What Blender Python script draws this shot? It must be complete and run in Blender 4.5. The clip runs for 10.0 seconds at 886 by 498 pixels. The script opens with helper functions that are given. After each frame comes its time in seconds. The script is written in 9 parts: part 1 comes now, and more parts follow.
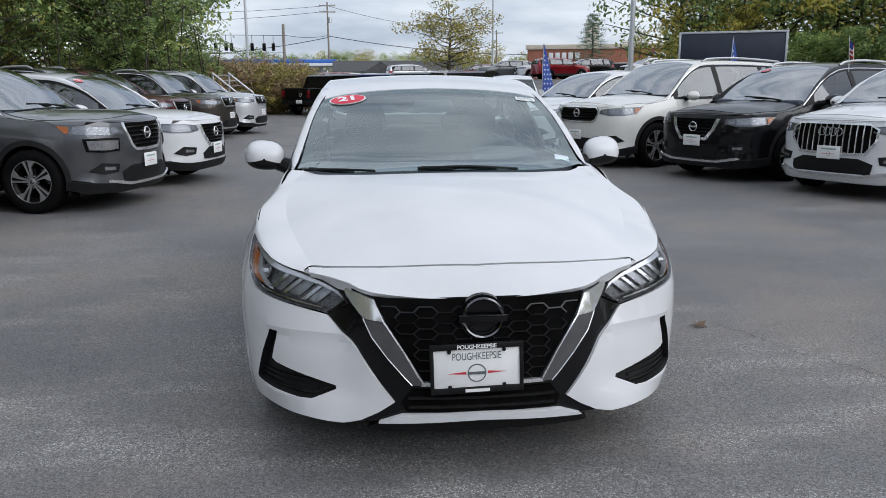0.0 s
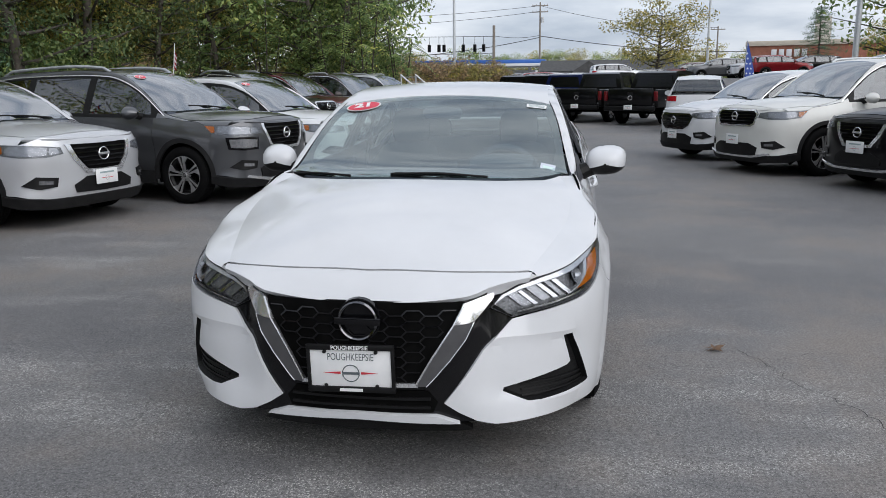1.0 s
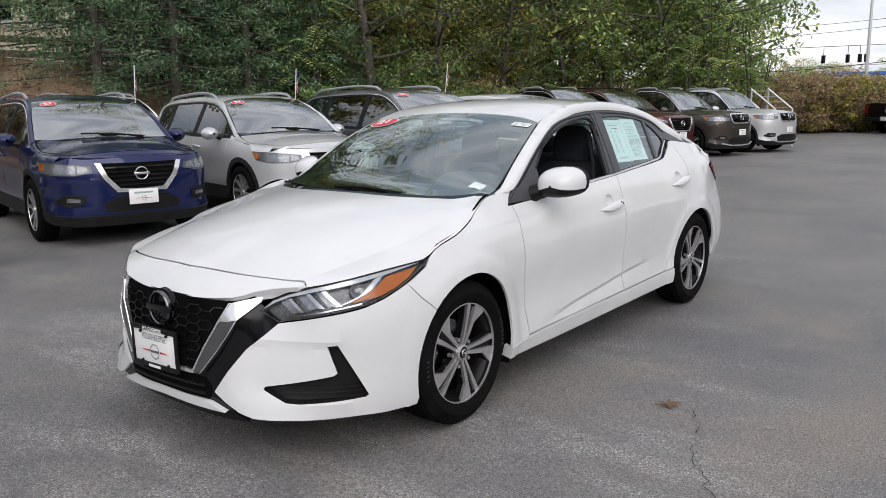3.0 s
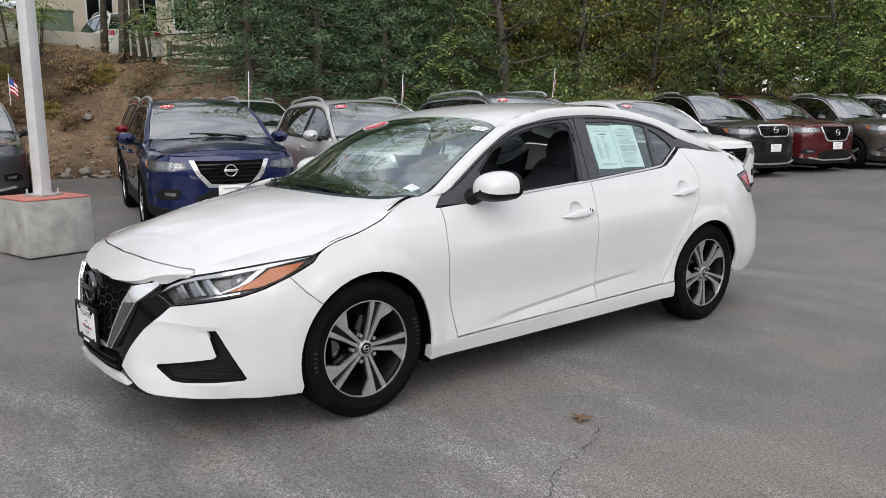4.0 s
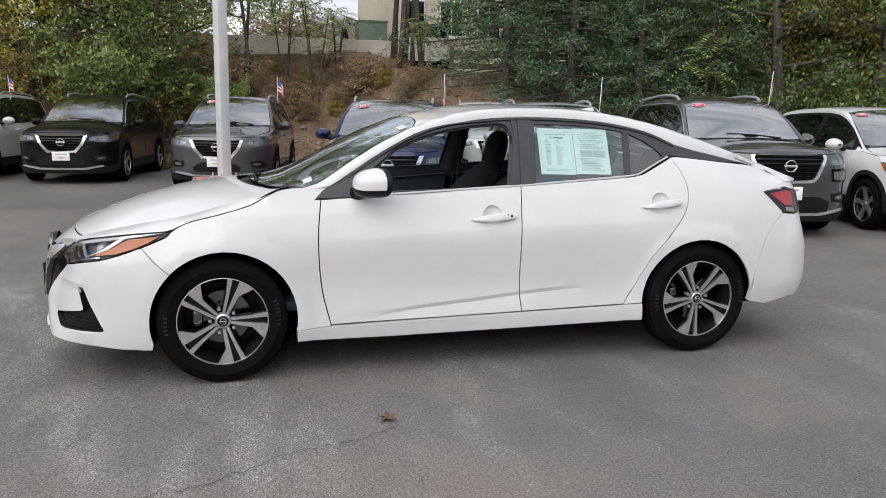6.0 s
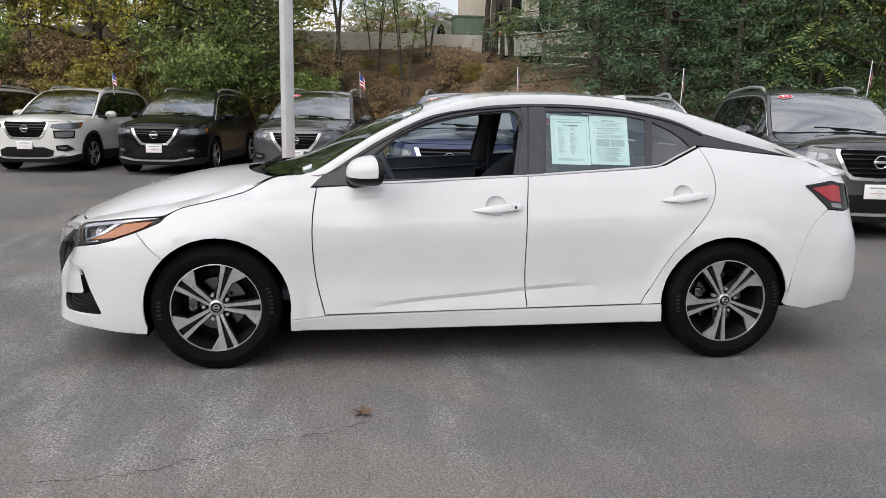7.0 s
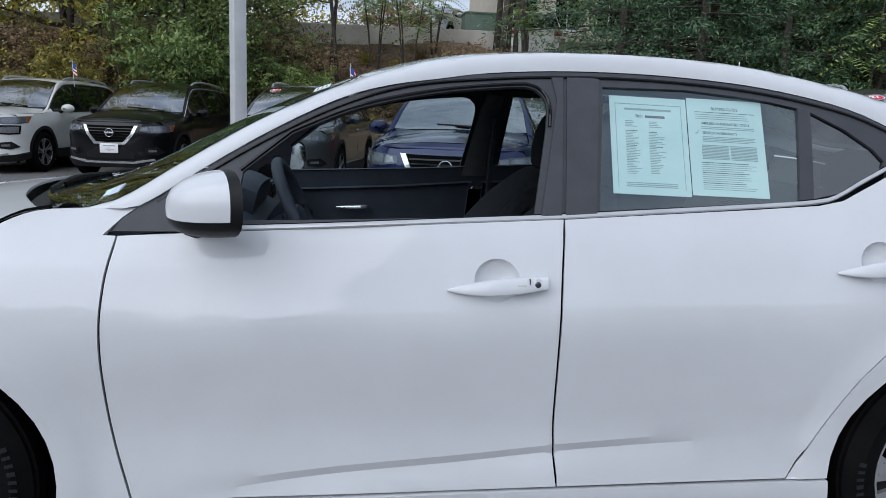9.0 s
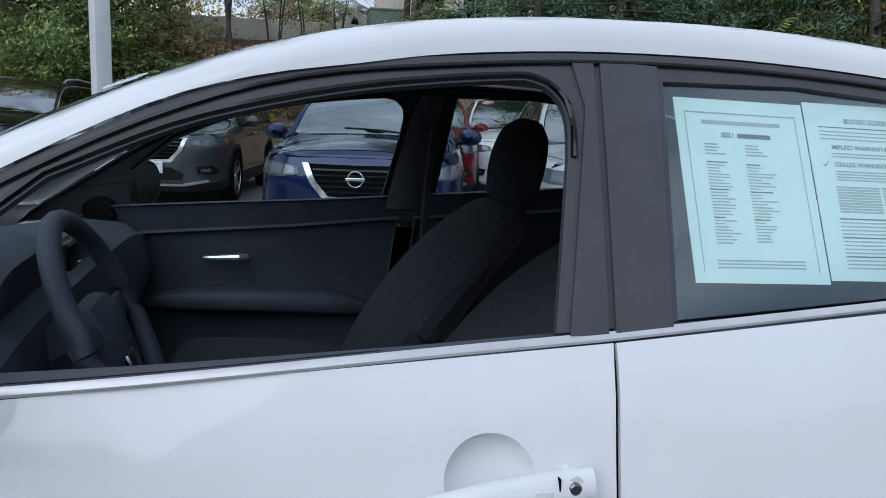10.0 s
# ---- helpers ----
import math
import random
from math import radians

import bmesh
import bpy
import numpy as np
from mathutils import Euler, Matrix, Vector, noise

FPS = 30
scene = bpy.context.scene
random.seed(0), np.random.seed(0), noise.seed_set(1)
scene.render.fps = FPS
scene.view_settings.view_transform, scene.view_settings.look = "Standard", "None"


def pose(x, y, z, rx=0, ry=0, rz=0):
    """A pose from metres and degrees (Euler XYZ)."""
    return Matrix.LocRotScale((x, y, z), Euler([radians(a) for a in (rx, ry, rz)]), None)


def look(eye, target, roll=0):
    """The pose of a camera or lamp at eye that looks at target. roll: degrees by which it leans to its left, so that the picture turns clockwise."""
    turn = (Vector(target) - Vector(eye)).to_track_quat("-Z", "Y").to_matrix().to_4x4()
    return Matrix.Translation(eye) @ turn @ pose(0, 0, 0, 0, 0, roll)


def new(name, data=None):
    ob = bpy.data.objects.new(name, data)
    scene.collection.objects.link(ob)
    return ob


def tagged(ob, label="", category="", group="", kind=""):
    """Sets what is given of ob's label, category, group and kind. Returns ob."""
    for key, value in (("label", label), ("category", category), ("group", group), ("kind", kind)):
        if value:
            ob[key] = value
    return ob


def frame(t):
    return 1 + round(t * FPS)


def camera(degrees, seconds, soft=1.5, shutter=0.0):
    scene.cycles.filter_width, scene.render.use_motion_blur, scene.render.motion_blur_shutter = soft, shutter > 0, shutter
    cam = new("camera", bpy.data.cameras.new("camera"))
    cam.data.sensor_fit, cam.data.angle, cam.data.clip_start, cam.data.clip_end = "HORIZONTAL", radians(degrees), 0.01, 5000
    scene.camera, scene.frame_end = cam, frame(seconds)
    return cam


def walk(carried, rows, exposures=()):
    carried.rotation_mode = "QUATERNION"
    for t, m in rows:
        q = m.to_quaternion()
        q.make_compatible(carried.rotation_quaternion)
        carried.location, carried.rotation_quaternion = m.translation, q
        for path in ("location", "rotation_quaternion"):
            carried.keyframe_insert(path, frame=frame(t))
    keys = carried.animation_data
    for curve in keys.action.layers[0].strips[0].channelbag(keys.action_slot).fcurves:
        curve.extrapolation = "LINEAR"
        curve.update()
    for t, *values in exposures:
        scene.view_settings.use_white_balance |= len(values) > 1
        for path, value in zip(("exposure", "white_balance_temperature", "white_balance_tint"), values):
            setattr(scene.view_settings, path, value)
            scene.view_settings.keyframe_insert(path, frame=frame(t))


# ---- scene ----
from mathutils.geometry import delaunay_2d_cdt

cam = camera(58.4, 10.0, 0.85)
PATH = [
    (0, (-0.398, -4.894, 1.39), (-0.202, -2.946, 0.983), -0.3),
    (0.5, (0.156, -4.93, 1.416), (0.09, -2.973, 1.008), -0.3),
    (1, (0.755, -4.935, 1.426), (0.43, -3.003, 1.021), -0.5),
    (1.5, (1.313, -4.808, 1.422), (0.742, -2.934, 1.02), -0.6),
    (2, (1.918, -4.644, 1.429), (1.105, -2.859, 1.036), -0.7),
    (2.5, (2.447, -4.376, 1.417), (1.414, -2.705, 1.041), -0.9),
    (3.8, (3.625, -3.475, 1.416), (2.15, -2.169, 1.074), -0.3),
    (4, (3.819, -3.284, 1.395), (2.285, -2.047, 1.054), -0.3),
    (4.5, (4.162, -2.811, 1.384), (2.502, -1.751, 1.035), 0.1),
    (5, (4.461, -2.291, 1.387), (2.695, -1.421, 1.034), 0.4),
    (6.5, (4.992, -0.909, 1.362), (3.052, -0.558, 1.029), 1.0),
    (7, (4.873, -0.696, 1.331), (2.918, -0.456, 0.985), 0.9),
    (7.5, (4.433, -0.567, 1.281), (2.473, -0.388, 0.924), 1.0),
    (8, (3.894, -0.429, 1.265), (1.933, -0.27, 0.905), 1.1),
    (8.5, (3.32, -0.349, 1.254), (1.359, -0.18, 0.897), 1.2),
    (9, (2.744, -0.274, 1.242), (0.784, -0.057, 0.909), 2.0),
    (9.5, (2.218, -0.218, 1.273), (0.267, 0.081, 0.946), 1.8),
    (10, (1.705, -0.192, 1.268), (-0.217, 0.253, 0.942), 2.0),
]
walk(cam, [(t, look(eye, target, roll)) for t, eye, target, roll in PATH],
     exposures=[(0, 0.09, 6250, 10), (1.4, 0.08, 6450, 11), (2.5, 0.19, 6650, 12), (4.0, 0.36, 6800, 12), (4.5, 0.36, 6800, 12), (7, 0.35, 6800, 12), (8.5, 0.11, 6300, 10), (9, -0.02, 5880, 10), (9.5, -0.06, 5800, 10), (10, 0.05, 5720, 10)])
scene.view_settings.exposure = 0.0

# ---- daylight under a broken overcast ----
world = bpy.data.worlds.new("overcast")
scene.world = world
world.use_nodes = True
wt = world.node_tree
bg = wt.nodes["Background"]
sky = wt.nodes.new("ShaderNodeTexSky")
sky.sky_type, sky.sun_disc = "NISHITA", False
sky.sun_elevation, sky.sun_rotation = radians(34), radians(130)
tc = wt.nodes.new("ShaderNodeTexCoord")
mp = wt.nodes.new("ShaderNodeMapping")
mp.inputs["Scale"].default_value = (1.0, 1.0, 4.5)
wt.links.new(tc.outputs["Generated"], mp.inputs["Vector"])
cl = wt.nodes.new("ShaderNodeTexNoise")
cl.inputs["Scale"].default_value, cl.inputs["Detail"].default_value, cl.inputs["Roughness"].default_value = 2.6, 7, 0.55
wt.links.new(mp.outputs[0], cl.inputs["Vector"])
rp = wt.nodes.new("ShaderNodeValToRGB")
rp.color_ramp.elements[0].position, rp.color_ramp.elements[0].color = 0.36, (3.3, 3.75, 4.5, 1)
rp.color_ramp.elements[1].position, rp.color_ramp.elements[1].color = 0.62, (7.0, 7.2, 7.5, 1)
wt.links.new(cl.outputs["Fac"], rp.inputs[0])
mx = wt.nodes.new("ShaderNodeMixRGB")
mx.inputs[0].default_value = 0.9
wt.links.new(sky.outputs[0], mx.inputs[1])
wt.links.new(rp.outputs[0], mx.inputs[2])
wt.links.new(mx.outputs[0], bg.inputs["Color"])
bg.inputs["Strength"].default_value = 0.135
sun = new("sun", bpy.data.lights.new("sun", "SUN"))
sun.data.energy, sun.data.angle, sun.data.color = 1.9, radians(70), (1, 0.97, 0.94)
sun.matrix_basis = look((11, -9, 9.6), (0, 0, 0))
# ---- materials ----
def nodes_of(name):
    m = bpy.data.materials.new(name)
    m.use_nodes = True
    nt = m.node_tree
    b = nt.nodes["Principled BSDF"]
    return m, nt, b


def node(nt, kind, **kw):
    n = nt.nodes.new(kind)
    for k, v in kw.items():
        if k in n.inputs:
            n.inputs[k].default_value = v
        else:
            setattr(n, k, v)
    return n


def ramp(nt, src, stops):
    r = nt.nodes.new("ShaderNodeValToRGB")
    e = r.color_ramp.elements
    while len(e) < len(stops):
        e.new(0.5)
    for el, (p, c) in zip(e, stops):
        el.position = p
        el.color = (*c, 1) if len(c) == 3 else c
    nt.links.new(src, r.inputs[0])
    return r.outputs[0]


def noise_of(nt, scale, detail=4, coord="Object", rough=0.6, vec=None):
    if vec is None:
        vec = nt.nodes.new("ShaderNodeTexCoord").outputs[coord]
    n = node(nt, "ShaderNodeTexNoise", Scale=scale, Detail=detail, Roughness=rough)
    nt.links.new(vec, n.inputs["Vector"])
    return n.outputs["Fac"]


def bump(nt, b, src, strength, dist=0.01):
    n = node(nt, "ShaderNodeBump", Strength=strength, Distance=dist)
    nt.links.new(src, n.inputs["Height"])
    nt.links.new(n.outputs[0], b.inputs["Normal"])


def surface(name, c0, c1, rough=0.5, metal=0.0, scale=20, bumpy=0.0, fine=200, coat=0.0, spread=0.12, spec=0.5):
    """A surface whose colour wanders between two tones, with fine relief and uneven gloss."""
    m, nt, b = nodes_of(name)
    f = noise_of(nt, scale)
    nt.links.new(ramp(nt, f, [(0.3, c0), (0.7, c1)]), b.inputs["Base Color"])
    g = noise_of(nt, scale * 4)
    r = node(nt, "ShaderNodeMapRange")
    r.inputs["To Min"].default_value, r.inputs["To Max"].default_value = max(rough - spread, 0.02), min(rough + spread, 1)
    nt.links.new(g, r.inputs["Value"])
    nt.links.new(r.outputs[0], b.inputs["Roughness"])
    b.inputs["Metallic"].default_value = metal
    b.inputs["Specular IOR Level"].default_value = spec
    b.inputs["Coat Weight"].default_value = coat
    b.inputs["Coat Roughness"].default_value = 0.03
    if bumpy:
        bump(nt, b, noise_of(nt, fine, 3), bumpy, 0.002)
    return m


def paint(name, colour, metal=0.0, rough=0.35, coat=1.0):
    """Car paint under clear coat, with a slight dust film and orange peel."""
    m, nt, b = nodes_of(name)
    f = noise_of(nt, 2.5, 5)
    lo = tuple(c * 0.93 for c in colour)
    nt.links.new(ramp(nt, f, [(0.35, lo), (0.7, colour)]), b.inputs["Base Color"])
    b.inputs["Metallic"].default_value = metal
    b.inputs["Roughness"].default_value = rough
    b.inputs["Specular IOR Level"].default_value = 0.12
    b.inputs["Coat Weight"].default_value = coat
    g = noise_of(nt, 6, 6)
    nt.links.new(ramp(nt, g, [(0.4, (0.025,) * 3), (0.8, (0.07,) * 3)]), b.inputs["Coat Roughness"])
    n = node(nt, "ShaderNodeBump", Strength=0.012, Distance=0.002)
    nt.links.new(noise_of(nt, 260, 1), n.inputs["Height"])
    nt.links.new(n.outputs[0], b.inputs["Coat Normal"])
    return m


def glazing(name, tint, ior=1.5, sheen=(0.95, 0.97, 1)):
    """Thin clear or tinted glass: see-through, with a mirror's gloss on top."""
    m, nt, b = nodes_of(name)
    nt.nodes.remove(b)
    out = nt.nodes["Material Output"]
    t = node(nt, "ShaderNodeBsdfTransparent", Color=(*tint, 1))
    g = node(nt, "ShaderNodeBsdfGlossy", Roughness=0.015, Color=(*sheen, 1))
    f0 = ((ior - 1) / (ior + 1)) ** 2
    lw = node(nt, "ShaderNodeLayerWeight", Blend=0.5)
    p5 = node(nt, "ShaderNodeMath", operation="POWER")
    nt.links.new(lw.outputs["Facing"], p5.inputs[0])
    p5.inputs[1].default_value = 5.0
    fr = node(nt, "ShaderNodeMath", operation="MULTIPLY_ADD")
    nt.links.new(p5.outputs[0], fr.inputs[0])
    fr.inputs[1].default_value, fr.inputs[2].default_value = 1 - f0, f0
    mx = nt.nodes.new("ShaderNodeMixShader")
    nt.links.new(fr.outputs[0], mx.inputs[0])
    nt.links.new(t.outputs[0], mx.inputs[1])
    nt.links.new(g.outputs[0], mx.inputs[2])
    nt.links.new(mx.outputs[0], out.inputs[0])
    return m


WHITE = paint("white_paint", (0.70, 0.71, 0.73), 0.0, 0.4)
PEARL = paint("pearl_paint", (0.70, 0.70, 0.67), 0.0, 0.35)
GREY = paint("gunmetal_paint", (0.105, 0.108, 0.116), 0.6, 0.28, 1.0)
SILVER = paint("silver_paint", (0.62, 0.63, 0.65), 0.4, 0.34)
BLUE = paint("blue_paint", (0.008, 0.015, 0.078), 0.4, 0.3, 1.0)
BLACKP = paint("black_paint", (0.004, 0.004, 0.005), 0.1, 0.3, 0.55)
CHARCOAL = paint("charcoal_paint", (0.018, 0.018, 0.0185), 0.4, 0.28, 0.8)
REDP = paint("red_paint", (0.20, 0.010, 0.016), 0.3, 0.3, 0.8)
MAROON = paint("maroon_paint", (0.085, 0.010, 0.014), 0.3, 0.3)
BROWN = paint("bronze_paint", (0.06, 0.05, 0.045), 0.5, 0.35)
TRIM = surface("black_trim", (0.007, 0.007, 0.0075), (0.012, 0.012, 0.0125), 0.45, 0, 15, 0.25, 900, spec=0.2)
FRAME = surface("matt_black_frame", (0.050, 0.052, 0.060), (0.064, 0.066, 0.075), 0.42, 0, 15, 0.2, 900, spec=0.3)
GLOSS = surface("gloss_black", (0.004, 0.004, 0.005), (0.007, 0.007, 0.008), 0.1, 0, 15, spread=0.04, spec=0.35)
CLAD = surface("dark_cladding", (0.012, 0.012, 0.0125), (0.022, 0.022, 0.023), 0.6, 0, 10, 0.3, 700, spec=0.2)
CHROME = surface("chrome", (0.70, 0.71, 0.73), (0.80, 0.81, 0.82), 0.14, 0.75, 8, spread=0.05)
SATIN = surface("satin_chrome", (0.40, 0.40, 0.41), (0.50, 0.50, 0.51), 0.22, 1, 8, spread=0.05)
MIRROR = surface("mirror_silver", (0.80, 0.81, 0.82), (0.84, 0.85, 0.86), 0.03, 1.0, 8, spread=0.01)
# wing chrome with the dark surroundings it mirrors put into its colour
WINGREFL = surface("chrome_dark_reflection", (0.10, 0.10, 0.105), (0.15, 0.15, 0.155), 0.3, 0.6, 8, spread=0.05)
BELTMETAL = surface("brushed_belt_metal", (0.50, 0.50, 0.51), (0.60, 0.60, 0.61), 0.32, 0.4, 12, spread=0.06)
DARKCHROME = surface("dark_chrome", (0.12, 0.12, 0.13), (0.2, 0.2, 0.21), 0.16, 1, 8, spread=0.05)
ALLOY = surface("machined_alloy", (0.46, 0.46, 0.47), (0.60, 0.60, 0.61), 0.30, 0.75, 30, spread=0.08)
RIMDARK = surface("dark_wheel_enamel", (0.005, 0.005, 0.0055), (0.011, 0.011, 0.012), 0.35, 0, 20, spec=0.2)
RUBBER = surface("tyre_rubber", (0.004, 0.004, 0.0045), (0.008, 0.008, 0.008), 0.7, 0, 9, 0.4, 160, spec=0.05)
UNDER = surface("underbody", (0.003, 0.003, 0.003), (0.007, 0.007, 0.007), 0.9, 0, 9, spec=0.02)
CABIN = surface("cabin_plastic", (0.050, 0.060, 0.082), (0.066, 0.078, 0.104), 0.55, 0, 12, 0.3, 500, spec=0.35)
CLOTH = surface("seat_cloth", (0.022, 0.025, 0.034), (0.036, 0.040, 0.052), 0.95, 0, 60, 0.8, 900)
PILLAR = surface("dark_pillar_plastic", (0.085, 0.088, 0.098), (0.11, 0.114, 0.124), 0.6, 0, 20, 0.3, 600)
HEADLINER = surface("headliner", (0.30, 0.29, 0.27), (0.36, 0.35, 0.33), 0.95, 0, 30, 0.3, 700)
GLASS = glazing("windscreen_glass", (0.68, 0.80, 0.76), 3.25, (0.88, 0.96, 0.97))
SCREEN = glazing("parked_windscreen", (0.38, 0.46, 0.42), 4.6)
TINT = glazing("tinted_glass", (0.20, 0.24, 0.24), 2.2)
LENS = glazing("lamp_lens", (0.92, 0.94, 0.96), 1.22)
LAMP = surface("lamp_reflector", (0.17, 0.175, 0.185), (0.34, 0.34, 0.355), 0.22, 0.65, 40, spread=0.06)
LAMPDARK = surface("lamp_bezel", (0.09, 0.09, 0.095), (0.17, 0.17, 0.175), 0.28, 0.4, 30)
LAMPLIT = surface("lamp_light_guide", (0.48, 0.49, 0.51), (0.60, 0.60, 0.61), 0.2, 0.6, 40, coat=0.5)
AMBER = surface("amber_lens", (0.34, 0.080, 0.004), (0.44, 0.115, 0.007), 0.15, 0, 60, spread=0.05, coat=0.4)
REDLENS = surface("red_lens", (0.30, 0.007, 0.013), (0.42, 0.011, 0.020), 0.12, 0, 40, spread=0.05, coat=0.2)
REDDARK = surface("dark_red_lens", (0.10, 0.004, 0.007), (0.15, 0.006, 0.010), 0.15, 0, 40, spread=0.05, coat=0.2)
STICKER = surface("red_sticker", (0.62, 0.02, 0.05), (0.70, 0.03, 0.07), 0.4, 0, 20)
PAPER = surface("white_card", (0.78, 0.79, 0.79), (0.85, 0.85, 0.85), 0.7, 0, 15)
SHEETP = surface("green_paper", (0.62, 0.78, 0.75), (0.67, 0.82, 0.79), 0.75, 0, 10)
INK = surface("ink", (0.08, 0.10, 0.11), (0.12, 0.14, 0.15), 0.7, 0, 40)
INKPALE = surface("pale_ink", (0.30, 0.38, 0.38), (0.36, 0.44, 0.44), 0.8, 0, 40)
REDINK = surface("red_ink", (0.55, 0.03, 0.05), (0.62, 0.05, 0.07), 0.6, 0, 40)
CONCRETE = surface("old_concrete", (0.24, 0.24, 0.23), (0.42, 0.42, 0.40), 0.85, 0, 5, 0.7, 60)
GALV = surface("galvanised_steel", (0.42, 0.44, 0.46), (0.55, 0.57, 0.58), 0.45, 0.6, 12)
WOODPOLE = surface("weathered_timber", (0.16, 0.14, 0.12), (0.28, 0.25, 0.22), 0.9, 0, 6, 0.6, 90)
WIRE = surface("cable", (0.012, 0.012, 0.012), (0.03, 0.03, 0.03), 0.7, 0, 5)
BARK = surface("bark", (0.040, 0.034, 0.028), (0.105, 0.09, 0.074), 0.95, 0, 9, 1.0, 50)
FLAGRED = surface("flag_red", (0.42, 0.02, 0.03), (0.5, 0.04, 0.05), 0.8, 0, 30)
FLAGBLUE = surface("flag_blue", (0.03, 0.06, 0.28), (0.05, 0.10, 0.36), 0.8, 0, 30)
FLAGPALE = surface("pale_flag", (0.55, 0.60, 0.68), (0.68, 0.72, 0.78), 0.8, 0, 30)
# ---- curves and car surfaces ----
def pchip(pts):
    """A smooth curve through the points, without overshoot."""
    xs, ys = [float(p[0]) for p in pts], [float(p[1]) for p in pts]
    n = len(xs)
    h = [xs[i + 1] - xs[i] for i in range(n - 1)]
    d = [(ys[i + 1] - ys[i]) / h[i] for i in range(n - 1)]
    m = [d[0]] + [0.0 if d[i - 1] * d[i] <= 0 else 2 * d[i - 1] * d[i] / (d[i - 1] + d[i]) for i in range(1, n - 1)] + [d[-1]]

    def f(v):
        v = min(max(v, xs[0]), xs[-1])
        i = 0
        while i < n - 2 and v > xs[i + 1]:
            i += 1
        t = (v - xs[i]) / h[i]
        return ((1 + 2 * t) * (1 - t) ** 2 * ys[i] + t * (1 - t) ** 2 * h[i] * m[i]
                + t * t * (3 - 2 * t) * ys[i + 1] + t * t * (t - 1) * h[i] * m[i + 1])
    return f


def cr(pts, step=0.03):
    """Points along a rounded line through pts (any dimension)."""
    p = [np.array(q, float) for q in pts]
    p = [2 * p[0] - p[1]] + p + [2 * p[-1] - p[-2]]
    out = []
    for a, b, c, d in zip(p, p[1:], p[2:], p[3:]):
        n = max(1, int(np.linalg.norm(c - b) / step + 0.5))
        for k in range(n):
            t = k / n
            out.append(0.5 * (2 * b + (c - a) * t + (2 * a - 5 * b + 4 * c - d) * t * t + (3 * b - a - 3 * c + d) * t ** 3))
    return [tuple(q) for q in out] + [tuple(p[-2])]


class Shell:
    """The outer skin of a car: a wall round its plan, side glass planes and a top, front towards -y."""

    def __init__(self, plan, stations, top, crown, glass, narrow):
        line = np.array(cr(plan, 0.02))
        s = np.r_[0, np.cumsum(np.linalg.norm(np.diff(line, axis=0), axis=1))]
        self.s, self.line, self.end = s, line, s[-1]
        self.keys = [(self.at_y(y) if y is not None else s0 * self.end, pchip(tab)) for y, s0, tab in stations]
        self.zc, self.cc = pchip(top), pchip(crown)
        self.g0, self.gs, self.gz = glass
        self.nar = pchip(narrow)
        self.press = None

    def at_y(self, y):
        return float(np.interp(y, self.line[:, 1], self.s))

    def at_x(self, x):
        n = len(self.s) // 3
        return math.copysign(float(np.interp(abs(x), self.line[:n, 0], self.s[:n])), x)

    def at_xr(self, x):
        n = 2 * len(self.s) // 3
        return self.end - float(np.interp(abs(x), self.line[n:, 0][::-1], (self.end - self.s[n:])[::-1]))

    def off(self, s, z):
        k = self.keys
        extra = self.press(float(np.interp(s, self.s, self.line[:, 0])), float(np.interp(s, self.s, self.line[:, 1])), z) if self.press else 0.0
        if s <= k[0][0]:
            return k[0][1](z) + extra
        for (a, f), (b, g) in zip(k, k[1:]):
            if s <= b:
                t = (s - a) / (b - a)
                t = t * t * (3 - 2 * t)
                return f(z) * (1 - t) + g(z) * t + extra
        return k[-1][1](z) + extra

    def wall(self, s, z, out=0.0):
        q = abs(s)
        x, y = np.interp(q, self.s, self.line[:, 0]), np.interp(q, self.s, self.line[:, 1])
        e = 0.04
        ax, ay = np.interp(max(q - e, 0), self.s, self.line[:, 0]), np.interp(max(q - e, 0), self.s, self.line[:, 1])
        bx, by = np.interp(min(q + e, self.end), self.s, self.line[:, 0]), np.interp(min(q + e, self.end), self.s, self.line[:, 1])
        tx, ty = bx - ax, by - ay
        if q < e:
            tx, ty = 1.0, ty * q / e
        if q > self.end - e:
            tx, ty = -1.0, ty * (self.end - q) / e
        n = math.hypot(tx, ty)
        o = self.off(q, z) + out
        x, y = x + o * ty / n, y - o * tx / n
        return (math.copysign(x, s) if s else x, float(y), z)

    def top(self, x, y, out=0.0):
        w = self.cc(y)
        return (x, y, self.zc(y) - w * (abs(x) / 0.75) ** 2.2 + out)

    def side(self, y, z, out=0.0):
        d = z - self.gz
        return (self.g0 - self.gs * d - 0.10 * d * d + self.nar(y) + out, y, z)
def inside(px, py, poly):
    """Which of the points lie in the polygon."""
    a = np.array(poly)
    hit = np.zeros(len(px), bool)
    for (x0, y0), (x1, y1) in zip(a, np.roll(a, -1, axis=0)):
        if y0 != y1:
            cross = (y0 > py) != (y1 > py)
            hit ^= cross & (px < (x1 - x0) * (py - y0) / (y1 - y0) + x0)
    return hit


def dense(poly, step):
    out = []
    for a, b in zip(poly, list(poly[1:]) + [poly[0]]):
        n = max(1, int(math.dist(a, b) / step + 0.5))
        out += [(a[0] + (b[0] - a[0]) * k / n, a[1] + (b[1] - a[1]) * k / n) for k in range(n)]
    return out


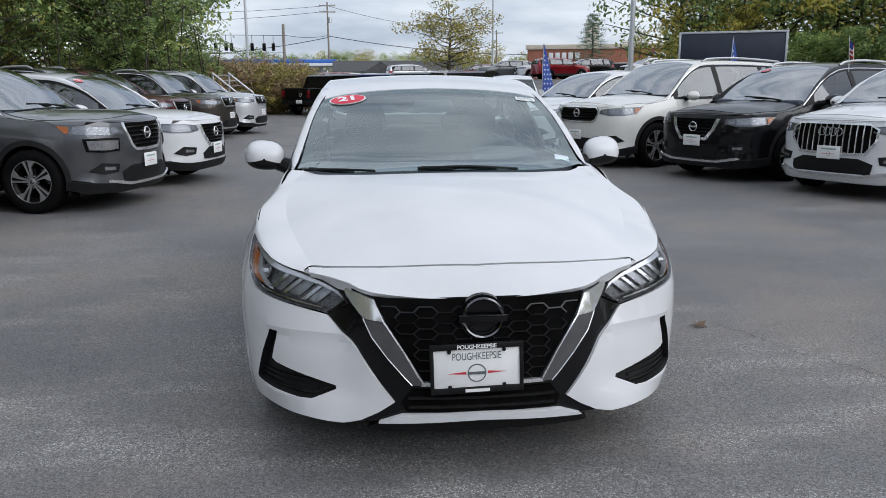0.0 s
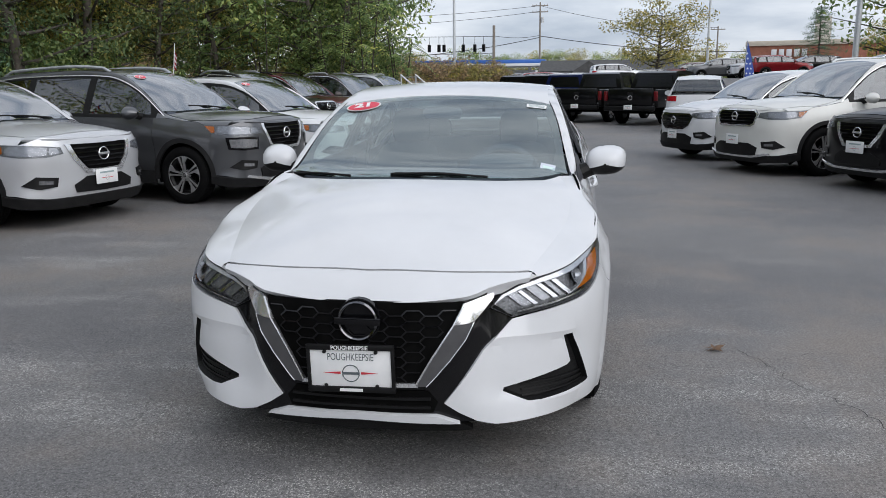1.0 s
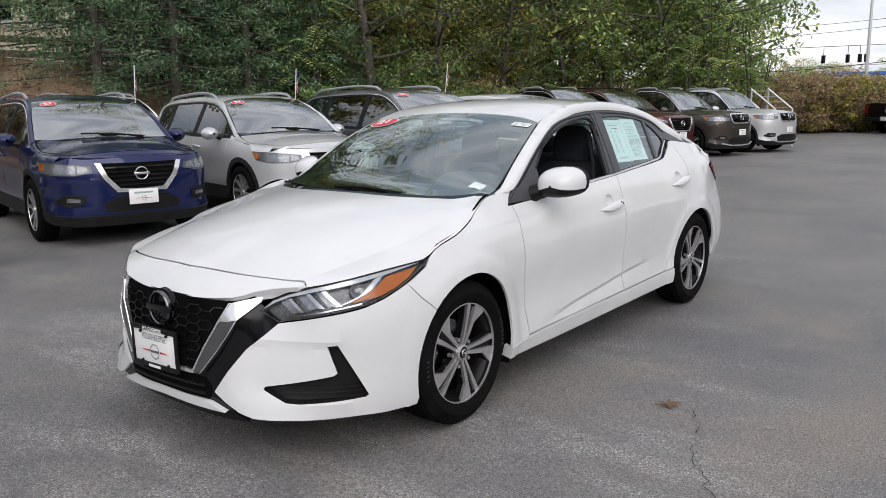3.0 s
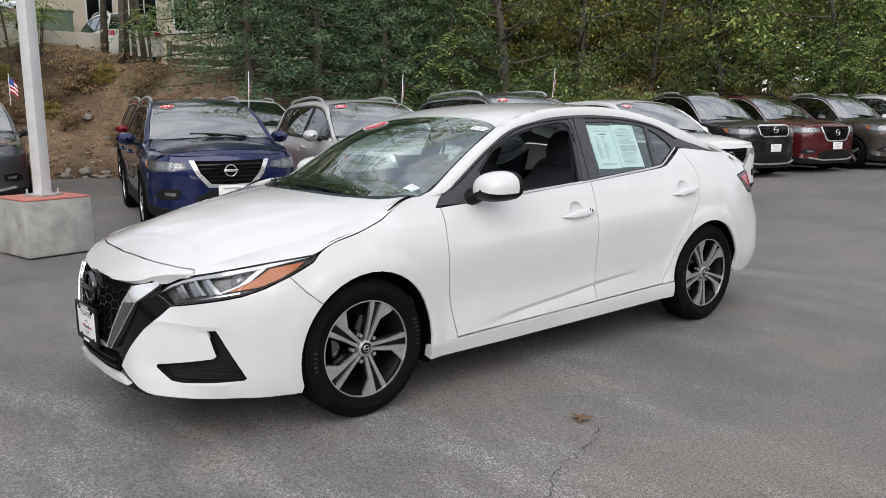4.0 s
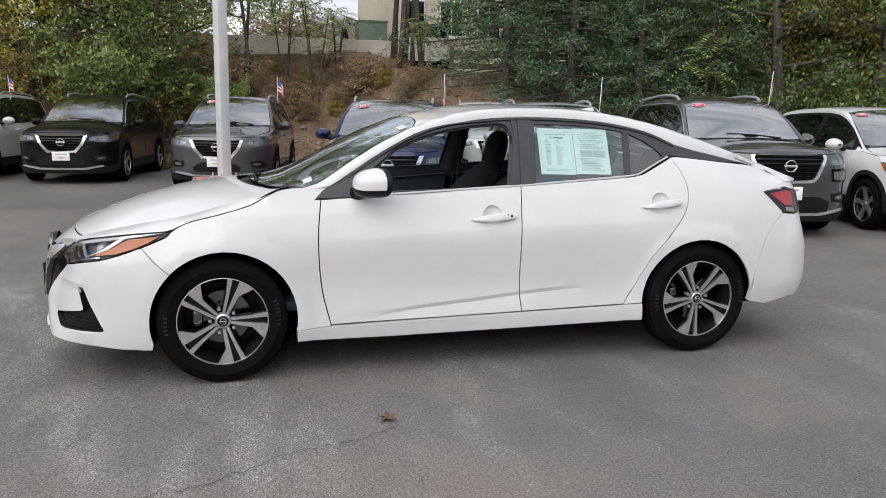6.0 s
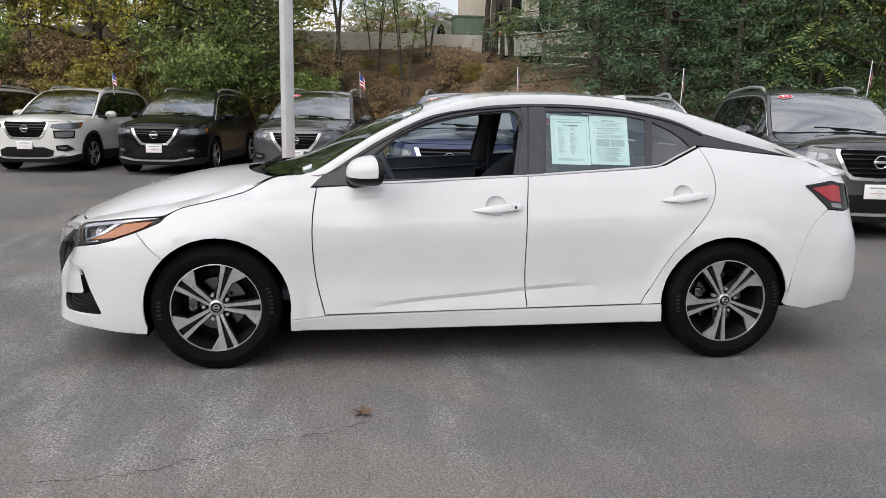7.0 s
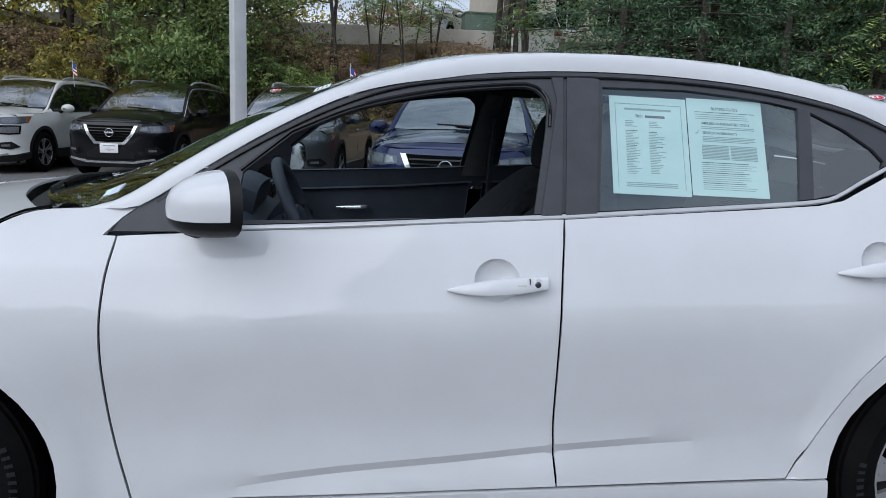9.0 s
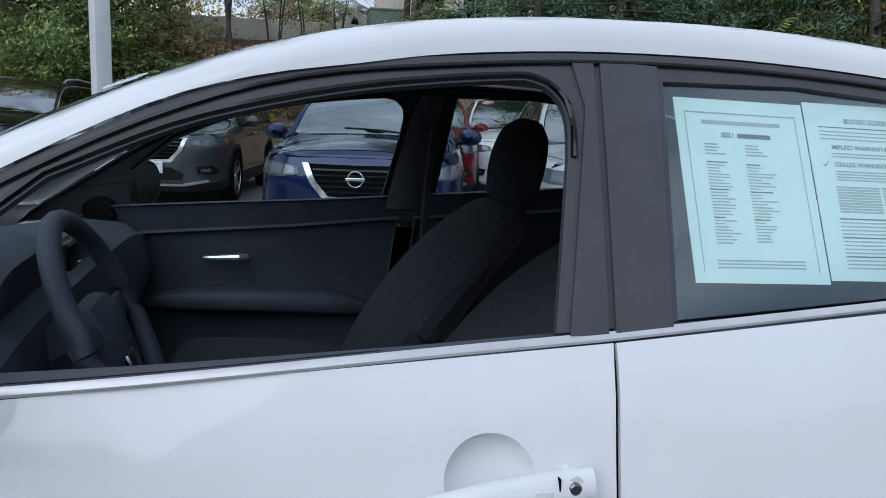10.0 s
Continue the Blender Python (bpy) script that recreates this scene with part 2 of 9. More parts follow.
def fill(poly, step, holes=(), creases=()):
    """Triangles over a flat outline with holes, their edges along the creases."""
    rings = [dense(poly, step * 0.7)] + [dense(h, step * 0.7) for h in holes]
    edge = np.array([p for r in rings for p in r])
    runs, run = [], []
    for line in creases:
        for a, b in zip(line, line[1:]):
            n = max(1, int(math.dist(a, b) / (step * 0.6) + 0.5))
            for k in range(n):
                p = (a[0] + (b[0] - a[0]) * k / n, a[1] + (b[1] - a[1]) * k / n)
                if inside(np.array([p[0]]), np.array([p[1]]), rings[0])[0] and not any(inside(np.array([p[0]]), np.array([p[1]]), r)[0] for r in rings[1:]) and ((edge[:, 0] - p[0]) ** 2 + (edge[:, 1] - p[1]) ** 2).min() > 0.008 ** 2:
                    run.append(p)
                elif run:
                    runs.append(run)
                    run = []
        if run:
            runs.append(run)
            run = []
    if runs:
        edge = np.concatenate([edge] + [np.array(r) for r in runs])
    lo, hi = edge.min(0), edge.max(0)
    gx, gy = np.meshgrid(np.arange(lo[0] + step / 2, hi[0], step), np.arange(lo[1] + step / 2, hi[1], step))
    gx[::2] += step / 2
    gx, gy = gx.ravel(), gy.ravel()
    keep = inside(gx, gy, rings[0])
    for r in rings[1:]:
        keep &= ~inside(gx, gy, r)
    gx, gy = gx[keep], gy[keep]
    if len(gx):
        far = np.array([((edge[:, 0] - a) ** 2 + (edge[:, 1] - b) ** 2).min() > (step * 0.45) ** 2 for a, b in zip(gx, gy)])
        gx, gy = gx[far], gy[far]
    pts = [Vector(p) for p in edge.tolist()] + [Vector(p) for p in zip(gx.tolist(), gy.tolist())]
    lines, base = [], 0
    for r in rings:
        lines += [(base + k, base + (k + 1) % len(r)) for k in range(len(r))]
        base += len(r)
    for r in runs:
        lines += [(base + k, base + k + 1) for k in range(len(r) - 1)]
        base += len(r)
    got = delaunay_2d_cdt(pts, lines, [], 0, 1e-6)
    v = np.array([tuple(p) for p in got[0]])
    t = np.array([tuple(f) for f in got[2]])
    c = v[t].mean(1)
    ab, ac = v[t[:, 1]] - v[t[:, 0]], v[t[:, 2]] - v[t[:, 0]]
    ok = inside(c[:, 0], c[:, 1], rings[0]) & (np.abs(ab[:, 0] * ac[:, 1] - ab[:, 1] * ac[:, 0]) > 1e-8)
    for r in rings[1:]:
        ok &= ~inside(c[:, 0], c[:, 1], r)
    return v.tolist(), t[ok].tolist()


def sheet(poly, fn, thick=0.012, step=0.06, holes=(), centre=(0, None, 0.6), creases=()):
    """A panel bent onto a surface, with its rim turned in."""
    v2, t = fill(poly, step, holes, creases)
    v = np.array([fn(a, b) for a, b in v2])
    t = np.array(t)
    fn_n = np.cross(v[t[:, 1]] - v[t[:, 0]], v[t[:, 2]] - v[t[:, 0]])
    mid = v.mean(0)
    out = mid - np.array([centre[0], mid[1] * 0.8 if centre[1] is None else centre[1], centre[2]])
    if fn_n.sum(0) @ out < 0:
        t, fn_n = t[:, ::-1], -fn_n
    faces = t.tolist()
    verts = v.tolist()
    if thick:
        nv = np.zeros_like(v)
        for k in range(3):
            np.add.at(nv, t[:, k], fn_n)
        nv /= np.linalg.norm(nv, axis=1)[:, None] + 1e-12
        seen = {}
        for f in faces:
            for a, b in zip(f, f[1:] + f[:1]):
                seen[(a, b)] = True
        rim = {}
        for a, b in seen:
            if (b, a) not in seen:
                for q in (a, b):
                    if q not in rim:
                        rim[q] = len(verts)
                        verts.append((v[q] - nv[q] * thick).tolist())
                faces.append([b, a, rim[a], rim[b]])
    return verts, faces


def flip(data):
    return [(-x, y, z) for x, y, z in data[0]], [list(f)[::-1] for f in data[1]]


def merge(*many):
    v, f = [], []
    for a, b in many:
        n = len(v)
        v += [tuple(p) for p in a]
        f += [[i + n for i in q] for q in b]
    return v, f


def moved(data, m):
    return [tuple(m @ Vector(p)) for p in data[0]], data[1]


def band(a, b, bulge, n=4):
    """A rounded strip from line a to line b; bulge(p, q) gives the corner that it rounds."""
    v, f = [], []
    for p, q in zip(a, b):
        c = bulge(p, q)
        for k in range(n + 1):
            t = k / n
            v.append(tuple((1 - t) ** 2 * p[i] + 2 * t * (1 - t) * c[i] + t * t * q[i] for i in range(3)))
    m = n + 1
    for i in range(len(a) - 1):
        for k in range(n):
            f.append([i * m + k, (i + 1) * m + k, (i + 1) * m + k + 1, i * m + k + 1])
    return v, f


def lathe(profile, n=32, axis="x", closed=False):
    """Turns (radius, along) round an axis."""
    v, f = [], []
    for k in range(n):
        c, s = math.cos(2 * math.pi * k / n), math.sin(2 * math.pi * k / n)
        for r, a in profile:
            v.append({"x": (a, r * c, r * s), "y": (r * s, a, r * c), "z": (r * c, r * s, a)}[axis])
    m = len(profile)
    for k in range(n):
        j = (k + 1) % n
        for i in range(m if closed else m - 1):
            f.append([k * m + i, k * m + (i + 1) % m, j * m + (i + 1) % m, j * m + i])
    return v, f


def tube(path, r, n=8, cap=True):
    """A round bar along a path; r is one radius or one for each point."""
    path = [Vector(p) for p in path]
    rs = r if isinstance(r, (list, tuple)) else [r] * len(path)
    v, f = [], []
    for i, p in enumerate(path):
        d = (path[min(i + 1, len(path) - 1)] - path[max(i - 1, 0)]).normalized()
        u = d.cross(Vector((0, 0, 1)) if abs(d.z) < 0.9 else Vector((1, 0, 0))).normalized()
        w = u.cross(d)
        v += [tuple(p + (u * math.cos(2 * math.pi * k / n) + w * math.sin(2 * math.pi * k / n)) * rs[i]) for k in range(n)]
    for i in range(len(path) - 1):
        f += [[i * n + k, (i + 1) * n + k, (i + 1) * n + (k + 1) % n, i * n + (k + 1) % n] for k in range(n)]
    if cap:
        f += [list(range(n)), list(range((len(path) - 1) * n, len(path) * n))[::-1]]
    return v, f


def box(c, size, bevel=0.0, taper=0.0):
    """A box with bevelled edges; taper narrows its top."""
    bm = bmesh.new()
    bmesh.ops.create_cube(bm, size=1)
    for q in bm.verts:
        k = 1 - taper if q.co.z > 0 else 1
        q.co = Vector((q.co.x * size[0] * k, q.co.y * size[1] * k, q.co.z * size[2]))
    if bevel:
        bmesh.ops.bevel(bm, geom=bm.edges[:], offset=bevel, segments=2, profile=0.5, affect="EDGES")
    bm.verts.index_update()
    got = [tuple(q.co + Vector(c)) for q in bm.verts], [[q.index for q in f.verts] for f in bm.faces]
    bm.free()
    return got


def slab(poly, fn, depth, step=0.05, centre=(0, None, 0.6)):
    return sheet(poly, fn, depth, step, (), centre)


def part(name, data, material, parent=None, label="", angle=32, place=None):
    """One mesh object, under a thing or under a part."""
    if isinstance(data, bpy.types.Mesh):
        me = data
    else:
        me = bpy.data.meshes.new(name)
        me.from_pydata([tuple(p) for p in data[0]], [], [list(f) for f in data[1]])
        me.validate()
        me.materials.append(material)
        me.shade_smooth()
        me.set_sharp_from_angle(angle=radians(angle))
    ob = new(name, me)
    if parent is not None:
        ob.parent = parent
    if place is not None:
        ob.matrix_basis = place
    return tagged(ob, label)


def thing(name, place, label, category, group="", kind=""):
    ob = new(name)
    ob.empty_display_size = 0.2
    ob.matrix_basis = place
    return tagged(ob, label, category, group, kind)


def arc(cx, cy, r, a0, a1, n=14, ry=None):
    ry = ry or r
    return [(cx + r * math.cos(radians(a0 + (a1 - a0) * k / n)), cy + ry * math.sin(radians(a0 + (a1 - a0) * k / n))) for k in range(n + 1)]


def lettering(text, size, material, parent, place, name="lettering", bold=0.0):
    cu = bpy.data.curves.new(name, "FONT")
    cu.body, cu.size, cu.align_x, cu.align_y, cu.offset = text, size, "CENTER", "CENTER", bold
    tmp = bpy.data.objects.new("tmp", cu)
    scene.collection.objects.link(tmp)
    me = bpy.data.meshes.new_from_object(tmp.evaluated_get(bpy.context.evaluated_depsgraph_get()))
    bpy.data.objects.remove(tmp)
    me.materials.clear()
    me.materials.append(material)
    me.name = name
    ob = new(name, me)
    ob.parent = parent
    ob.matrix_basis = place
    return ob
# ---- ground ----
def rise(x, y):
    """The lot is level round the sedan, climbs towards the far upper lot and falls away behind it."""
    t = min(max(0.0, y - 36) / 22, 1)
    w = min(max(x / 11, 0), 1)
    back = min(max((y - 70) / 20, 0), 1)
    r = (0.8 + 0.95 * w * w * (3 - 2 * w)) * t * t * (3 - 2 * t) * (1 - 0.85 * back * back * (3 - 2 * back))
    u = min(max(0.0, x - 12) / 14, 1)
    return max(r, 1.2 * u * u * (3 - 2 * u) * min(max((y + 10) / 20, 0), 1))


def asphalt():
    """Dark sealed asphalt: brown and grey drifts, streaks where the seal has worn down to pale grit, fine stone grain."""
    m, nt, b = nodes_of("asphalt")
    vec = nt.nodes.new("ShaderNodeTexCoord").outputs["Object"]
    mp_ = nt.nodes.new("ShaderNodeMapping")
    mp_.inputs["Rotation"].default_value = (0, 0, -1.75)
    mp_.inputs["Scale"].default_value = (0.55, 1.7, 1.0)
    nt.links.new(vec, mp_.inputs["Vector"])

    def mixed(kind, fac, c1, c2):
        q = nt.nodes.new("ShaderNodeMixRGB")
        q.blend_type = kind
        for sock, val in zip(q.inputs, (fac, c1, c2)):
            if isinstance(val, (int, float)):
                sock.default_value = val
            elif isinstance(val, tuple):
                sock.default_value = (*val, 1)
            else:
                nt.links.new(val, sock)
        return q.outputs[0]

    def times(p, q):
        k = node(nt, "ShaderNodeMath", operation="MULTIPLY")
        for sock, val in zip(k.inputs, (p, q)):
            if isinstance(val, (int, float)):
                sock.default_value = val
            else:
                nt.links.new(val, sock)
        return k.outputs[0]

    grey = lambda v: (v,) * 3
    drift = ramp(nt, noise_of(nt, 0.33, 5, vec=vec), [(0.32, (0.104, 0.104, 0.110)), (0.70, (0.184, 0.179, 0.176))])
    brown = ramp(nt, noise_of(nt, 0.62, 6, vec=vec, rough=0.68), [(0.48, grey(0)), (0.66, grey(0.85))])
    base = mixed("MIX", brown, drift, (0.200, 0.174, 0.154))
    patch = ramp(nt, noise_of(nt, 0.21, 3, vec=vec), [(0.38, grey(0.25)), (0.58, grey(1.0))])
    streak = ramp(nt, noise_of(nt, 1.05, 9, vec=mp_.outputs[0], rough=0.70), [(0.47, grey(0)), (0.64, grey(1))])
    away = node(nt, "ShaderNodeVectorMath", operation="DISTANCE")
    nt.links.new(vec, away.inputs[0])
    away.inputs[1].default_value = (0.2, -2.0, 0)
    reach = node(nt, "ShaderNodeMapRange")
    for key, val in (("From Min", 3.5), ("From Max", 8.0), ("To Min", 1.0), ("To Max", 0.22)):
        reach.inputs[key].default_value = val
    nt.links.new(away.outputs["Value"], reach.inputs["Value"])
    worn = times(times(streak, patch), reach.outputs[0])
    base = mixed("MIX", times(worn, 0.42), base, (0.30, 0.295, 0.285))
    grain = ramp(nt, noise_of(nt, 85, 5, vec=vec, rough=0.85), [(0.34, grey(0.30)), (0.66, grey(1.70))])
    src = mixed("MULTIPLY", 1.0, base, grain)
    for scale, lim, amount, rest in ((80.0, 0.33, 1.0, 0.12), (150.0, 0.38, 1.0, 0.32)):
        grit = node(nt, "ShaderNodeTexVoronoi", Scale=scale)
        nt.links.new(vec, grit.inputs["Vector"])
        dot = ramp(nt, grit.outputs["Distance"], [(lim - 0.07, grey(1)), (lim + 0.05, grey(0))])
        some = ramp(nt, grit.outputs["Color"], [(0.40, grey(0)), (0.75, grey(amount))])
        where = ramp(nt, worn, [(0.10, grey(rest)), (0.75, grey(1.0))])
        src = mixed("MIX", times(times(dot, some), where), src, (0.58, 0.565, 0.545))
    nt.links.new(src, b.inputs["Base Color"])
    nt.links.new(ramp(nt, worn, [(0.0, grey(0.58)), (0.7, grey(0.85))]), b.inputs["Roughness"])
    b.inputs["Specular IOR Level"].default_value = 0.35
    bump(nt, b, noise_of(nt, 110, 4, vec=vec, rough=0.75), 0.6, 0.006)
    return m


def ground_sheet():
    xs = sorted(set([round(-14 + 0.5 * k, 2) for k in range(80)] + [-900, -500, -250, -120, -70, -45, -30, -20, 30, 36, 45, 70, 120, 250, 500, 900]))
    ys = sorted(set([round(-10 + 0.75 * k, 2) for k in range(100)] + [-900, -400, -150, -60, -30, -18, 75, 90, 120, 180, 300, 600, 900]))
    v = [(x, y, rise(x, y) + 0.012 * noise.noise(Vector((x * 0.12, y * 0.12, 0))) - 0.004) for y in ys for x in xs]
    n = len(xs)
    f = [[j * n + i, j * n + i + 1, (j + 1) * n + i + 1, (j + 1) * n + i] for j in range(len(ys) - 1) for i in range(n - 1)]
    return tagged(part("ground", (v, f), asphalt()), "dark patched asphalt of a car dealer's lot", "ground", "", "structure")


ground_sheet()
HERO = Shell(
    plan=[(0, -2.305), (0.2, -2.298), (0.4, -2.264), (0.56, -2.206), (0.70, -2.108), (0.802, -1.98), (0.874, -1.815), (0.903, -1.62), (0.911, -1.4),
          (0.897, -1.1), (0.886, -0.85), (0.886, -0.3), (0.888, 0.3), (0.893, 0.9), (0.902, 1.356), (0.895, 1.6), (0.868, 1.85), (0.82, 2.05),
          (0.72, 2.2), (0.5, 2.29), (0.25, 2.325), (0, 2.335)],
    stations=[
        (None, 0.0, [(0.10, -0.12), (0.155, -0.045), (0.20, -0.016), (0.25, -0.003), (0.33, 0), (0.5, -0.012), (0.58, -0.02), (0.66, -0.035), (0.70, -0.05), (0.74, -0.085), (0.77, -0.13), (0.80, -0.2)]),
        (-2.272, 0, [(0.10, -0.12), (0.155, -0.045), (0.20, -0.012), (0.25, -0.004), (0.33, -0.004), (0.5, -0.016), (0.58, -0.024), (0.66, -0.048), (0.70, -0.072), (0.74, -0.11), (0.77, -0.16), (0.80, -0.22)]),
        (-2.22, 0, [(0.10, -0.12), (0.155, -0.045), (0.20, -0.004), (0.225, 0.006), (0.26, -0.014), (0.33, -0.026), (0.42, -0.034), (0.50, -0.050), (0.58, -0.078), (0.63, -0.088), (0.68, -0.106), (0.72, -0.128), (0.76, -0.17), (0.80, -0.24)]),
        (-1.95, 0, [(0.10, -0.12), (0.165, -0.045), (0.21, -0.022), (0.26, -0.012), (0.35, -0.006), (0.5, 0), (0.60, -0.004), (0.70, -0.034), (0.77, -0.085), (0.82, -0.14)]),
        (-1.356, 0, [(0.10, -0.08), (0.2, -0.03), (0.45, -0.006), (0.64, 0), (0.72, -0.007), (0.78, -0.021), (0.85, -0.052), (0.92, -0.12)]),
        (-0.86, 0, [(0.11, -0.10), (0.17, -0.05), (0.2, -0.035), (0.28, -0.018), (0.36, -0.022), (0.45, -0.026), (0.55, -0.019), (0.66, -0.010), (0.72, -0.012), (0.80, -0.032), (0.86, -0.056), (0.92, -0.098), (0.97, -0.128), (1.02, -0.156)]),
        (-0.5, 0, [(0.11, -0.10), (0.17, -0.05), (0.2, -0.035), (0.28, -0.018), (0.36, -0.022), (0.45, -0.026), (0.55, -0.019), (0.66, -0.010), (0.72, -0.012), (0.80, -0.03), (0.86, -0.046), (0.92, -0.062), (0.97, -0.082), (1.02, -0.108)]),
        (0.85, 0, [(0.11, -0.10), (0.17, -0.05), (0.2, -0.035), (0.28, -0.018), (0.38, -0.026), (0.45, -0.026), (0.55, -0.016), (0.70, -0.006), (0.76, -0.012), (0.84, -0.03), (0.92, -0.052), (0.97, -0.074), (1.05, -0.115), (1.15, -0.17)]),
        (1.4, 0, [(0.11, -0.10), (0.2, -0.03), (0.45, -0.006), (0.66, 0), (0.78, -0.012), (0.86, -0.03), (0.95, -0.06), (1.02, -0.09), (1.08, -0.13), (1.16, -0.2)]),
        (2.05, 0, [(0.13, -0.14), (0.25, -0.05), (0.42, 0), (0.6, -0.006), (0.75, -0.04), (0.9, -0.08), (1.0, -0.12), (1.06, -0.2)]),
        (None, 1.0, [(0.13, -0.17), (0.25, -0.06), (0.42, 0), (0.6, -0.005), (0.7, -0.06), (0.85, -0.1), (0.98, -0.09), (1.04, -0.12)]),
    ],
    top=[(-2.3, 0.6), (-2.25, 0.665), (-2.2, 0.712), (-2.15, 0.748), (-2.05, 0.797), (-1.9, 0.858), (-1.7, 0.92), (-1.5, 0.962), (-1.3, 0.987), (-1.2, 0.993), (-1.1, 1.003),
         (-1.02, 1.022), (-0.9, 1.073), (-0.7, 1.178), (-0.5, 1.272), (-0.35, 1.332), (-0.2, 1.383), (-0.08, 1.413), (0.06, 1.434), (0.25, 1.447), (0.47, 1.449),
         (0.7, 1.44), (0.9, 1.417), (1.08, 1.385), (1.27, 1.34), (1.5, 1.272), (1.74, 1.192), (1.98, 1.11), (2.12, 1.062), (2.22, 1.045), (2.3, 1.02), (2.34, 0.98)],
    crown=[(-2.3, 0.06), (-2.05, 0.10), (-1.8, 0.126), (-1.6, 0.121), (-1.35, 0.088), (-1.15, 0.052), (-1.0, 0.050), (-0.9, 0.088), (-0.8, 0.091), (-0.7, 0.081), (-0.6, 0.068), (-0.5, 0.06), (-0.4, 0.051), (0.3, 0.05), (1.2, 0.05), (2.0, 0.06), (2.3, 0.07)],
    glass=(0.798, 0.43, 0.97), narrow=[(-1.2, -0.13), (-0.9, -0.05), (-0.6, -0.008), (-0.3, 0.008), (0.1, 0), (0.8, 0), (1.2, -0.03), (1.6, -0.09), (2.0, -0.17)])

low_crease = pchip([(-0.8, 0.30), (-0.36, 0.362), (0.0, 0.393), (0.24, 0.417), (0.5, 0.437), (0.9, 0.462)])


shoulder = pchip([(-0.87, 0.712), (-0.638, 0.728), (-0.39, 0.752), (0.3, 0.775), (1.0, 0.80)])


def ease(a, b, v):
    t = min(max((v - a) / (b - a), 0), 1)
    return t * t * (3 - 2 * t)


def hero_press(x, y, z):
    """Pressed lines of the sedan: low door crease, wheel arch lips, hollowed bumper corner."""
    d = z - low_crease(y)
    low = 0.0 if d >= 0 else (0.42 * d if d > -0.022 else -0.00924 + (-0.022 - d) * 0.19 if d > -0.075 else 0.00083 * max(0.0, 1 - (-0.075 - d) / 0.03))
    out = low * ease(-0.8, -0.35, y) * (1 - ease(0.3, 0.92, y))
    e = z - shoulder(y)
    out += 0.0085 * max(0.0, 1 - math.hypot(e, 0.006) / 0.12) * ease(-0.9, -0.55, y) * (1 - ease(0.95, 1.25, y))
    e = z - 0.862
    out += 0.0035 * max(0.0, 1 - math.hypot(e, 0.006) / 0.06) * ease(-1.4, -1.1, y) * (1 - ease(-0.2, 0.2, y))
    for yc in (-1.345, 1.342):
        rr = math.hypot(y - yc, z - 0.325)
        out += 0.008 * (1 - ease(0.428, 0.446, rr))
    if y < -1.75:
        w = ease(0.36, 0.47, x) * (1 - ease(-2.06, -1.90, y))
        out += 0.6 * w * float(np.interp(z, [0.18, 0.272, 0.335, 0.492, 0.522], [-0.012, 0.011, -0.010, -0.015, 0.0]))
    return out


HERO.press = hero_press
# ---- the white sedan ----
def inset(poly, d):
    """The outline drawn in by d."""
    p = np.array(poly, float)
    area = 0.5 * np.sum(p[:, 0] * np.roll(p[:, 1], -1) - np.roll(p[:, 0], -1) * p[:, 1])
    e = np.roll(p, -1, 0) - p
    n = np.stack([-e[:, 1], e[:, 0]], 1) / (np.linalg.norm(e, axis=1)[:, None] + 1e-12) * math.copysign(1, area)
    m = n + np.roll(n, 1, 0)
    m /= np.maximum(np.linalg.norm(m, axis=1), 0.5)[:, None]
    return [tuple(q) for q in p + m * d]


def both(name, data, material, parent, label="", angle=32):
    """The same part on the left and on the right of a car."""
    return part(name, data, material, parent, label, angle), part(name, flip(data), material, parent, label, angle)


def sy(sh, pts):
    return [(sh.at_y(y), z) for y, z in pts]


def fx(sh, pts):
    return [(sh.at_x(x), z) for x, z in pts]


def two(pts):
    """A right half outline and its mirror image, as one outline."""
    return list(pts) + [(-x, z) for x, z in reversed(pts) if abs(x) > 1e-6]


def upper(data, z):
    """Keeps the faces above a height."""
    v, f = data
    return v, [q for q in f if sum(v[i][2] for i in q) / len(q) > z]


def tyre_data(r, rim, w, n=48):
    p = [(rim - 0.012, -w * 0.36), (rim + 0.004, -w * 0.44), (rim + 0.03, -w * 0.49), ((r + rim) / 2, -w * 0.515), (r - 0.03, -w * 0.47), (r - 0.008, -w * 0.40)]
    prof = p[:]
    for a in (-0.27, -0.09, 0.09, 0.27):
        prof += [(r, w * (a - 0.07)), (r, w * (a + 0.065)), (r - 0.008, w * (a + 0.07)), (r - 0.008, w * (a + 0.11))]
    prof += [(a, -b) for a, b in reversed(p)]
    return lathe(prof, n)


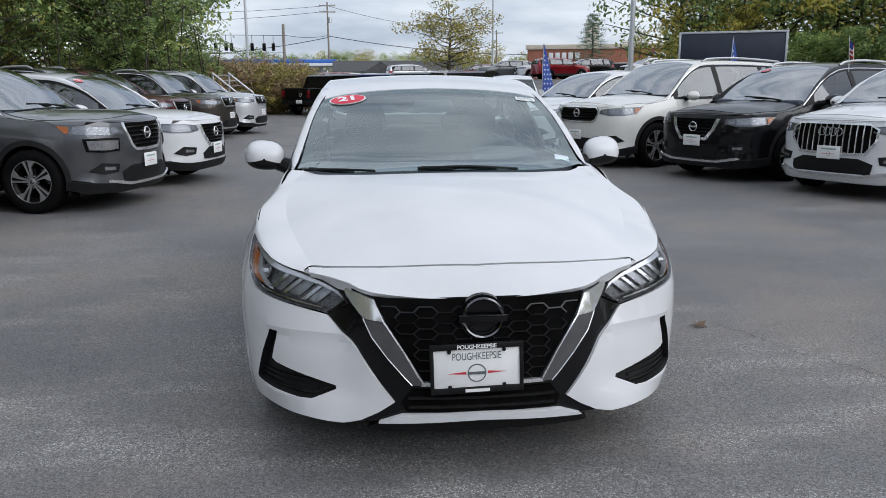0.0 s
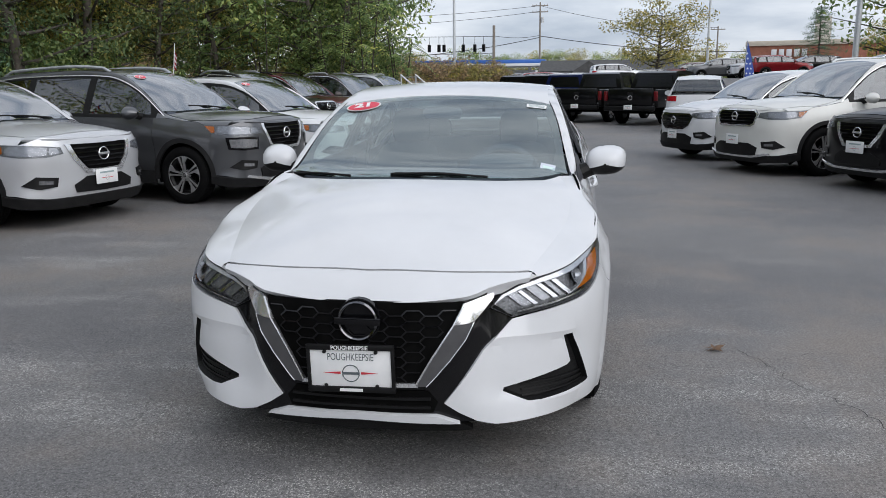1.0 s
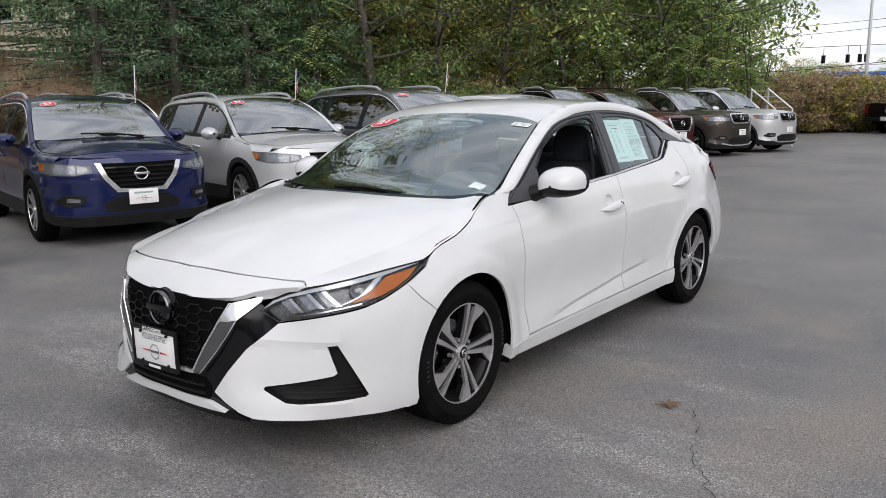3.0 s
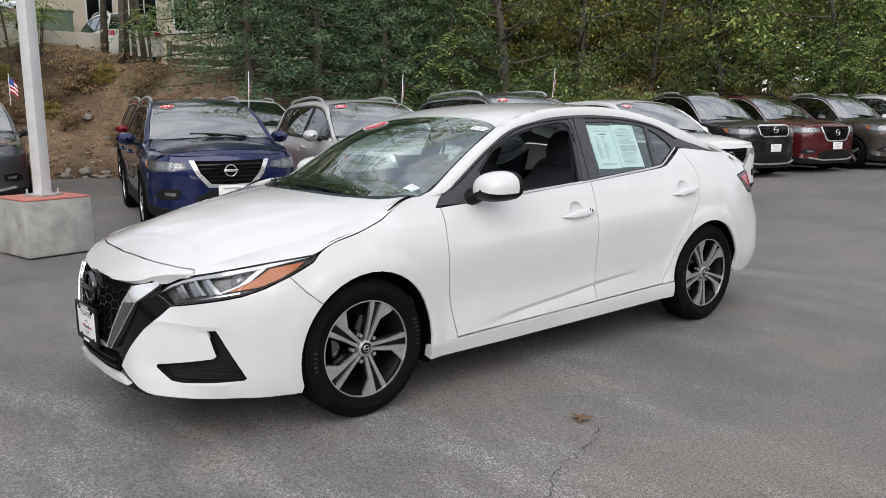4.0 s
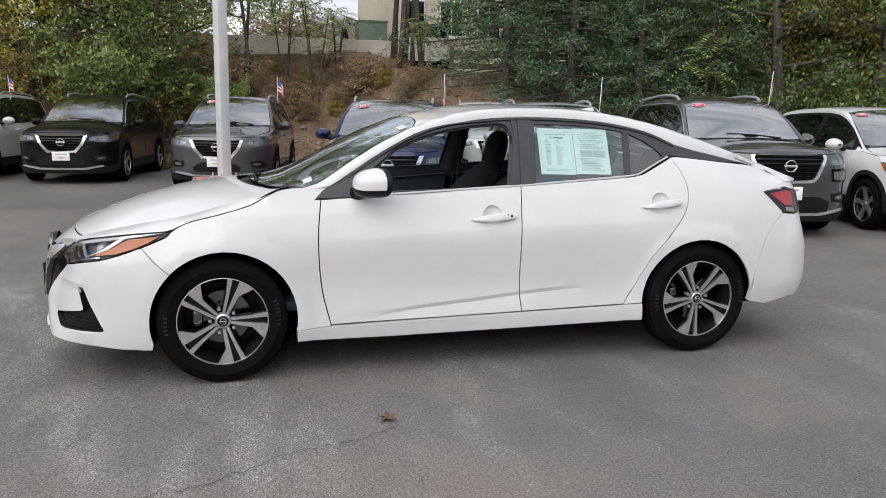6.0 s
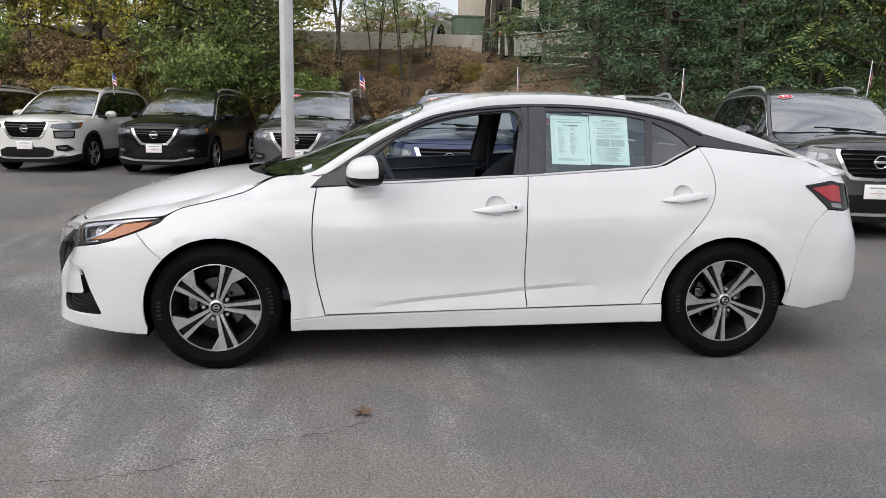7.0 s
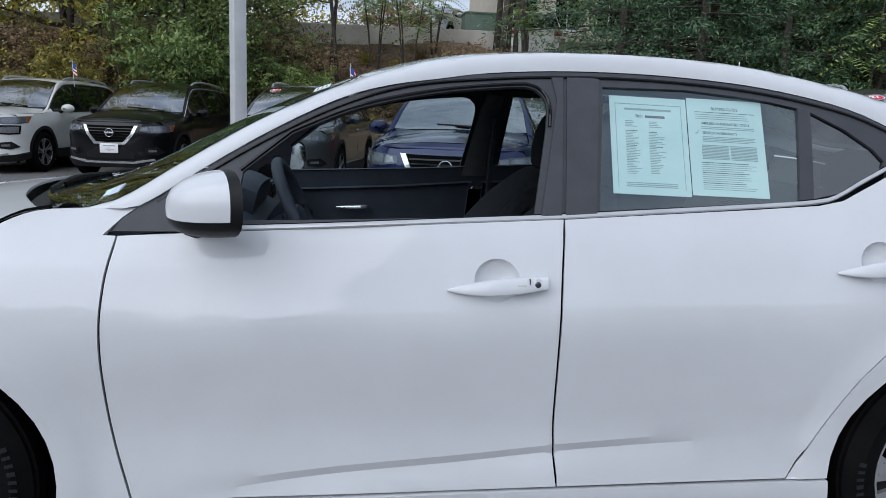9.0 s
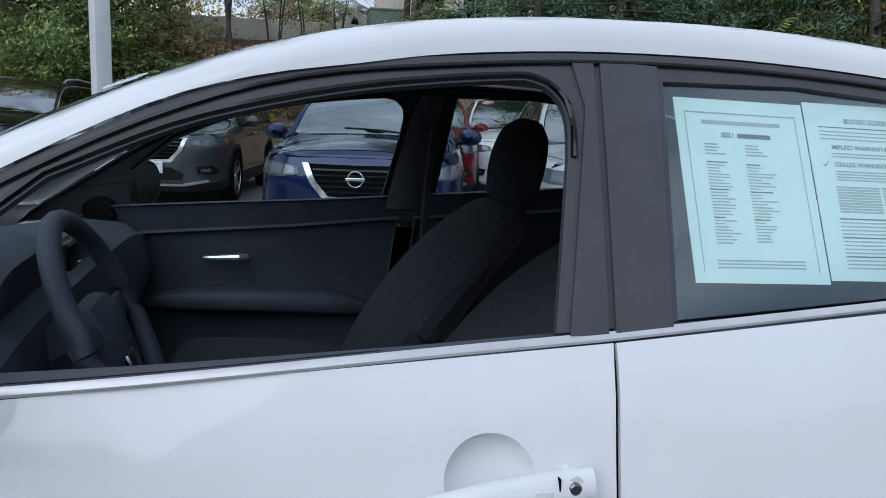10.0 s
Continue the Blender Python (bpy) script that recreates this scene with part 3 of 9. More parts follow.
def wheel(car, y, side, r, rim, w, x_out, style, spokes=5, turn=0.0):
    """A wheel on the car's side (1 left, -1 right), its face x_out from the middle."""
    hub = thing("wheel", Matrix.Translation((side * (x_out - w * 0.5), y, r)) @ Matrix.Rotation(0 if side > 0 else math.pi, 4, "Z"), "", "")
    hub.parent = car
    part("tyre", tyre_data(r, rim, w, 48 if style == "twin" else 30), RUBBER, hub, "black ribbed rubber tyre")
    o = w * 0.40
    if style == "twin" and r < 0.33:
        for a0, count in ((-0.35, 7), (2.75, 5)):
            for k in range(count):
                part("sidewall_mark", moved(box((w * 0.513, 0, (r + rim) / 2 + 0.004), (0.002, 0.008 if k % 3 else 0.011, 0.020), 0.0), Matrix.Rotation(a0 + 0.075 * k - 1.3, 4, "X")), CLAD, hub)
    part("rim", lathe([(rim - 0.012, o - 0.03), (rim + 0.001, o), (rim + 0.003, o + 0.009), (rim - 0.0015, o + 0.010), (rim - 0.004, o - 0.002)], 48), ALLOY, hub)
    part("rim_well", lathe([(rim - 0.004, o - 0.002), (rim - 0.03, o - 0.04), (rim - 0.035, -w * 0.4), (0.05, -w * 0.4)], 32), RIMDARK, hub)
    part("brake_disc", lathe([(0.05, -0.02), (rim * 0.62, -0.02), (rim * 0.62, -0.032)], 32), DARKCHROME, hub, "grey steel brake disc")
    if style == "twin":
        part("brake_caliper", box((0.0, -0.125, 0.01), (0.05, 0.05, 0.10), 0.012), DARKCHROME, hub, "grey brake caliper")
    m = Matrix.Rotation(turn, 4, "X")
    if style == "twin":
        face, dark = [], []
        for k in range(spokes):
            t = Matrix.Rotation(2 * math.pi * k / spokes + turn, 4, "X")
            def fn(a, b):
                rr = math.hypot(a, b) / rim
                return (o + 0.004 - 0.018 * (1 - rr) ** 2, a, b)
            k_ = rim / 0.224
            wide = [(0.0025 * k_, 0.042 * k_), (0.016 * k_, 0.036 * k_), (0.036 * k_, rim * 0.645), (0.094 * k_, rim * 0.885), (0.060 * k_, rim * 0.955), (0.020 * k_, rim * 0.99), (0.0115 * k_, rim * 0.6)]
            slim = [(-0.0025 * k_, 0.042 * k_), (-0.010 * k_, rim * 0.6), (-0.017 * k_, rim * 0.99), (-0.042 * k_, rim * 0.975), (-0.026 * k_, rim * 0.6), (-0.016 * k_, 0.036 * k_)]
            for q in (wide, slim):
                face.append(moved(sheet(q, fn, 0.022, 0.03, (), (-1, 0, 0)), t))
            back = [(0.016, 0.03), (0.030, rim * 0.5), (0.040, rim * 0.66), (0.096 * k_, rim * 0.88), (0.06, rim * 0.97), (-0.046, rim * 0.97), (-0.029, rim * 0.5), (-0.018, 0.03)]
            dark.append(moved(sheet(back, lambda a, b: (fn(a, b)[0] - 0.014, a, b), 0.03, 0.05, (), (-1, 0, 0)), t))
        part("spoke_face", merge(*face), ALLOY, hub, "machined silver twin spokes")
        part("spoke_back", merge(*dark), RIMDARK, hub)
    else:
        face = []
        for k in range(spokes):
            t = Matrix.Rotation(2 * math.pi * k / spokes + turn, 4, "X")
            g_ = min(1.0, 5.5 / spokes)
            q = [(0.03 * g_, 0.04), (0.022 * g_, rim * 0.55), (0.034 * g_, rim * 0.985), (-0.034 * g_, rim * 0.985), (-0.022 * g_, rim * 0.55), (-0.03 * g_, 0.04)]
            face.append(moved(sheet(q, lambda a, b: (o - 0.016 * (1 - math.hypot(a, b) / rim), a, b), 0.03, 0.06, (), (-1, 0, 0)), t))
        part("spoke_face", merge(*face), ALLOY if style == "silver" else RIMDARK, hub)
    part("hub_cap", merge(lathe([(0.0, o + 0.004), (0.020, o + 0.003), (0.026, o - 0.003), (0.026, o - 0.03)], 20)), GLOSS, hub)
    part("hub_ring", lathe([(0.025, o - 0.008), (0.029, o + 0.001), (0.038, o - 0.003), (0.044, o - 0.03)], 20), ALLOY, hub)
    part("hub_emblem", merge(lathe([(0.013, o + 0.003), (0.0145, o + 0.006), (0.017, o + 0.003)], 18), box((o + 0.005, 0, 0), (0.003, 0.034, 0.006), 0.001)), ALLOY, hub)
    for nut in [] if style != "twin" else [moved(lathe([(0.0, o - 0.008), (0.009, o - 0.009), (0.011, o - 0.035)], 8), Matrix.Rotation(2 * math.pi * (k + 0.5) / 5 + turn, 4, "X") @ Matrix.Translation((0, 0, 0.064))) for k in range(5)]:
        part("wheel_nut", nut, ALLOY, hub)
    return hub


def badge(car, place, r, ringmat, barmat, name="badge", label="round chrome badge with a bar"):
    """A round badge in the xz plane, facing -y."""
    ob = part(name, lathe([(r * 0.84, 0.0), (r * 0.86, -0.010), (r * 0.93, -0.014), (r, -0.008), (r, 0.004)], 32, "y"), ringmat, car, label, place=place)
    part("badge_bar", box((0, -0.008, 0), (r * 2.3, 0.016, r * 0.36), 0.004), barmat, ob)
    return ob


def plate(car, place, frame_mat=TRIM, words=None):
    """A dealer's card in a plate frame, facing -y."""
    ob = part("dealer_plate", box((0, 0, 0), (0.305, 0.006, 0.155), 0.002), PAPER, car, "white dealer card in a plate holder", place=place)
    if not words:
        part("print_bar", box((0, -0.004, 0.040), (0.20, 0.002, 0.018)), INKPALE, ob)
        part("print_bar", box((0, -0.004, -0.018), (0.17, 0.002, 0.005)), REDINK, ob)
        part("print_ring", lathe([(0.022, -0.005), (0.027, -0.005)], 20, "y"), INKPALE, ob, place=pose(0, 0, -0.018))
    if words:
        bars = [box((0, -0.002, 0.079), (0.325, 0.016, 0.020), 0.003), box((0, -0.002, -0.079), (0.325, 0.016, 0.022), 0.003),
                box((-0.156, -0.002, 0), (0.013, 0.015, 0.15), 0.003), box((0.156, -0.002, 0), (0.013, 0.015, 0.15), 0.003)]
        part("plate_frame", merge(*bars), frame_mat, ob, "black plastic plate frame")
    return ob


HOOD_SIDE = cr([(0.60, -2.035), (0.655, -1.845), (0.705, -1.65), (0.732, -1.5), (0.738, -1.345), (0.725, -1.17), (0.70, -1.07), (0.675, -1.02)], 0.04)
HOOD = cr([(0, -2.143), (0.3, -2.125), (0.5, -2.08), (0.60, -2.035)], 0.04)[:-1] + HOOD_SIDE + cr([(0.6, -1.10), (0.4, -1.20), (0.2, -1.252), (0, -1.268)], 0.04)
ARCHF = lambda a, b, n=16: arc(-1.345, 0.325, 0.362, a, b, n)
ARCHR = lambda a, b, n=18: arc(1.342, 0.325, 0.358, a, b, n)
DOOR_F = cr([(-0.848, 0.93), (-0.868, 0.79), (-0.87, 0.64), (-0.852, 0.458), (-0.81, 0.281)])
DOOR_M = cr([(0.25, 0.303), (0.234, 0.45), (0.232, 0.62), (0.234, 0.78), (0.247, 0.994)])
DOOR_R = cr([(0.872, 0.317), (0.93, 0.42), (1.032, 0.594), (1.15, 0.73), (1.237, 0.85), (1.264, 0.96), (1.246, 1.06), (1.205, 1.15)])
BELT = [(-0.848, 0.93), (-0.53, 0.953), (0.247, 0.994), (0.72, 1.027), (0.93, 1.043), (1.0, 1.057), (1.07, 1.09), (1.205, 1.15)]
BELT_F, BELT_R = BELT[:3], BELT[2:]
STRIP = [(-0.66, 0.944), (-0.53, 0.953), (0.247, 0.994)]
LAMP_OUT = [(0.494, 0.628), (0.543, 0.670), (0.62, 0.699), (0.70, 0.723)]
LAMP_TOP = [(-1.993, 0.748), (-1.80, 0.772), (-1.59, 0.789)]
LAMP_LOW = [(-1.617, 0.766), (-1.744, 0.713), (-1.85, 0.675), (-1.93, 0.652)]
LAMP_IN = [(0.75, 0.628), (0.66, 0.606), (0.577, 0.589)]
DLO = [(-0.878, 0.932)] + cr([(-0.838, 0.969), (-0.80, 0.996), (-0.70, 1.058), (-0.52, 1.170), (-0.33, 1.267), (-0.144, 1.327), (0.077, 1.354), (0.30, 1.367), (0.565, 1.364), (0.83, 1.342), (1.08, 1.294), (1.255, 1.225)], 0.05)
FIN = [(1.255, 1.225), (1.40, 1.188), (1.54, 1.160), (1.76, 1.112)]
WINDOW_F = [(-0.575, 0.972), (-0.555, 1.088)] + cr([(-0.436, 1.184), (-0.3, 1.243), (-0.179, 1.277), (-0.05, 1.302), (0.075, 1.317), (0.15, 1.323)], 0.04) + cr([(0.165, 1.3235), (0.192, 1.316), (0.212, 1.296), (0.219, 1.268), (0.215, 1.223)], 0.012) + [(0.172, 0.998)]
WINDOW_R = [(0.345, 1.012), (0.375, 1.331)] + cr([(0.6, 1.332), (0.8, 1.314), (0.925, 1.293)], 0.04) + [(0.895, 1.048)]
WINDOW_Q = [(0.935, 1.054), (0.962, 1.284)] + cr([(1.06, 1.24), (1.14, 1.188), (1.168, 1.158)], 0.03) + [(1.15, 1.122), (1.06, 1.078)]


def sedan():
    sh = HERO
    car = thing("white_sedan", Matrix.Identity(4), "white four-door sedan parked on the asphalt with its driver's window open", "car")
    W = lambda o=0.0: (lambda s, z: sh.wall(s, z, o))
    T = lambda o=0.0: (lambda x, y: sh.top(x, y, o))
    G = lambda o=0.0: (lambda y, z: sh.side(y, z, o))
    Y, X = (lambda p: sy(sh, p)), (lambda p: fx(sh, p))
    gap = 0.003
    ys = [-0.9 + 0.05 * k for k in range(44)]
    lows = [Y([(y, low_crease(y) + o) for y in ys if -0.78 < y < 0.92]) for o in (0.0, -0.022, -0.075)]
    shoulders = [Y([(y, shoulder(y) + o) for y in ys]) for o in (0.008, -0.008)]
    waists = [Y([(-1.35 + 0.05 * k, 0.862 + o) for k in range(32)]) for o in (0.007, -0.007)]
    rings_f = [Y(arc(-1.345, 0.325, r, -10, 190, 40)) for r in (0.428, 0.446)]
    rings_r = [Y(arc(1.342, 0.325, r, -10, 190, 40)) for r in (0.428, 0.446)]

    # top panels
    part("bonnet", sheet(inset(two(HOOD), 0.004), T(0.002), 0.008, 0.06), WHITE, car)
    nose = cr([(0, -2.1445), (0.3, -2.1265), (0.5, -2.0815), (0.606, -2.038)], 0.04) + cr([(0.60, -2.075), (0.52, -2.13), (0.45, -2.175), (0.38, -2.215), (0.2, -2.247), (0, -2.255)], 0.04)
    part("nose_panel", sheet(two(nose), T(), 0.02, 0.05), WHITE, car)
    ws = cr([(0, -1.21), (0.35, -1.16), (0.58, -1.06), (0.718, -0.945)], 0.05) + cr([(0.682, -0.7), (0.650, -0.52), (0.613, -0.36), (0.603, -0.325)], 0.05) + cr([(0.5, -0.29), (0.3, -0.268), (0, -0.258)], 0.05)
    part("windscreen", sheet(two(ws), T(0.001), 0, 0.08), GLASS, car, "clear windscreen glass").visible_shadow = False
    inner = two([(0, -1.05), (0.35, -1.015), (0.55, -0.945), (0.64, -0.85), (0.652, -0.75), (0.60, -0.5), (0.545, -0.35), (0.46, -0.312), (0, -0.288)])
    part("windscreen_band", sheet(two(ws), T(-0.002), 0, 0.08, (inner,)), GLOSS, car)
    edge_w = [(0.738, -0.97), (0.722, -0.86), (0.690, -0.7), (0.657, -0.52), (0.619, -0.35), (0.594, -0.25), (0.580, -0.1), (0.580, 0.077), (0.584, 0.3), (0.580, 0.565), (0.562, 0.83), (0.545, 1.08), (0.55, 1.255)]
    roof = cr([(0, -0.251), (0.3, -0.261), (0.5, -0.283), (0.602, -0.318)], 0.05) + cr(edge_w[5:12], 0.05) + cr([(0.53, 1.06), (0.3, 1.13), (0, 1.15)], 0.05)
    part("roof", sheet(two(roof), T(), 0.02, 0.07), WHITE, car)
    back = cr([(0, 1.158), (0.3, 1.138), (0.53, 1.07)], 0.05) + cr([(0.545, 1.08), (0.555, 1.255), (0.585, 1.5), (0.60, 1.66)], 0.05) + cr([(0.5, 1.76), (0.25, 1.82), (0, 1.835)], 0.05)
    part("rear_window", sheet(two(back), T(0.001), 0, 0.08), TINT, car, "tinted rear window")
    boot = cr([(0, 1.845), (0.25, 1.83), (0.5, 1.77), (0.605, 1.67)], 0.05) + cr([(0.64, 1.8), (0.655, 2.0), (0.63, 2.14)], 0.05) + cr([(0.4, 2.24), (0.2, 2.275), (0, 2.285)], 0.05)
    part("boot_lid", sheet(two(boot), T(), 0.02, 0.06), WHITE, car)
    # windscreen pillar and roof rail, rounded between side glass and top
    top_line = cr([sh.top(x, y) for x, y in edge_w], 0.05)
    low_line = cr([sh.side(y, z, 0.006 * ease(0.2, -0.3, y)) for y, z in [(-0.97, 0.988), (-0.88, 0.990), (-0.80, 1.0), (-0.70, 1.062), (-0.52, 1.174), (-0.33, 1.272), (-0.2, 1.313), (-0.07, 1.335), (0.077, 1.357), (0.30, 1.370), (0.565, 1.367), (0.83, 1.345), (1.08, 1.297), (1.255, 1.228)]], 0.05)
    n = 60
    pick = lambda l: [l[round(k * (len(l) - 1) / n)] for k in range(n + 1)]
    both("roof_rail", band(pick(low_line), pick(top_line), lambda p, q: (p[0] - 0.004, (p[1] + q[1]) / 2, q[2] - 0.002), 7), WHITE, car)
    fin_low = cr([sh.side(y, z) for y, z in FIN] + [sh.wall(sh.at_y(y), z, 0.003) for y, z in ((1.9, 1.078), (2.0, 1.044), (2.06, 1.002))], 0.05)
    fin_top = cr([sh.top(x, y) for x, y in [(0.55, 1.255), (0.572, 1.4), (0.59, 1.54), (0.612, 1.7), (0.645, 1.82), (0.655, 2.0), (0.63, 2.14)]], 0.05)
    both("rear_pillar", band(pick(fin_low), pick(fin_top), lambda p, q: (p[0] - 0.01, (p[1] + q[1]) / 2, q[2] - 0.004), 6), WHITE, car)

    # turned-down edges of bonnet and fender where they meet the lamp and each other
    seam_y = pchip([(-2.035, -2.122), (-1.845, -1.92), (-1.65, -1.66), (-1.5, -1.5), (-1.02, -1.005)])
    seam_z = pchip([(-2.125, 0.7265), (-1.993, 0.753), (-1.80, 0.777), (-1.65, 0.790), (-1.60, 0.796), (-1.565, 0.812), (-1.5, 0.840), (-1.35, 0.874), (-1.2, 0.913), (-1.12, 0.955), (-1.06, 0.982), (-1.0, 0.993)])
    hood_e = [sh.top(x - 0.007, y, 0.0014) for x, y in HOOD_SIDE]
    seam_e = [sh.wall(sh.at_y(seam_y(y)), seam_z(seam_y(y)) - 0.0025, 0.001) for x, y in HOOD_SIDE]
    drape = lambda p, q: (p[0] - 0.004, (p[1] + q[1]) / 2, max(sh.top(p[0] - 0.02, q[1])[2], p[2] * 0.55 + q[2] * 0.45))
    nose_e = cr([sh.top(x, y, 0.001) for x, y in ((0.45, -2.173), (0.52, -2.128), (0.60, -2.073), (0.607, -2.048))], 0.03)
    lamp_n = cr([sh.wall(s, z, 0.001) for s, z in X([(0.478, 0.672), (0.543, 0.676), (0.60, 0.698), (0.685, 0.7245)])], 0.03)
    pk = lambda l, n=30: [l[round(k * (len(l) - 1) / n)] for k in range(n + 1)]
    half = lambda p, q: (max(p[0], q[0]) * 0.6 + min(p[0], q[0]) * 0.4, (p[1] + q[1]) / 2, max(p[2], q[2]) * 0.6 + min(p[2], q[2]) * 0.4)
    shut = cr([(0, -2.146), (0.3, -2.128), (0.5, -2.083), (0.604, -2.037)], 0.04)
    part("shut_seal", tube([sh.top(x, y, -0.009) for x, y in [(-a, b) for a, b in reversed(shut[1:])] + shut], 0.0075, 6), UNDER, car)
    both("seam_seal", tube([sh.wall(sh.at_y(y), seam_z(y) - 0.002, -0.010) for y in [-1.57 + 0.03 * k for k in range(20)]], 0.006, 6), UNDER, car)
    both("bonnet_edge", band(seam_e, hood_e, drape, 6), WHITE, car, "", 60)
    both("nose_edge", band(pk(lamp_n), pk(nose_e), half, 3), WHITE, car)

    # sides
    fender = list(reversed(ARCHF(-8, 135))) + [(-0.985, 0.258), (-0.813, 0.272)] + list(reversed(DOOR_F)) + \
        [(-0.878, 0.930), (-0.838, 0.968), (-0.808, 0.993)] + cr([(-0.9, 0.993), (-1.0, 0.990), (-1.06, 0.978), (-1.12, 0.951), (-1.2, 0.909), (-1.35, 0.870), (-1.5, 0.836), (-1.56, 0.809)]) + [(-1.588, 0.791)] + cr([(-1.618, 0.762), (-1.68, 0.735), (-1.735, 0.712)]) + [(-1.67, 0.64)]
    both("front_fender", sheet(inset(Y(fender), gap), W(), 0.012, 0.05, creases=rings_f + waists), WHITE, car)
    fd = DOOR_F + DOOR_M + [(-0.10, 0.976), (-0.53, 0.953)]
    rd = list(reversed(DOOR_M)) + DOOR_R + list(reversed(BELT_R))[1:-1]
    quarter = list(reversed(DOOR_R)) + [(0.985, 0.322)] + list(reversed(ARCHR(8, 180))) + cr([(1.72, 0.48), (1.80, 0.68), (1.93, 0.80), (1.965, 0.822)]) + [(1.82, 0.95)] + cr([(1.95, 0.985), (2.06, 1.0)]) + \
        cr([(2.0, 1.045), (1.9, 1.08), (1.76, 1.104), (1.54, 1.124), (1.36, 1.142), (1.25, 1.152)])
    for name, poly in (("front_door", fd), ("rear_door", rd)):
        hy, hz, slope = (0.085, 0.838, 0.022) if name == "front_door" else (1.095, 0.897, 0.030)
        ring = arc(hy - 0.012, hz + 0.006, 0.057, 0, 350, 35, 0.052)
        pair = both(name, sheet(inset(Y(poly), gap), W(), 0.008, 0.032, (Y(ring),), creases=lows + shoulders + waists), WHITE, car, "", 17)
        s0 = sh.at_y(hy - 0.012)
        bowl = sheet(Y(ring), lambda s, z: sh.wall(s, z, -0.024 * max(1 - ((s - s0) / 0.057) ** 2 - ((z - hz - 0.006) / 0.052) ** 2, 0.0) ** 0.6), 0, 0.010)
        rows = []
        for k in range(19):
            t = k / 18
            y = hy - 0.137 + 0.247 * t
            z = hz - 0.006 + slope * (t - 0.5)
            hh = 0.002 + 0.0175 * math.sin(min(1, t / 0.55) * math.pi / 2) ** 0.85 * (1 - 0.22 * ease(0.72, 1, t))
            lift = 0.004 + 0.020 * math.sin(min(1, t / 0.4) * math.pi / 2) - 0.006 * ease(0.7, 1, t)
            th = 0.003 + 0.009 * min(1, t / 0.4)
            rows.append([sh.wall(sh.at_y(y), z + hh * math.copysign(abs(math.sin(q)) ** 0.7, math.sin(q)), lift + th * math.copysign(abs(math.cos(q)) ** 0.7, math.cos(q))) for q in [2 * math.pi * i / 14 for i in range(14)]])
        v = [p for r_ in rows for p in r_]
        f = [[i * 14 + j, i * 14 + (j + 1) % 14, (i + 1) * 14 + (j + 1) % 14, (i + 1) * 14 + j] for i in range(18) for j in range(14)] + [list(range(14))[::-1], [18 * 14 + j for j in range(14)]]
        foot = merge(*[tube([sh.wall(sh.at_y(y), hz + slope * (y - hy) * 4, -0.01), sh.wall(sh.at_y(y), hz + slope * (y - hy) * 4, 0.03)], 0.010, 8) for y in (hy + 0.085,)])
        grip = merge((v, f), foot)
        for ob, sgn in zip(pair, (1, -1)):
            fl = (lambda d: d) if sgn > 0 else flip
            hd = part("door_handle", fl(grip), WHITE, ob, "white grip handle")
            part("handle_cup", fl(bowl), WHITE, ob, "rounded finger recess")
            part("door_card", fl(sheet(inset(Y([(a, b - 0.012) for a, b in poly]), 0.03), W(-0.085), 0.02, 0.12)), CABIN, ob, "black inner door trim")
            if name == "front_door":
                seam = box(sh.wall(sh.at_y(0.148), 0.838, 0.0262), (0.014, 0.0018, 0.034), 0.0)
                part("handle_seam", fl(seam), UNDER, hd)
                key = moved(lathe([(0.0, 0.0), (0.006, 0.0), (0.0085, -0.002), (0.009, -0.012)], 16), Matrix.Translation(sh.wall(sh.at_y(0.168), 0.840, 0.0335)))
                part("key_slot", fl(key), DARKCHROME, hd)
                part("lock_button", fl(box(sh.wall(sh.at_y(0.128), 0.838, 0.0345), (0.003, 0.022, 0.008), 0.001)), PEARL, hd)
    both("rear_quarter", sheet(inset(Y(quarter), 0.0015), W(), 0.012, 0.05, creases=rings_r), WHITE, car)
    sill = [(-0.985, 0.255), (-0.983, 0.197), (-0.5, 0.196), (0.3, 0.206), (0.992, 0.218), (0.984, 0.318), (0.87, 0.313), (0.25, 0.299), (-0.81, 0.270)]
    both("sill", sheet(inset(Y(sill), 0.0015), W(0.004), 0.05, 0.05), WHITE, car)
    # side glass, black frames and bright belt
    frame_poly = DLO + FIN[1:] + [(1.54, 1.126), (1.36, 1.144)] + list(reversed([(a, b + 0.012) for a, b in BELT]))
    both("window_surround", sheet(frame_poly, G(), 0.012, 0.05, (WINDOW_F, WINDOW_R, WINDOW_Q)), FRAME, car, "matt black window surround")
    both("centre_pillar", merge(sheet([(0.19, 1.0), (0.243, 0.998), (0.268, 1.355), (0.235, 1.353), (0.247, 1.29)], G(0.006), 0.012, 0.04), sheet([(0.253, 0.998), (0.335, 1.004), (0.366, 1.352), (0.278, 1.356)], G(0.006), 0.012, 0.04)), FRAME, car)
    both("window_seal", tube([sh.side(y, z, 0.003) for y, z in inset(WINDOW_F, -0.008)[1:-1]], 0.0045, 6), GLOSS, car)
    both("frame_lip", tube([sh.side(y, z - 0.013, 0.003) for y, z in DLO[3:]], 0.004, 6), GLOSS, car)
    both("belt_trim", band([sh.side(y, z - 0.002, 0.004) for y, z in cr(STRIP, 0.04) + cr(BELT[2:], 0.04)], [sh.side(y, z + 0.010, 0.004) for y, z in cr(STRIP, 0.04) + cr(BELT[2:], 0.04)], lambda p, q: (p[0] + 0.005, p[1], (p[2] + q[2]) / 2), 3), BELTMETAL, car, "satin metal belt strip")
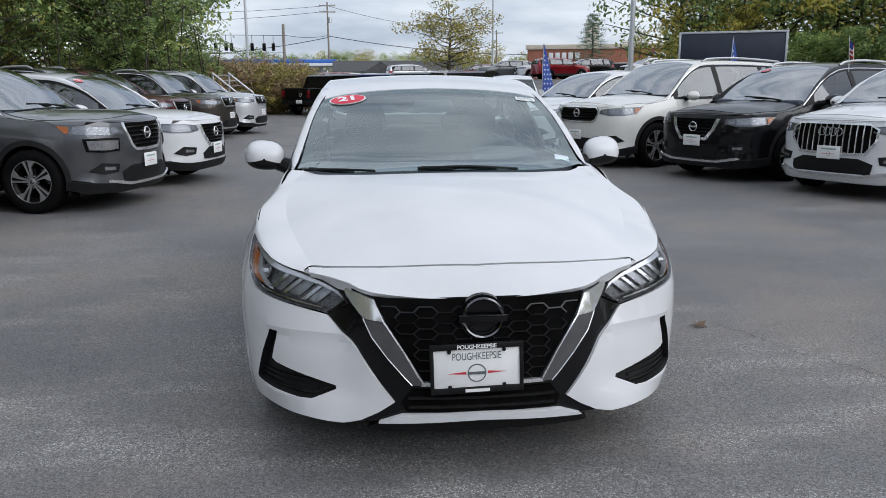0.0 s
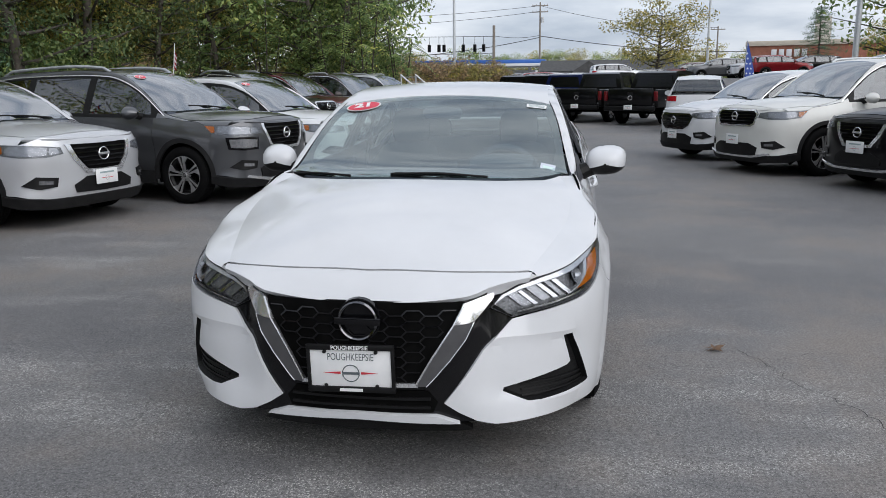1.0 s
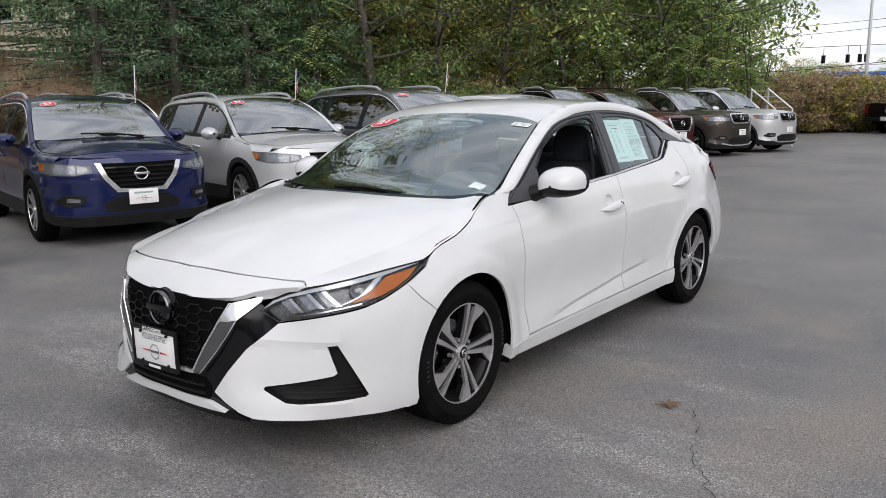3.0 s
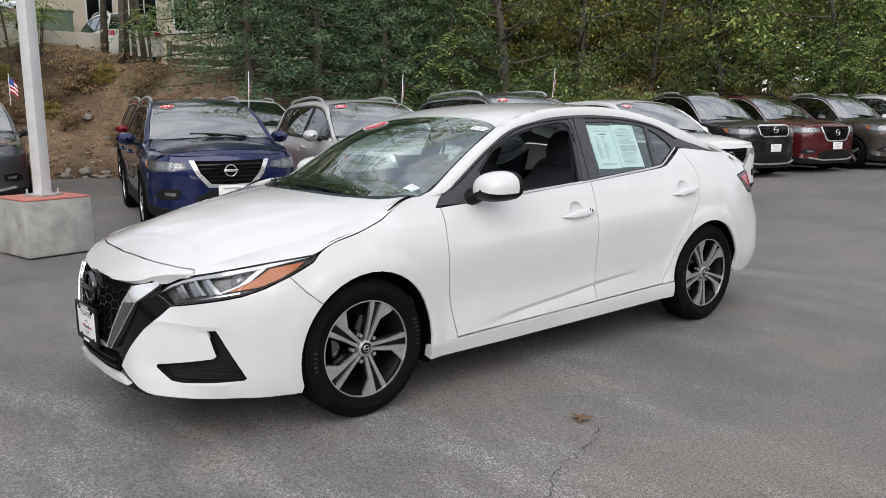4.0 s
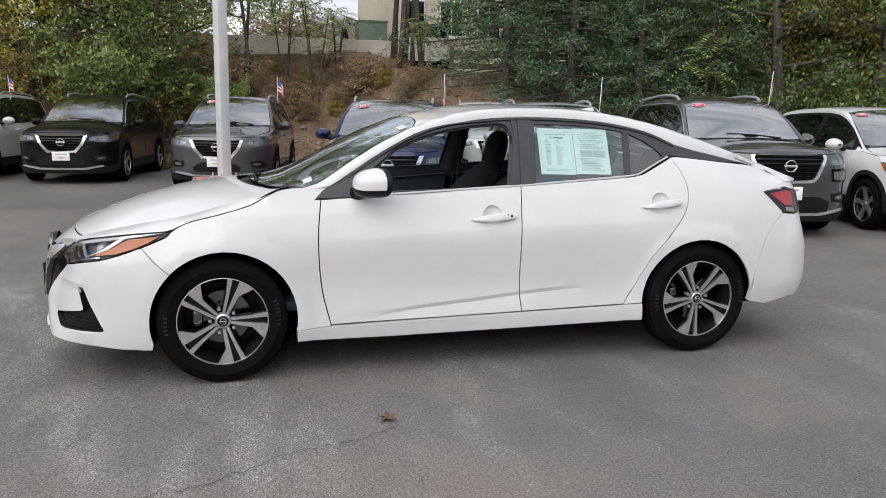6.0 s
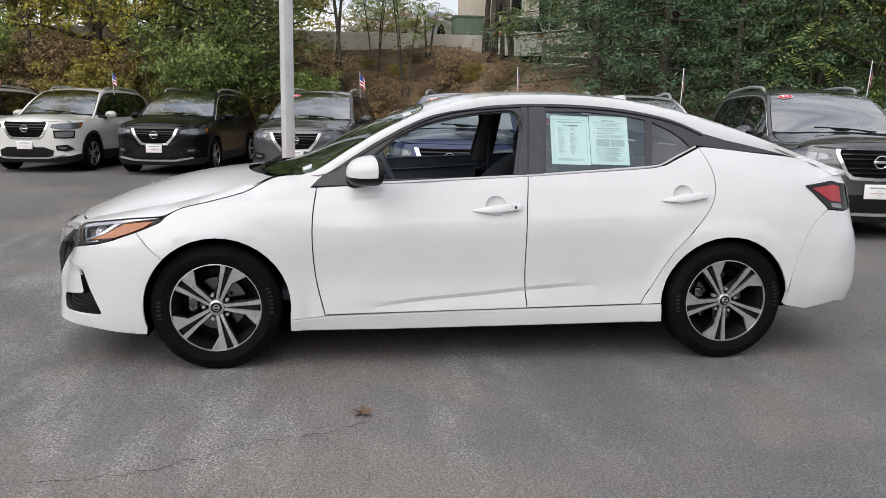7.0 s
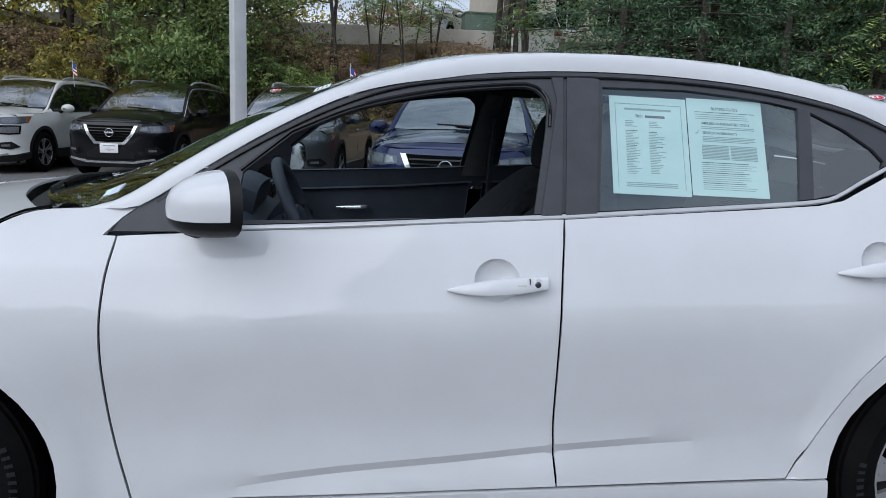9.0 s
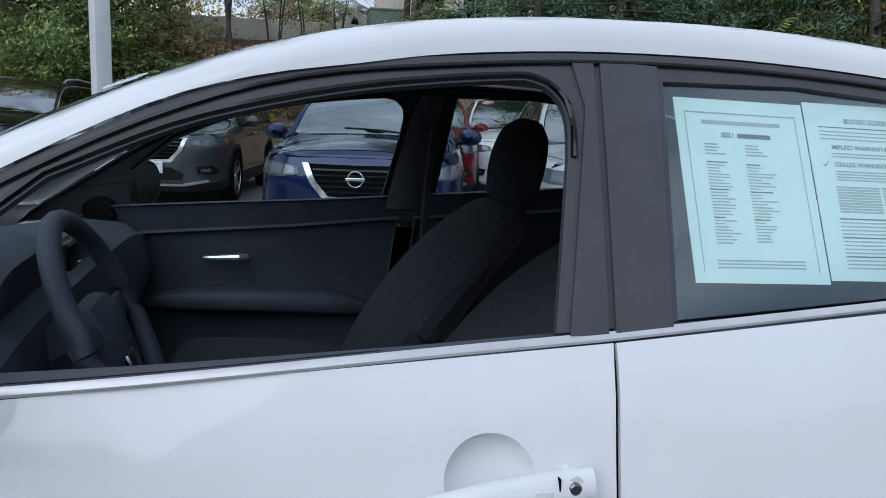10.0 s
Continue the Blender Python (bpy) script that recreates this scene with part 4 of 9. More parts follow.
    both("quarter_glass", sheet(WINDOW_Q, G(-0.008), 0, 0.06), TINT, car, "dark tinted glass")
    for pane in both("rear_door_glass", sheet(WINDOW_R, G(-0.008), 0, 0.06), TINT2, car, "tinted glass"):
        pane.visible_shadow = False
    part("passenger_glass", flip(sheet(WINDOW_F, G(-0.008), 0, 0.06)), CLEAR, car, "clear closed glass").visible_shadow = False

    # front
    fog = X([(0.742, 0.504), (0.768, 0.506)]) + Y([(-1.93, 0.296), (-1.94, 0.288)]) + X([(0.655, 0.278), (0.61, 0.282), (0.524, 0.326), (0.528, 0.338), (0.754, 0.384), (0.765, 0.395)])
    arch_fr = [(y, z) for y, z in ARCHF(196, 135, 10)]
    bump = X([(0.577, 0.585), (0.452, 0.484), (0.38, 0.392), (0.308, 0.298), (0.36, 0.262), (0.425, 0.228), (0.49, 0.212), (0.62, 0.213)]) + Y([(-1.95, 0.206), (-1.853, 0.199), (-1.70, 0.196)]) + Y(arch_fr) + \
        Y([(-1.67, 0.639), (-1.735, 0.711), (-1.85, 0.670), (-1.93, 0.647)]) + X([(0.75, 0.623), (0.66, 0.601)])
    folds = [[(u, z) for u in np.linspace(sh.at_x(0.3), sh.at_y(-1.76), 24)] for z in (0.272, 0.335, 0.492, 0.522)]
    both("front_bumper", sheet(inset(bump, 0.001), W(), 0.012, 0.04, (fog,), creases=folds), WHITE, car, "", 14)
    both("fog_pocket", sheet(fog, W(-0.028), 0.004, 0.04), TRIM, car, "black plastic fog lamp pocket")
    both("fog_grille", merge(*[sheet(X([(0.60, 0.292 + k * 0.02), (0.60, 0.299 + k * 0.02)]) + Y([(-1.925, 0.299 + k * 0.018), (-1.925, 0.292 + k * 0.018)]), W(-0.020), 0.01, 0.05) for k in range(3)]), TRIM, car)
    both("fog_rim", merge(band([sh.wall(s, z, 0.0) for s, z in dense(fog + fog[:1], 0.03)], [sh.wall(s, z, -0.03) for s, z in dense(inset(fog, 0.008) + inset(fog, 0.008)[:1], 0.03)], lambda p, q: [(a + b) / 2 for a, b in zip(p, q)], 1)), TRIM, car)
    both("headlamp", headlamp_shell(sh, X, Y), LAMPDARK, car, "dark headlamp bezel")
    headlamp_parts(sh, car, X, Y)
    # black mask, V-shaped bright frame, honeycomb
    mask = [(0, 0.668), (0.37, 0.662), (0.46, 0.672), (0.505, 0.645), (0.56, 0.605), (0.59, 0.588), (0.47, 0.492), (0.395, 0.402), (0.322, 0.298), (0.43, 0.222), (0, 0.225)]
    part("grille_mask", sheet(X(two(mask)), W(-0.012), 0.02, 0.05), GLOSS, car, "gloss black lower fascia")
    vtop = [(0.385, 0.662), (0.44, 0.674), (0.508, 0.685), (0.505, 0.668), (0.418, 0.597), (0.343, 0.588)]
    vlow = [(0.343, 0.586), (0.418, 0.595), (0.385, 0.535), (0.33, 0.462), (0.272, 0.395), (0.246, 0.368), (0.214, 0.366), (0.208, 0.378), (0.268, 0.475)]
    both("grille_wing_upper", sheet(X(vtop), W(0.012), 0.03, 0.03), CHROME, car, "bright chrome V-shaped wing")
    # lower part of the same chrome blade, its dark reflection held in the base colour
    both("grille_wing", sheet(X(vlow), W(0.012), 0.03, 0.03), WINGREFL, car, "satin chrome V-shaped wing with dark reflections put into its colour")
    both("wing_edge", tube([sh.wall(s_, z_, 0.013) for s_, z_ in X([(0.385, 0.662), (0.343, 0.588), (0.268, 0.475), (0.210, 0.376)])], 0.004, 6), CHROME, car, "bright chrome edge")
    both("wing_edge", tube([sh.wall(s_, z_, 0.013) for s_, z_ in X([(0.418, 0.596), (0.385, 0.535), (0.33, 0.462), (0.272, 0.395), (0.246, 0.367)])], 0.0022, 6), CHROME, car, "bright chrome edge")
    part("grille_foot", sheet(X(two([(0, 0.374), (0.212, 0.377), (0.216, 0.364), (0, 0.361)])), W(0.012), 0.02, 0.05), CHROME, car, "bright chrome bar")
    part("grille_backing", sheet(X(two([(0, 0.664), (0.390, 0.664), (0.322, 0.56), (0.21, 0.376), (0, 0.372)])), W(-0.004), 0.01, 0.05), UNDER, car)
    bars = []
    dx, dz = 0.088, 0.0185
    lim = lambda x, z: 0.378 < z < 0.655 and abs(x) < 0.20 + (z - 0.376) * 0.64
    for r in range(-1, 16):
        for c in range(-8, 9):
            cx, cz = (c + (r % 2) * 0.5) * dx * 1.5, 0.380 + r * dz
            hexa = [(cx - dx * 0.5, cz), (cx - dx * 0.28, cz + dz), (cx + dx * 0.28, cz + dz), (cx + dx * 0.5, cz), (cx + dx * 0.28, cz - dz), (cx - dx * 0.28, cz - dz)]
            for (x0, z0), (x1, z1) in list(zip(hexa, hexa[1:] + hexa[:1]))[:4]:
                if lim(x0, z0) and lim(x1, z1):
                    d = Vector((x1 - x0, z1 - z0)).normalized() * 0.0024
                    q = [(x0 - d.y, z0 + d.x), (x0 + d.y, z0 - d.x), (x1 + d.y, z1 - d.x), (x1 - d.y, z1 + d.x)]
                    v = [sh.wall(sh.at_x(a), b, 0.006) for a, b in q] + [sh.wall(sh.at_x(a), b, -0.006) for a, b in q]
                    bars.append((v, [[0, 1, 2, 3], [0, 4, 5, 1], [2, 6, 7, 3]]))
    part("grille_mesh", merge(*bars), GLOSS, car, "black honeycomb grille", angle=20)
    low = [(0, 0.345), (0.25, 0.345), (0.285, 0.30), (0.27, 0.262), (0, 0.255)]
    part("lower_intake", sheet(X(two(low)), W(-0.006), 0.012, 0.05), UNDER, car)
    part("intake_slats", merge(*[sheet(X(two([(0, z + 0.006), (0.26, z + 0.006), (0.26, z - 0.004), (0, z - 0.004)])), W(0.004), 0.012, 0.05) for z in (0.282, 0.315)]), TRIM, car)
    part("front_lip", sheet(X(two([(0, 0.258), (0.285, 0.252), (0.365, 0.222), (0.33, 0.222), (0, 0.232)])), W(0.012), 0.04, 0.05), WHITE, car, "white lower lip")
    part("chin", sheet(X(two([(0, 0.222), (0.35, 0.222), (0.42, 0.176), (0.42, 0.165), (0, 0.165)])), W(-0.03), 0.02, 0.05), TRIM, car)
    em = badge(car, pose(0, -2.297, 0.603), 0.074, DARKCHROME, GLOSS, "badge", "dark chrome round badge with a bar")
    fin = rings([[(w_ * math.cos(q), 0.97 + y_ + l_ * math.sin(q), sh.top(0, 0.97 + y_)[2] + z_ - 0.004) for q in [2 * math.pi * k / 12 for k in range(12)]] for w_, l_, y_, z_ in ((0.032, 0.075, 0.0, 0.0), (0.028, 0.066, 0.006, 0.012), (0.016, 0.044, 0.024, 0.03), (0.006, 0.018, 0.044, 0.044))])
    part("roof_aerial", fin, WHITE, car, "white fin aerial")
    part("badge_back", lathe([(0.0, 0.012), (0.08, 0.010), (0.082, 0.03)], 28, "y"), GLOSS, em)
    pl = plate(car, pose(-0.024, -2.322, 0.432, 0, -1.4, 0), TRIM, True)
    lettering("POUGHKEEPSIE", 0.038, INK, pl, pose(0, -0.0045, 0.042, 90, 0, 0) @ Matrix.Diagonal((0.66, 1, 1, 1)))
    lettering("POUGHKEEPSIE", 0.021, PAPER, pl, pose(0, -0.0115, 0.079, 90, 0, 0) @ Matrix.Diagonal((0.95, 1, 1, 1)), bold=0.0006)
    part("maker_bar", box((0, -0.0105, -0.079), (0.085, 0.003, 0.011)), PAPER, pl)
    part("maker_ring", lathe([(0.029, -0.004), (0.033, -0.004)], 28, "y"), INK, pl, place=pose(0, -0.001, -0.018))
    part("maker_bar", box((0, -0.005, -0.018), (0.062, 0.002, 0.009)), INK, pl)
    for sg in (1, -1):
        v = [(sg * 0.038, -0.0045, -0.012), (sg * 0.038, -0.0045, -0.022), (sg * 0.105, -0.0045, -0.017)]
        part("red_dart", (v, [[0, 1, 2]]), REDINK, pl)
        for zz in (0.062, -0.066):
            part("plate_screw", lathe([(0, -0.011), (0.006, -0.010), (0.0075, -0.003)], 10, "y"), TRIM, pl, place=pose(sg * 0.095, 0, zz))

    # rear
    lamp = Y([(1.818, 0.948), (2.03, 0.972), (2.10, 0.955)]) + [(sh.at_xr(0.62), 0.93), (sh.at_xr(0.62), 0.84)] + Y([(2.09, 0.812), (1.972, 0.822)])
    both("tail_lamp", sheet(inset(lamp, 0.002), W(0.004), 0.03, 0.04), GLOSS, car, "black-edged tail lamp")
    both("tail_lens", sheet(inset(Y([(1.86, 0.938), (2.03, 0.958), (2.085, 0.945), (2.075, 0.855), (1.985, 0.862)]), 0.004), W(0.007), 0.004, 0.03), REDLENS, car, "red tail lamp lens")
    both("tail_lens_clear", sheet(Y([(1.99, 0.855), (2.07, 0.848), (2.075, 0.822), (1.99, 0.832)]), W(0.007), 0.004, 0.03), LAMP, car)
    rb = Y([(1.702, 0.30)] + cr([(1.72, 0.48), (1.80, 0.68), (1.93, 0.80), (1.967, 0.818)]) + [(2.09, 0.806)]) + [(sh.at_xr(0.62), 0.835), (sh.at_xr(0.45), 0.86), (sh.end, 0.86), (sh.end, 0.28), (sh.at_xr(0.6), 0.27)] + Y([(2.05, 0.30), (1.85, 0.268)])
    both("rear_bumper", sheet(inset(rb, 0.0008), W(), 0.03, 0.06), WHITE, car)
    bp = Y([(1.83, 0.953), (2.03, 0.975), (2.1, 0.96)]) + [(sh.at_xr(0.6), 0.94), (sh.end, 0.95), (sh.end, 1.035), (sh.at_xr(0.5), 1.02)] + Y([(2.1, 1.01), (2.06, 1.003), (1.95, 0.988)])
    both("boot_rear", sheet(bp, W(), 0.02, 0.06), WHITE, car)

    # underside, wheel houses, cowl, wipers
    part("underbody", box((0, 0, 0.30), (1.3, 3.9, 0.14), 0.03), UNDER, car)
    part("floor_pan", box((0, 0, 0.235), (1.60, 1.9, 0.10), 0.03), UNDER, car)
    core = [(-1.95, 0.25), (-1.74, 0.25), (-1.74, 0.7), (-1.0, 0.72), (-0.96, 0.22), (0.96, 0.23), (0.98, 0.72), (1.7, 0.72), (1.72, 0.3), (2.1, 0.35), (2.1, 0.9), (1.2, 0.93), (-0.9, 0.9), (-1.6, 0.72), (-1.95, 0.6)]
    both("inner_body", sheet(Y(core), W(-0.028), 0.004, 0.1), UNDER, car)
    for yy in (-1.345, 1.342):
        both("wheel_house", moved(upper(merge(lathe([(0.385, -0.16), (0.385, 0.10)], 32), lathe([(0.0, -0.16), (0.385, -0.16)], 32)), -0.12 if yy < 0 else 0.03), Matrix.Translation((0.76, yy, 0.325))), UNDER, car)
    part("cowl", sheet(two(cr([(0, -1.262), (0.4, -1.194), (0.6, -1.095), (0.73, -0.995)], 0.05) + cr([(0.72, -0.94), (0.58, -1.045), (0.35, -1.145), (0, -1.195)], 0.05)), T(-0.022), 0.01, 0.05), TRIM, car)
    for x0, x1 in ((0.34, -0.14), (-0.34, -0.68)):
        arm = cr([sh.top(x, -1.19 + 0.16 * (abs(x) / 0.75) ** 2 + 0.02 * k, 0.006 + 0.008 * (k == 1)) for k, x in enumerate((x0, (x0 + x1) / 2, x1))], 0.05)
        wp = part("wiper", tube(arm, 0.006, 6), TRIM, car, "black wiper")
        part("wiper_blade", tube([sh.top(x, -1.17 + 0.16 * (abs(x) / 0.75) ** 2 + 0.02 * k, 0.006) for k, x in enumerate((x0 - 0.1, (x0 + x1) / 2, x1 + 0.02))], 0.005, 6), RUBBER, wp)

    # mirrors
    cap, low_, glass_ = mirror_data(1.0)
    for data, sgn in ((cap, 1), (flip(cap), -1)):
        mo = part("door_mirror", data, WHITE, car, "white mirror cap")
        part("mirror_base", low_ if sgn > 0 else flip(low_), TRIM, mo, "black mirror foot")
        part("mirror_glass", glass_ if sgn > 0 else flip(glass_), MIRROR, mo, "silvered mirror glass")
    sail = sheet([(-0.86, 0.938), (-0.80, 0.985), (-0.71, 1.04), (-0.575, 1.06), (-0.57, 0.96), (-0.66, 0.945)], G(0.006), 0.01, 0.05)
    both("mirror_sail", sail, FRAME, car)
    cabin(sh, car, roof)
    for y in (-1.356, 1.356):
        for sd in (1, -1):
            wheel(car, y, sd, 0.325, 0.224, 0.205, 0.882, "twin", 5, -0.318 if y < 0 else -0.745)
    return car


TINT2 = glazing("green_tinted_glass", (0.82, 0.90, 0.90), 2.3, (0.86, 0.97, 1.0))
CLEAR = glazing("side_glass", (0.72, 0.80, 0.80), 1.45)


def headlamp_outline(X, Y):
    return X(LAMP_OUT) + Y(LAMP_TOP) + Y(LAMP_LOW) + X(LAMP_IN)


def headlamp_shell(sh, X, Y):
    o = headlamp_outline(X, Y)
    return merge(sheet(o, lambda s, z: sh.wall(s, z, -0.04), 0.004, 0.04),
                 band([sh.wall(s, z, -0.001) for s, z in dense(o + o[:1], 0.03)], [sh.wall(s, z, -0.042) for s, z in dense(o + o[:1], 0.03)], lambda p, q: [(a + b) / 2 for a, b in zip(p, q)], 1))


def headlamp_parts(sh, car, X, Y):
    W = lambda o: (lambda s, z: sh.wall(s, z, o))
    for lens in both("headlamp_lens", sheet(inset(headlamp_outline(X, Y), 0.002), W(0.0), 0.0, 0.03), LENS, car, "clear headlamp lens"):
        lens.visible_shadow = False
    # bright upper strip turning down before the amber corner, slanted reflector steps, bowl
    strip = X([(0.502, 0.633), (0.546, 0.667), (0.62, 0.695), (0.70, 0.719)]) + Y([(-1.993, 0.744), (-1.82, 0.765), (-1.62, 0.782), (-1.80, 0.755), (-1.955, 0.734)]) + X([(0.715, 0.709), (0.62, 0.684), (0.561, 0.663)])
    both("lamp_strip", sheet(strip, W(-0.008), 0.012, 0.02), LAMPLIT, car, "bright lamp strip")
    both("lamp_divider", sheet(Y([(-1.872, 0.743), (-1.828, 0.752), (-1.905, 0.700), (-1.997, 0.663), (-2.03, 0.655), (-1.945, 0.690)]), W(-0.007), 0.02, 0.02), LAMPLIT, car, "bright lamp divider")
    both("lamp_amber", sheet(Y([(-1.812, 0.747), (-1.655, 0.764), (-1.705, 0.734), (-1.782, 0.704), (-1.863, 0.679), (-1.985, 0.664), (-1.895, 0.702)]), W(-0.010), 0.015, 0.02), AMBER, car, "amber side reflector")
    steps = (((0.575, 0.662), (0.612, 0.676), (0.662, 0.628), (0.628, 0.618)), ((0.644, 0.688), (0.683, 0.697), (0.726, 0.646), (0.694, 0.637)), ((0.712, 0.705), (0.732, 0.709), (0.771, 0.652), (0.752, 0.649)))
    for q in steps:
        both("lamp_reflector", sheet(X(q), W(-0.024), 0.02, 0.02), LAMP, car, "bright reflector block")
        both("lamp_step", sheet(X([q[1], (q[1][0] + 0.014, q[1][1] + 0.003), (q[2][0] + 0.014, q[2][1] + 0.003), q[2]]), W(-0.012), 0.02, 0.02), SATIN, car)
    bowl_c = (-1.945, 0.704)
    ringl = arc(bowl_c[0], bowl_c[1], 0.030, 0, 350, 20, 0.027)
    s0 = sh.at_y(bowl_c[0])
    both("lamp_bowl", sheet(Y(ringl), lambda s, z: sh.wall(s, z, -0.012 - 0.022 * max(1 - ((s - s0) / 0.04) ** 2 - ((z - bowl_c[1]) / 0.034) ** 2, 0.0)), 0.004, 0.01), LAMP, car, "bright reflector bowl")
    both("lamp_bulb", moved(lathe([(0.0, 0.012), (0.008, 0.008), (0.010, -0.008)], 10), Matrix.Translation(sh.wall(s0, 0.704, -0.022))), LAMPLIT, car)
    both("lamp_frame", sheet(X([(0.60, 0.609), (0.72, 0.634)]) + Y([(-2.03, 0.648), (-1.94, 0.664), (-1.94, 0.657), (-2.035, 0.641)]) + X([(0.72, 0.627), (0.60, 0.602)]), W(-0.008), 0.015, 0.02), SATIN, car)


def mirror_data(k):
    """A door mirror: rounded white cap above a black foot."""
    v, f = [], []
    n, m = 12, 20
    for i in range(n + 1):
        t = (i / n) ** 1.8
        a = math.sin(t * math.pi / 2)
        y = -0.70 + 0.142 * t
        k_ = max(1 - (1 - t) ** 2.6, 0.0005) ** 0.38
        w, h = 0.110 * k_, 0.082 * k_
        for j in range(m):
            b = 2 * math.pi * j / m
            c, s = math.cos(b), math.sin(b)
            x = 0.917 + w * math.copysign(abs(c) ** 0.8, c) - 0.01 * (1 - t)
            z = 1.012 + h * math.copysign(abs(s) ** 0.8, s) * (1.0 if s > 0 else 0.86) + 0.02 * (x - 0.925) * 2 + 0.012 * t
            v.append((x, y + 0.42 * (x - 0.925) * t, z))
    cap, low = [], []
    for i in range(n):
        for j in range(m):
            q = [i * m + j, i * m + (j + 1) % m, (i + 1) * m + (j + 1) % m, (i + 1) * m + j]
            zz = math.sin(2 * math.pi * (j + 0.5) / m)
            (low if zz < -0.45 or i >= n - 1 else cap).append(q)
    # face with glass and foot
    last = n * m
    low.append([last + j for j in range(m)])
    rim_ = [Vector(v[last + j]) for j in range(m)]
    mid_ = sum(rim_, Vector()) / m
    glass_ = [tuple(mid_ + (p - mid_) * 0.86 + Vector((0, 0.003, 0))) for p in rim_]
    foot = tube([(0.76, -0.66, 0.955), (0.80, -0.645, 0.975), (0.86, -0.625, 0.99)], [0.05, 0.042, 0.035], 10)
    cap_d = (v, cap)
    low_d = merge((v, low), foot)
    return cap_d, low_d, (glass_, [list(range(m))])


def rings(rows):
    """Closes a stack of rings into one rounded body."""
    n = len(rows[0])
    v = [p for r in rows for p in r]
    f = [[i * n + j, i * n + (j + 1) % n, (i + 1) * n + (j + 1) % n, (i + 1) * n + j] for i in range(len(rows) - 1) for j in range(n)]
    return v, f + [list(range(n))[::-1], [(len(rows) - 1) * n + j for j in range(n)]]


def cushion(x, line, widths, depths, n=18, p=0.55):
    """A padded body along a line of (y, z), rounded across."""
    rows = []
    m = len(line)
    fy, fz_, fw_, fd_ = (pchip(list(enumerate(q))) for q in ([p_[0] for p_ in line], [p_[1] for p_ in line], widths, depths))
    us = [(m - 1) * (0.5 - 0.5 * math.cos(math.pi * k / (3 * m))) for k in range(3 * m + 1)]
    line, widths, depths = [(fy(u), fz_(u)) for u in us], [fw_(u) for u in us], [fd_(u) for u in us]
    for k, ((y, z), w, d) in enumerate(zip(line, widths, depths)):
        a, b = line[max(k - 1, 0)], line[min(k + 1, len(line) - 1)]
        t = Vector((b[0] - a[0], b[1] - a[1])).normalized()
        ring = []
        for j in range(n):
            q = 2 * math.pi * j / n
            c, s = math.copysign(abs(math.cos(q)) ** p, math.cos(q)), math.copysign(abs(math.sin(q)) ** p, math.sin(q))
            ring.append((x + w / 2 * c, y - t.y * d / 2 * s, z + t.x * d / 2 * s))
        rows.append(ring)
    return rings(rows)


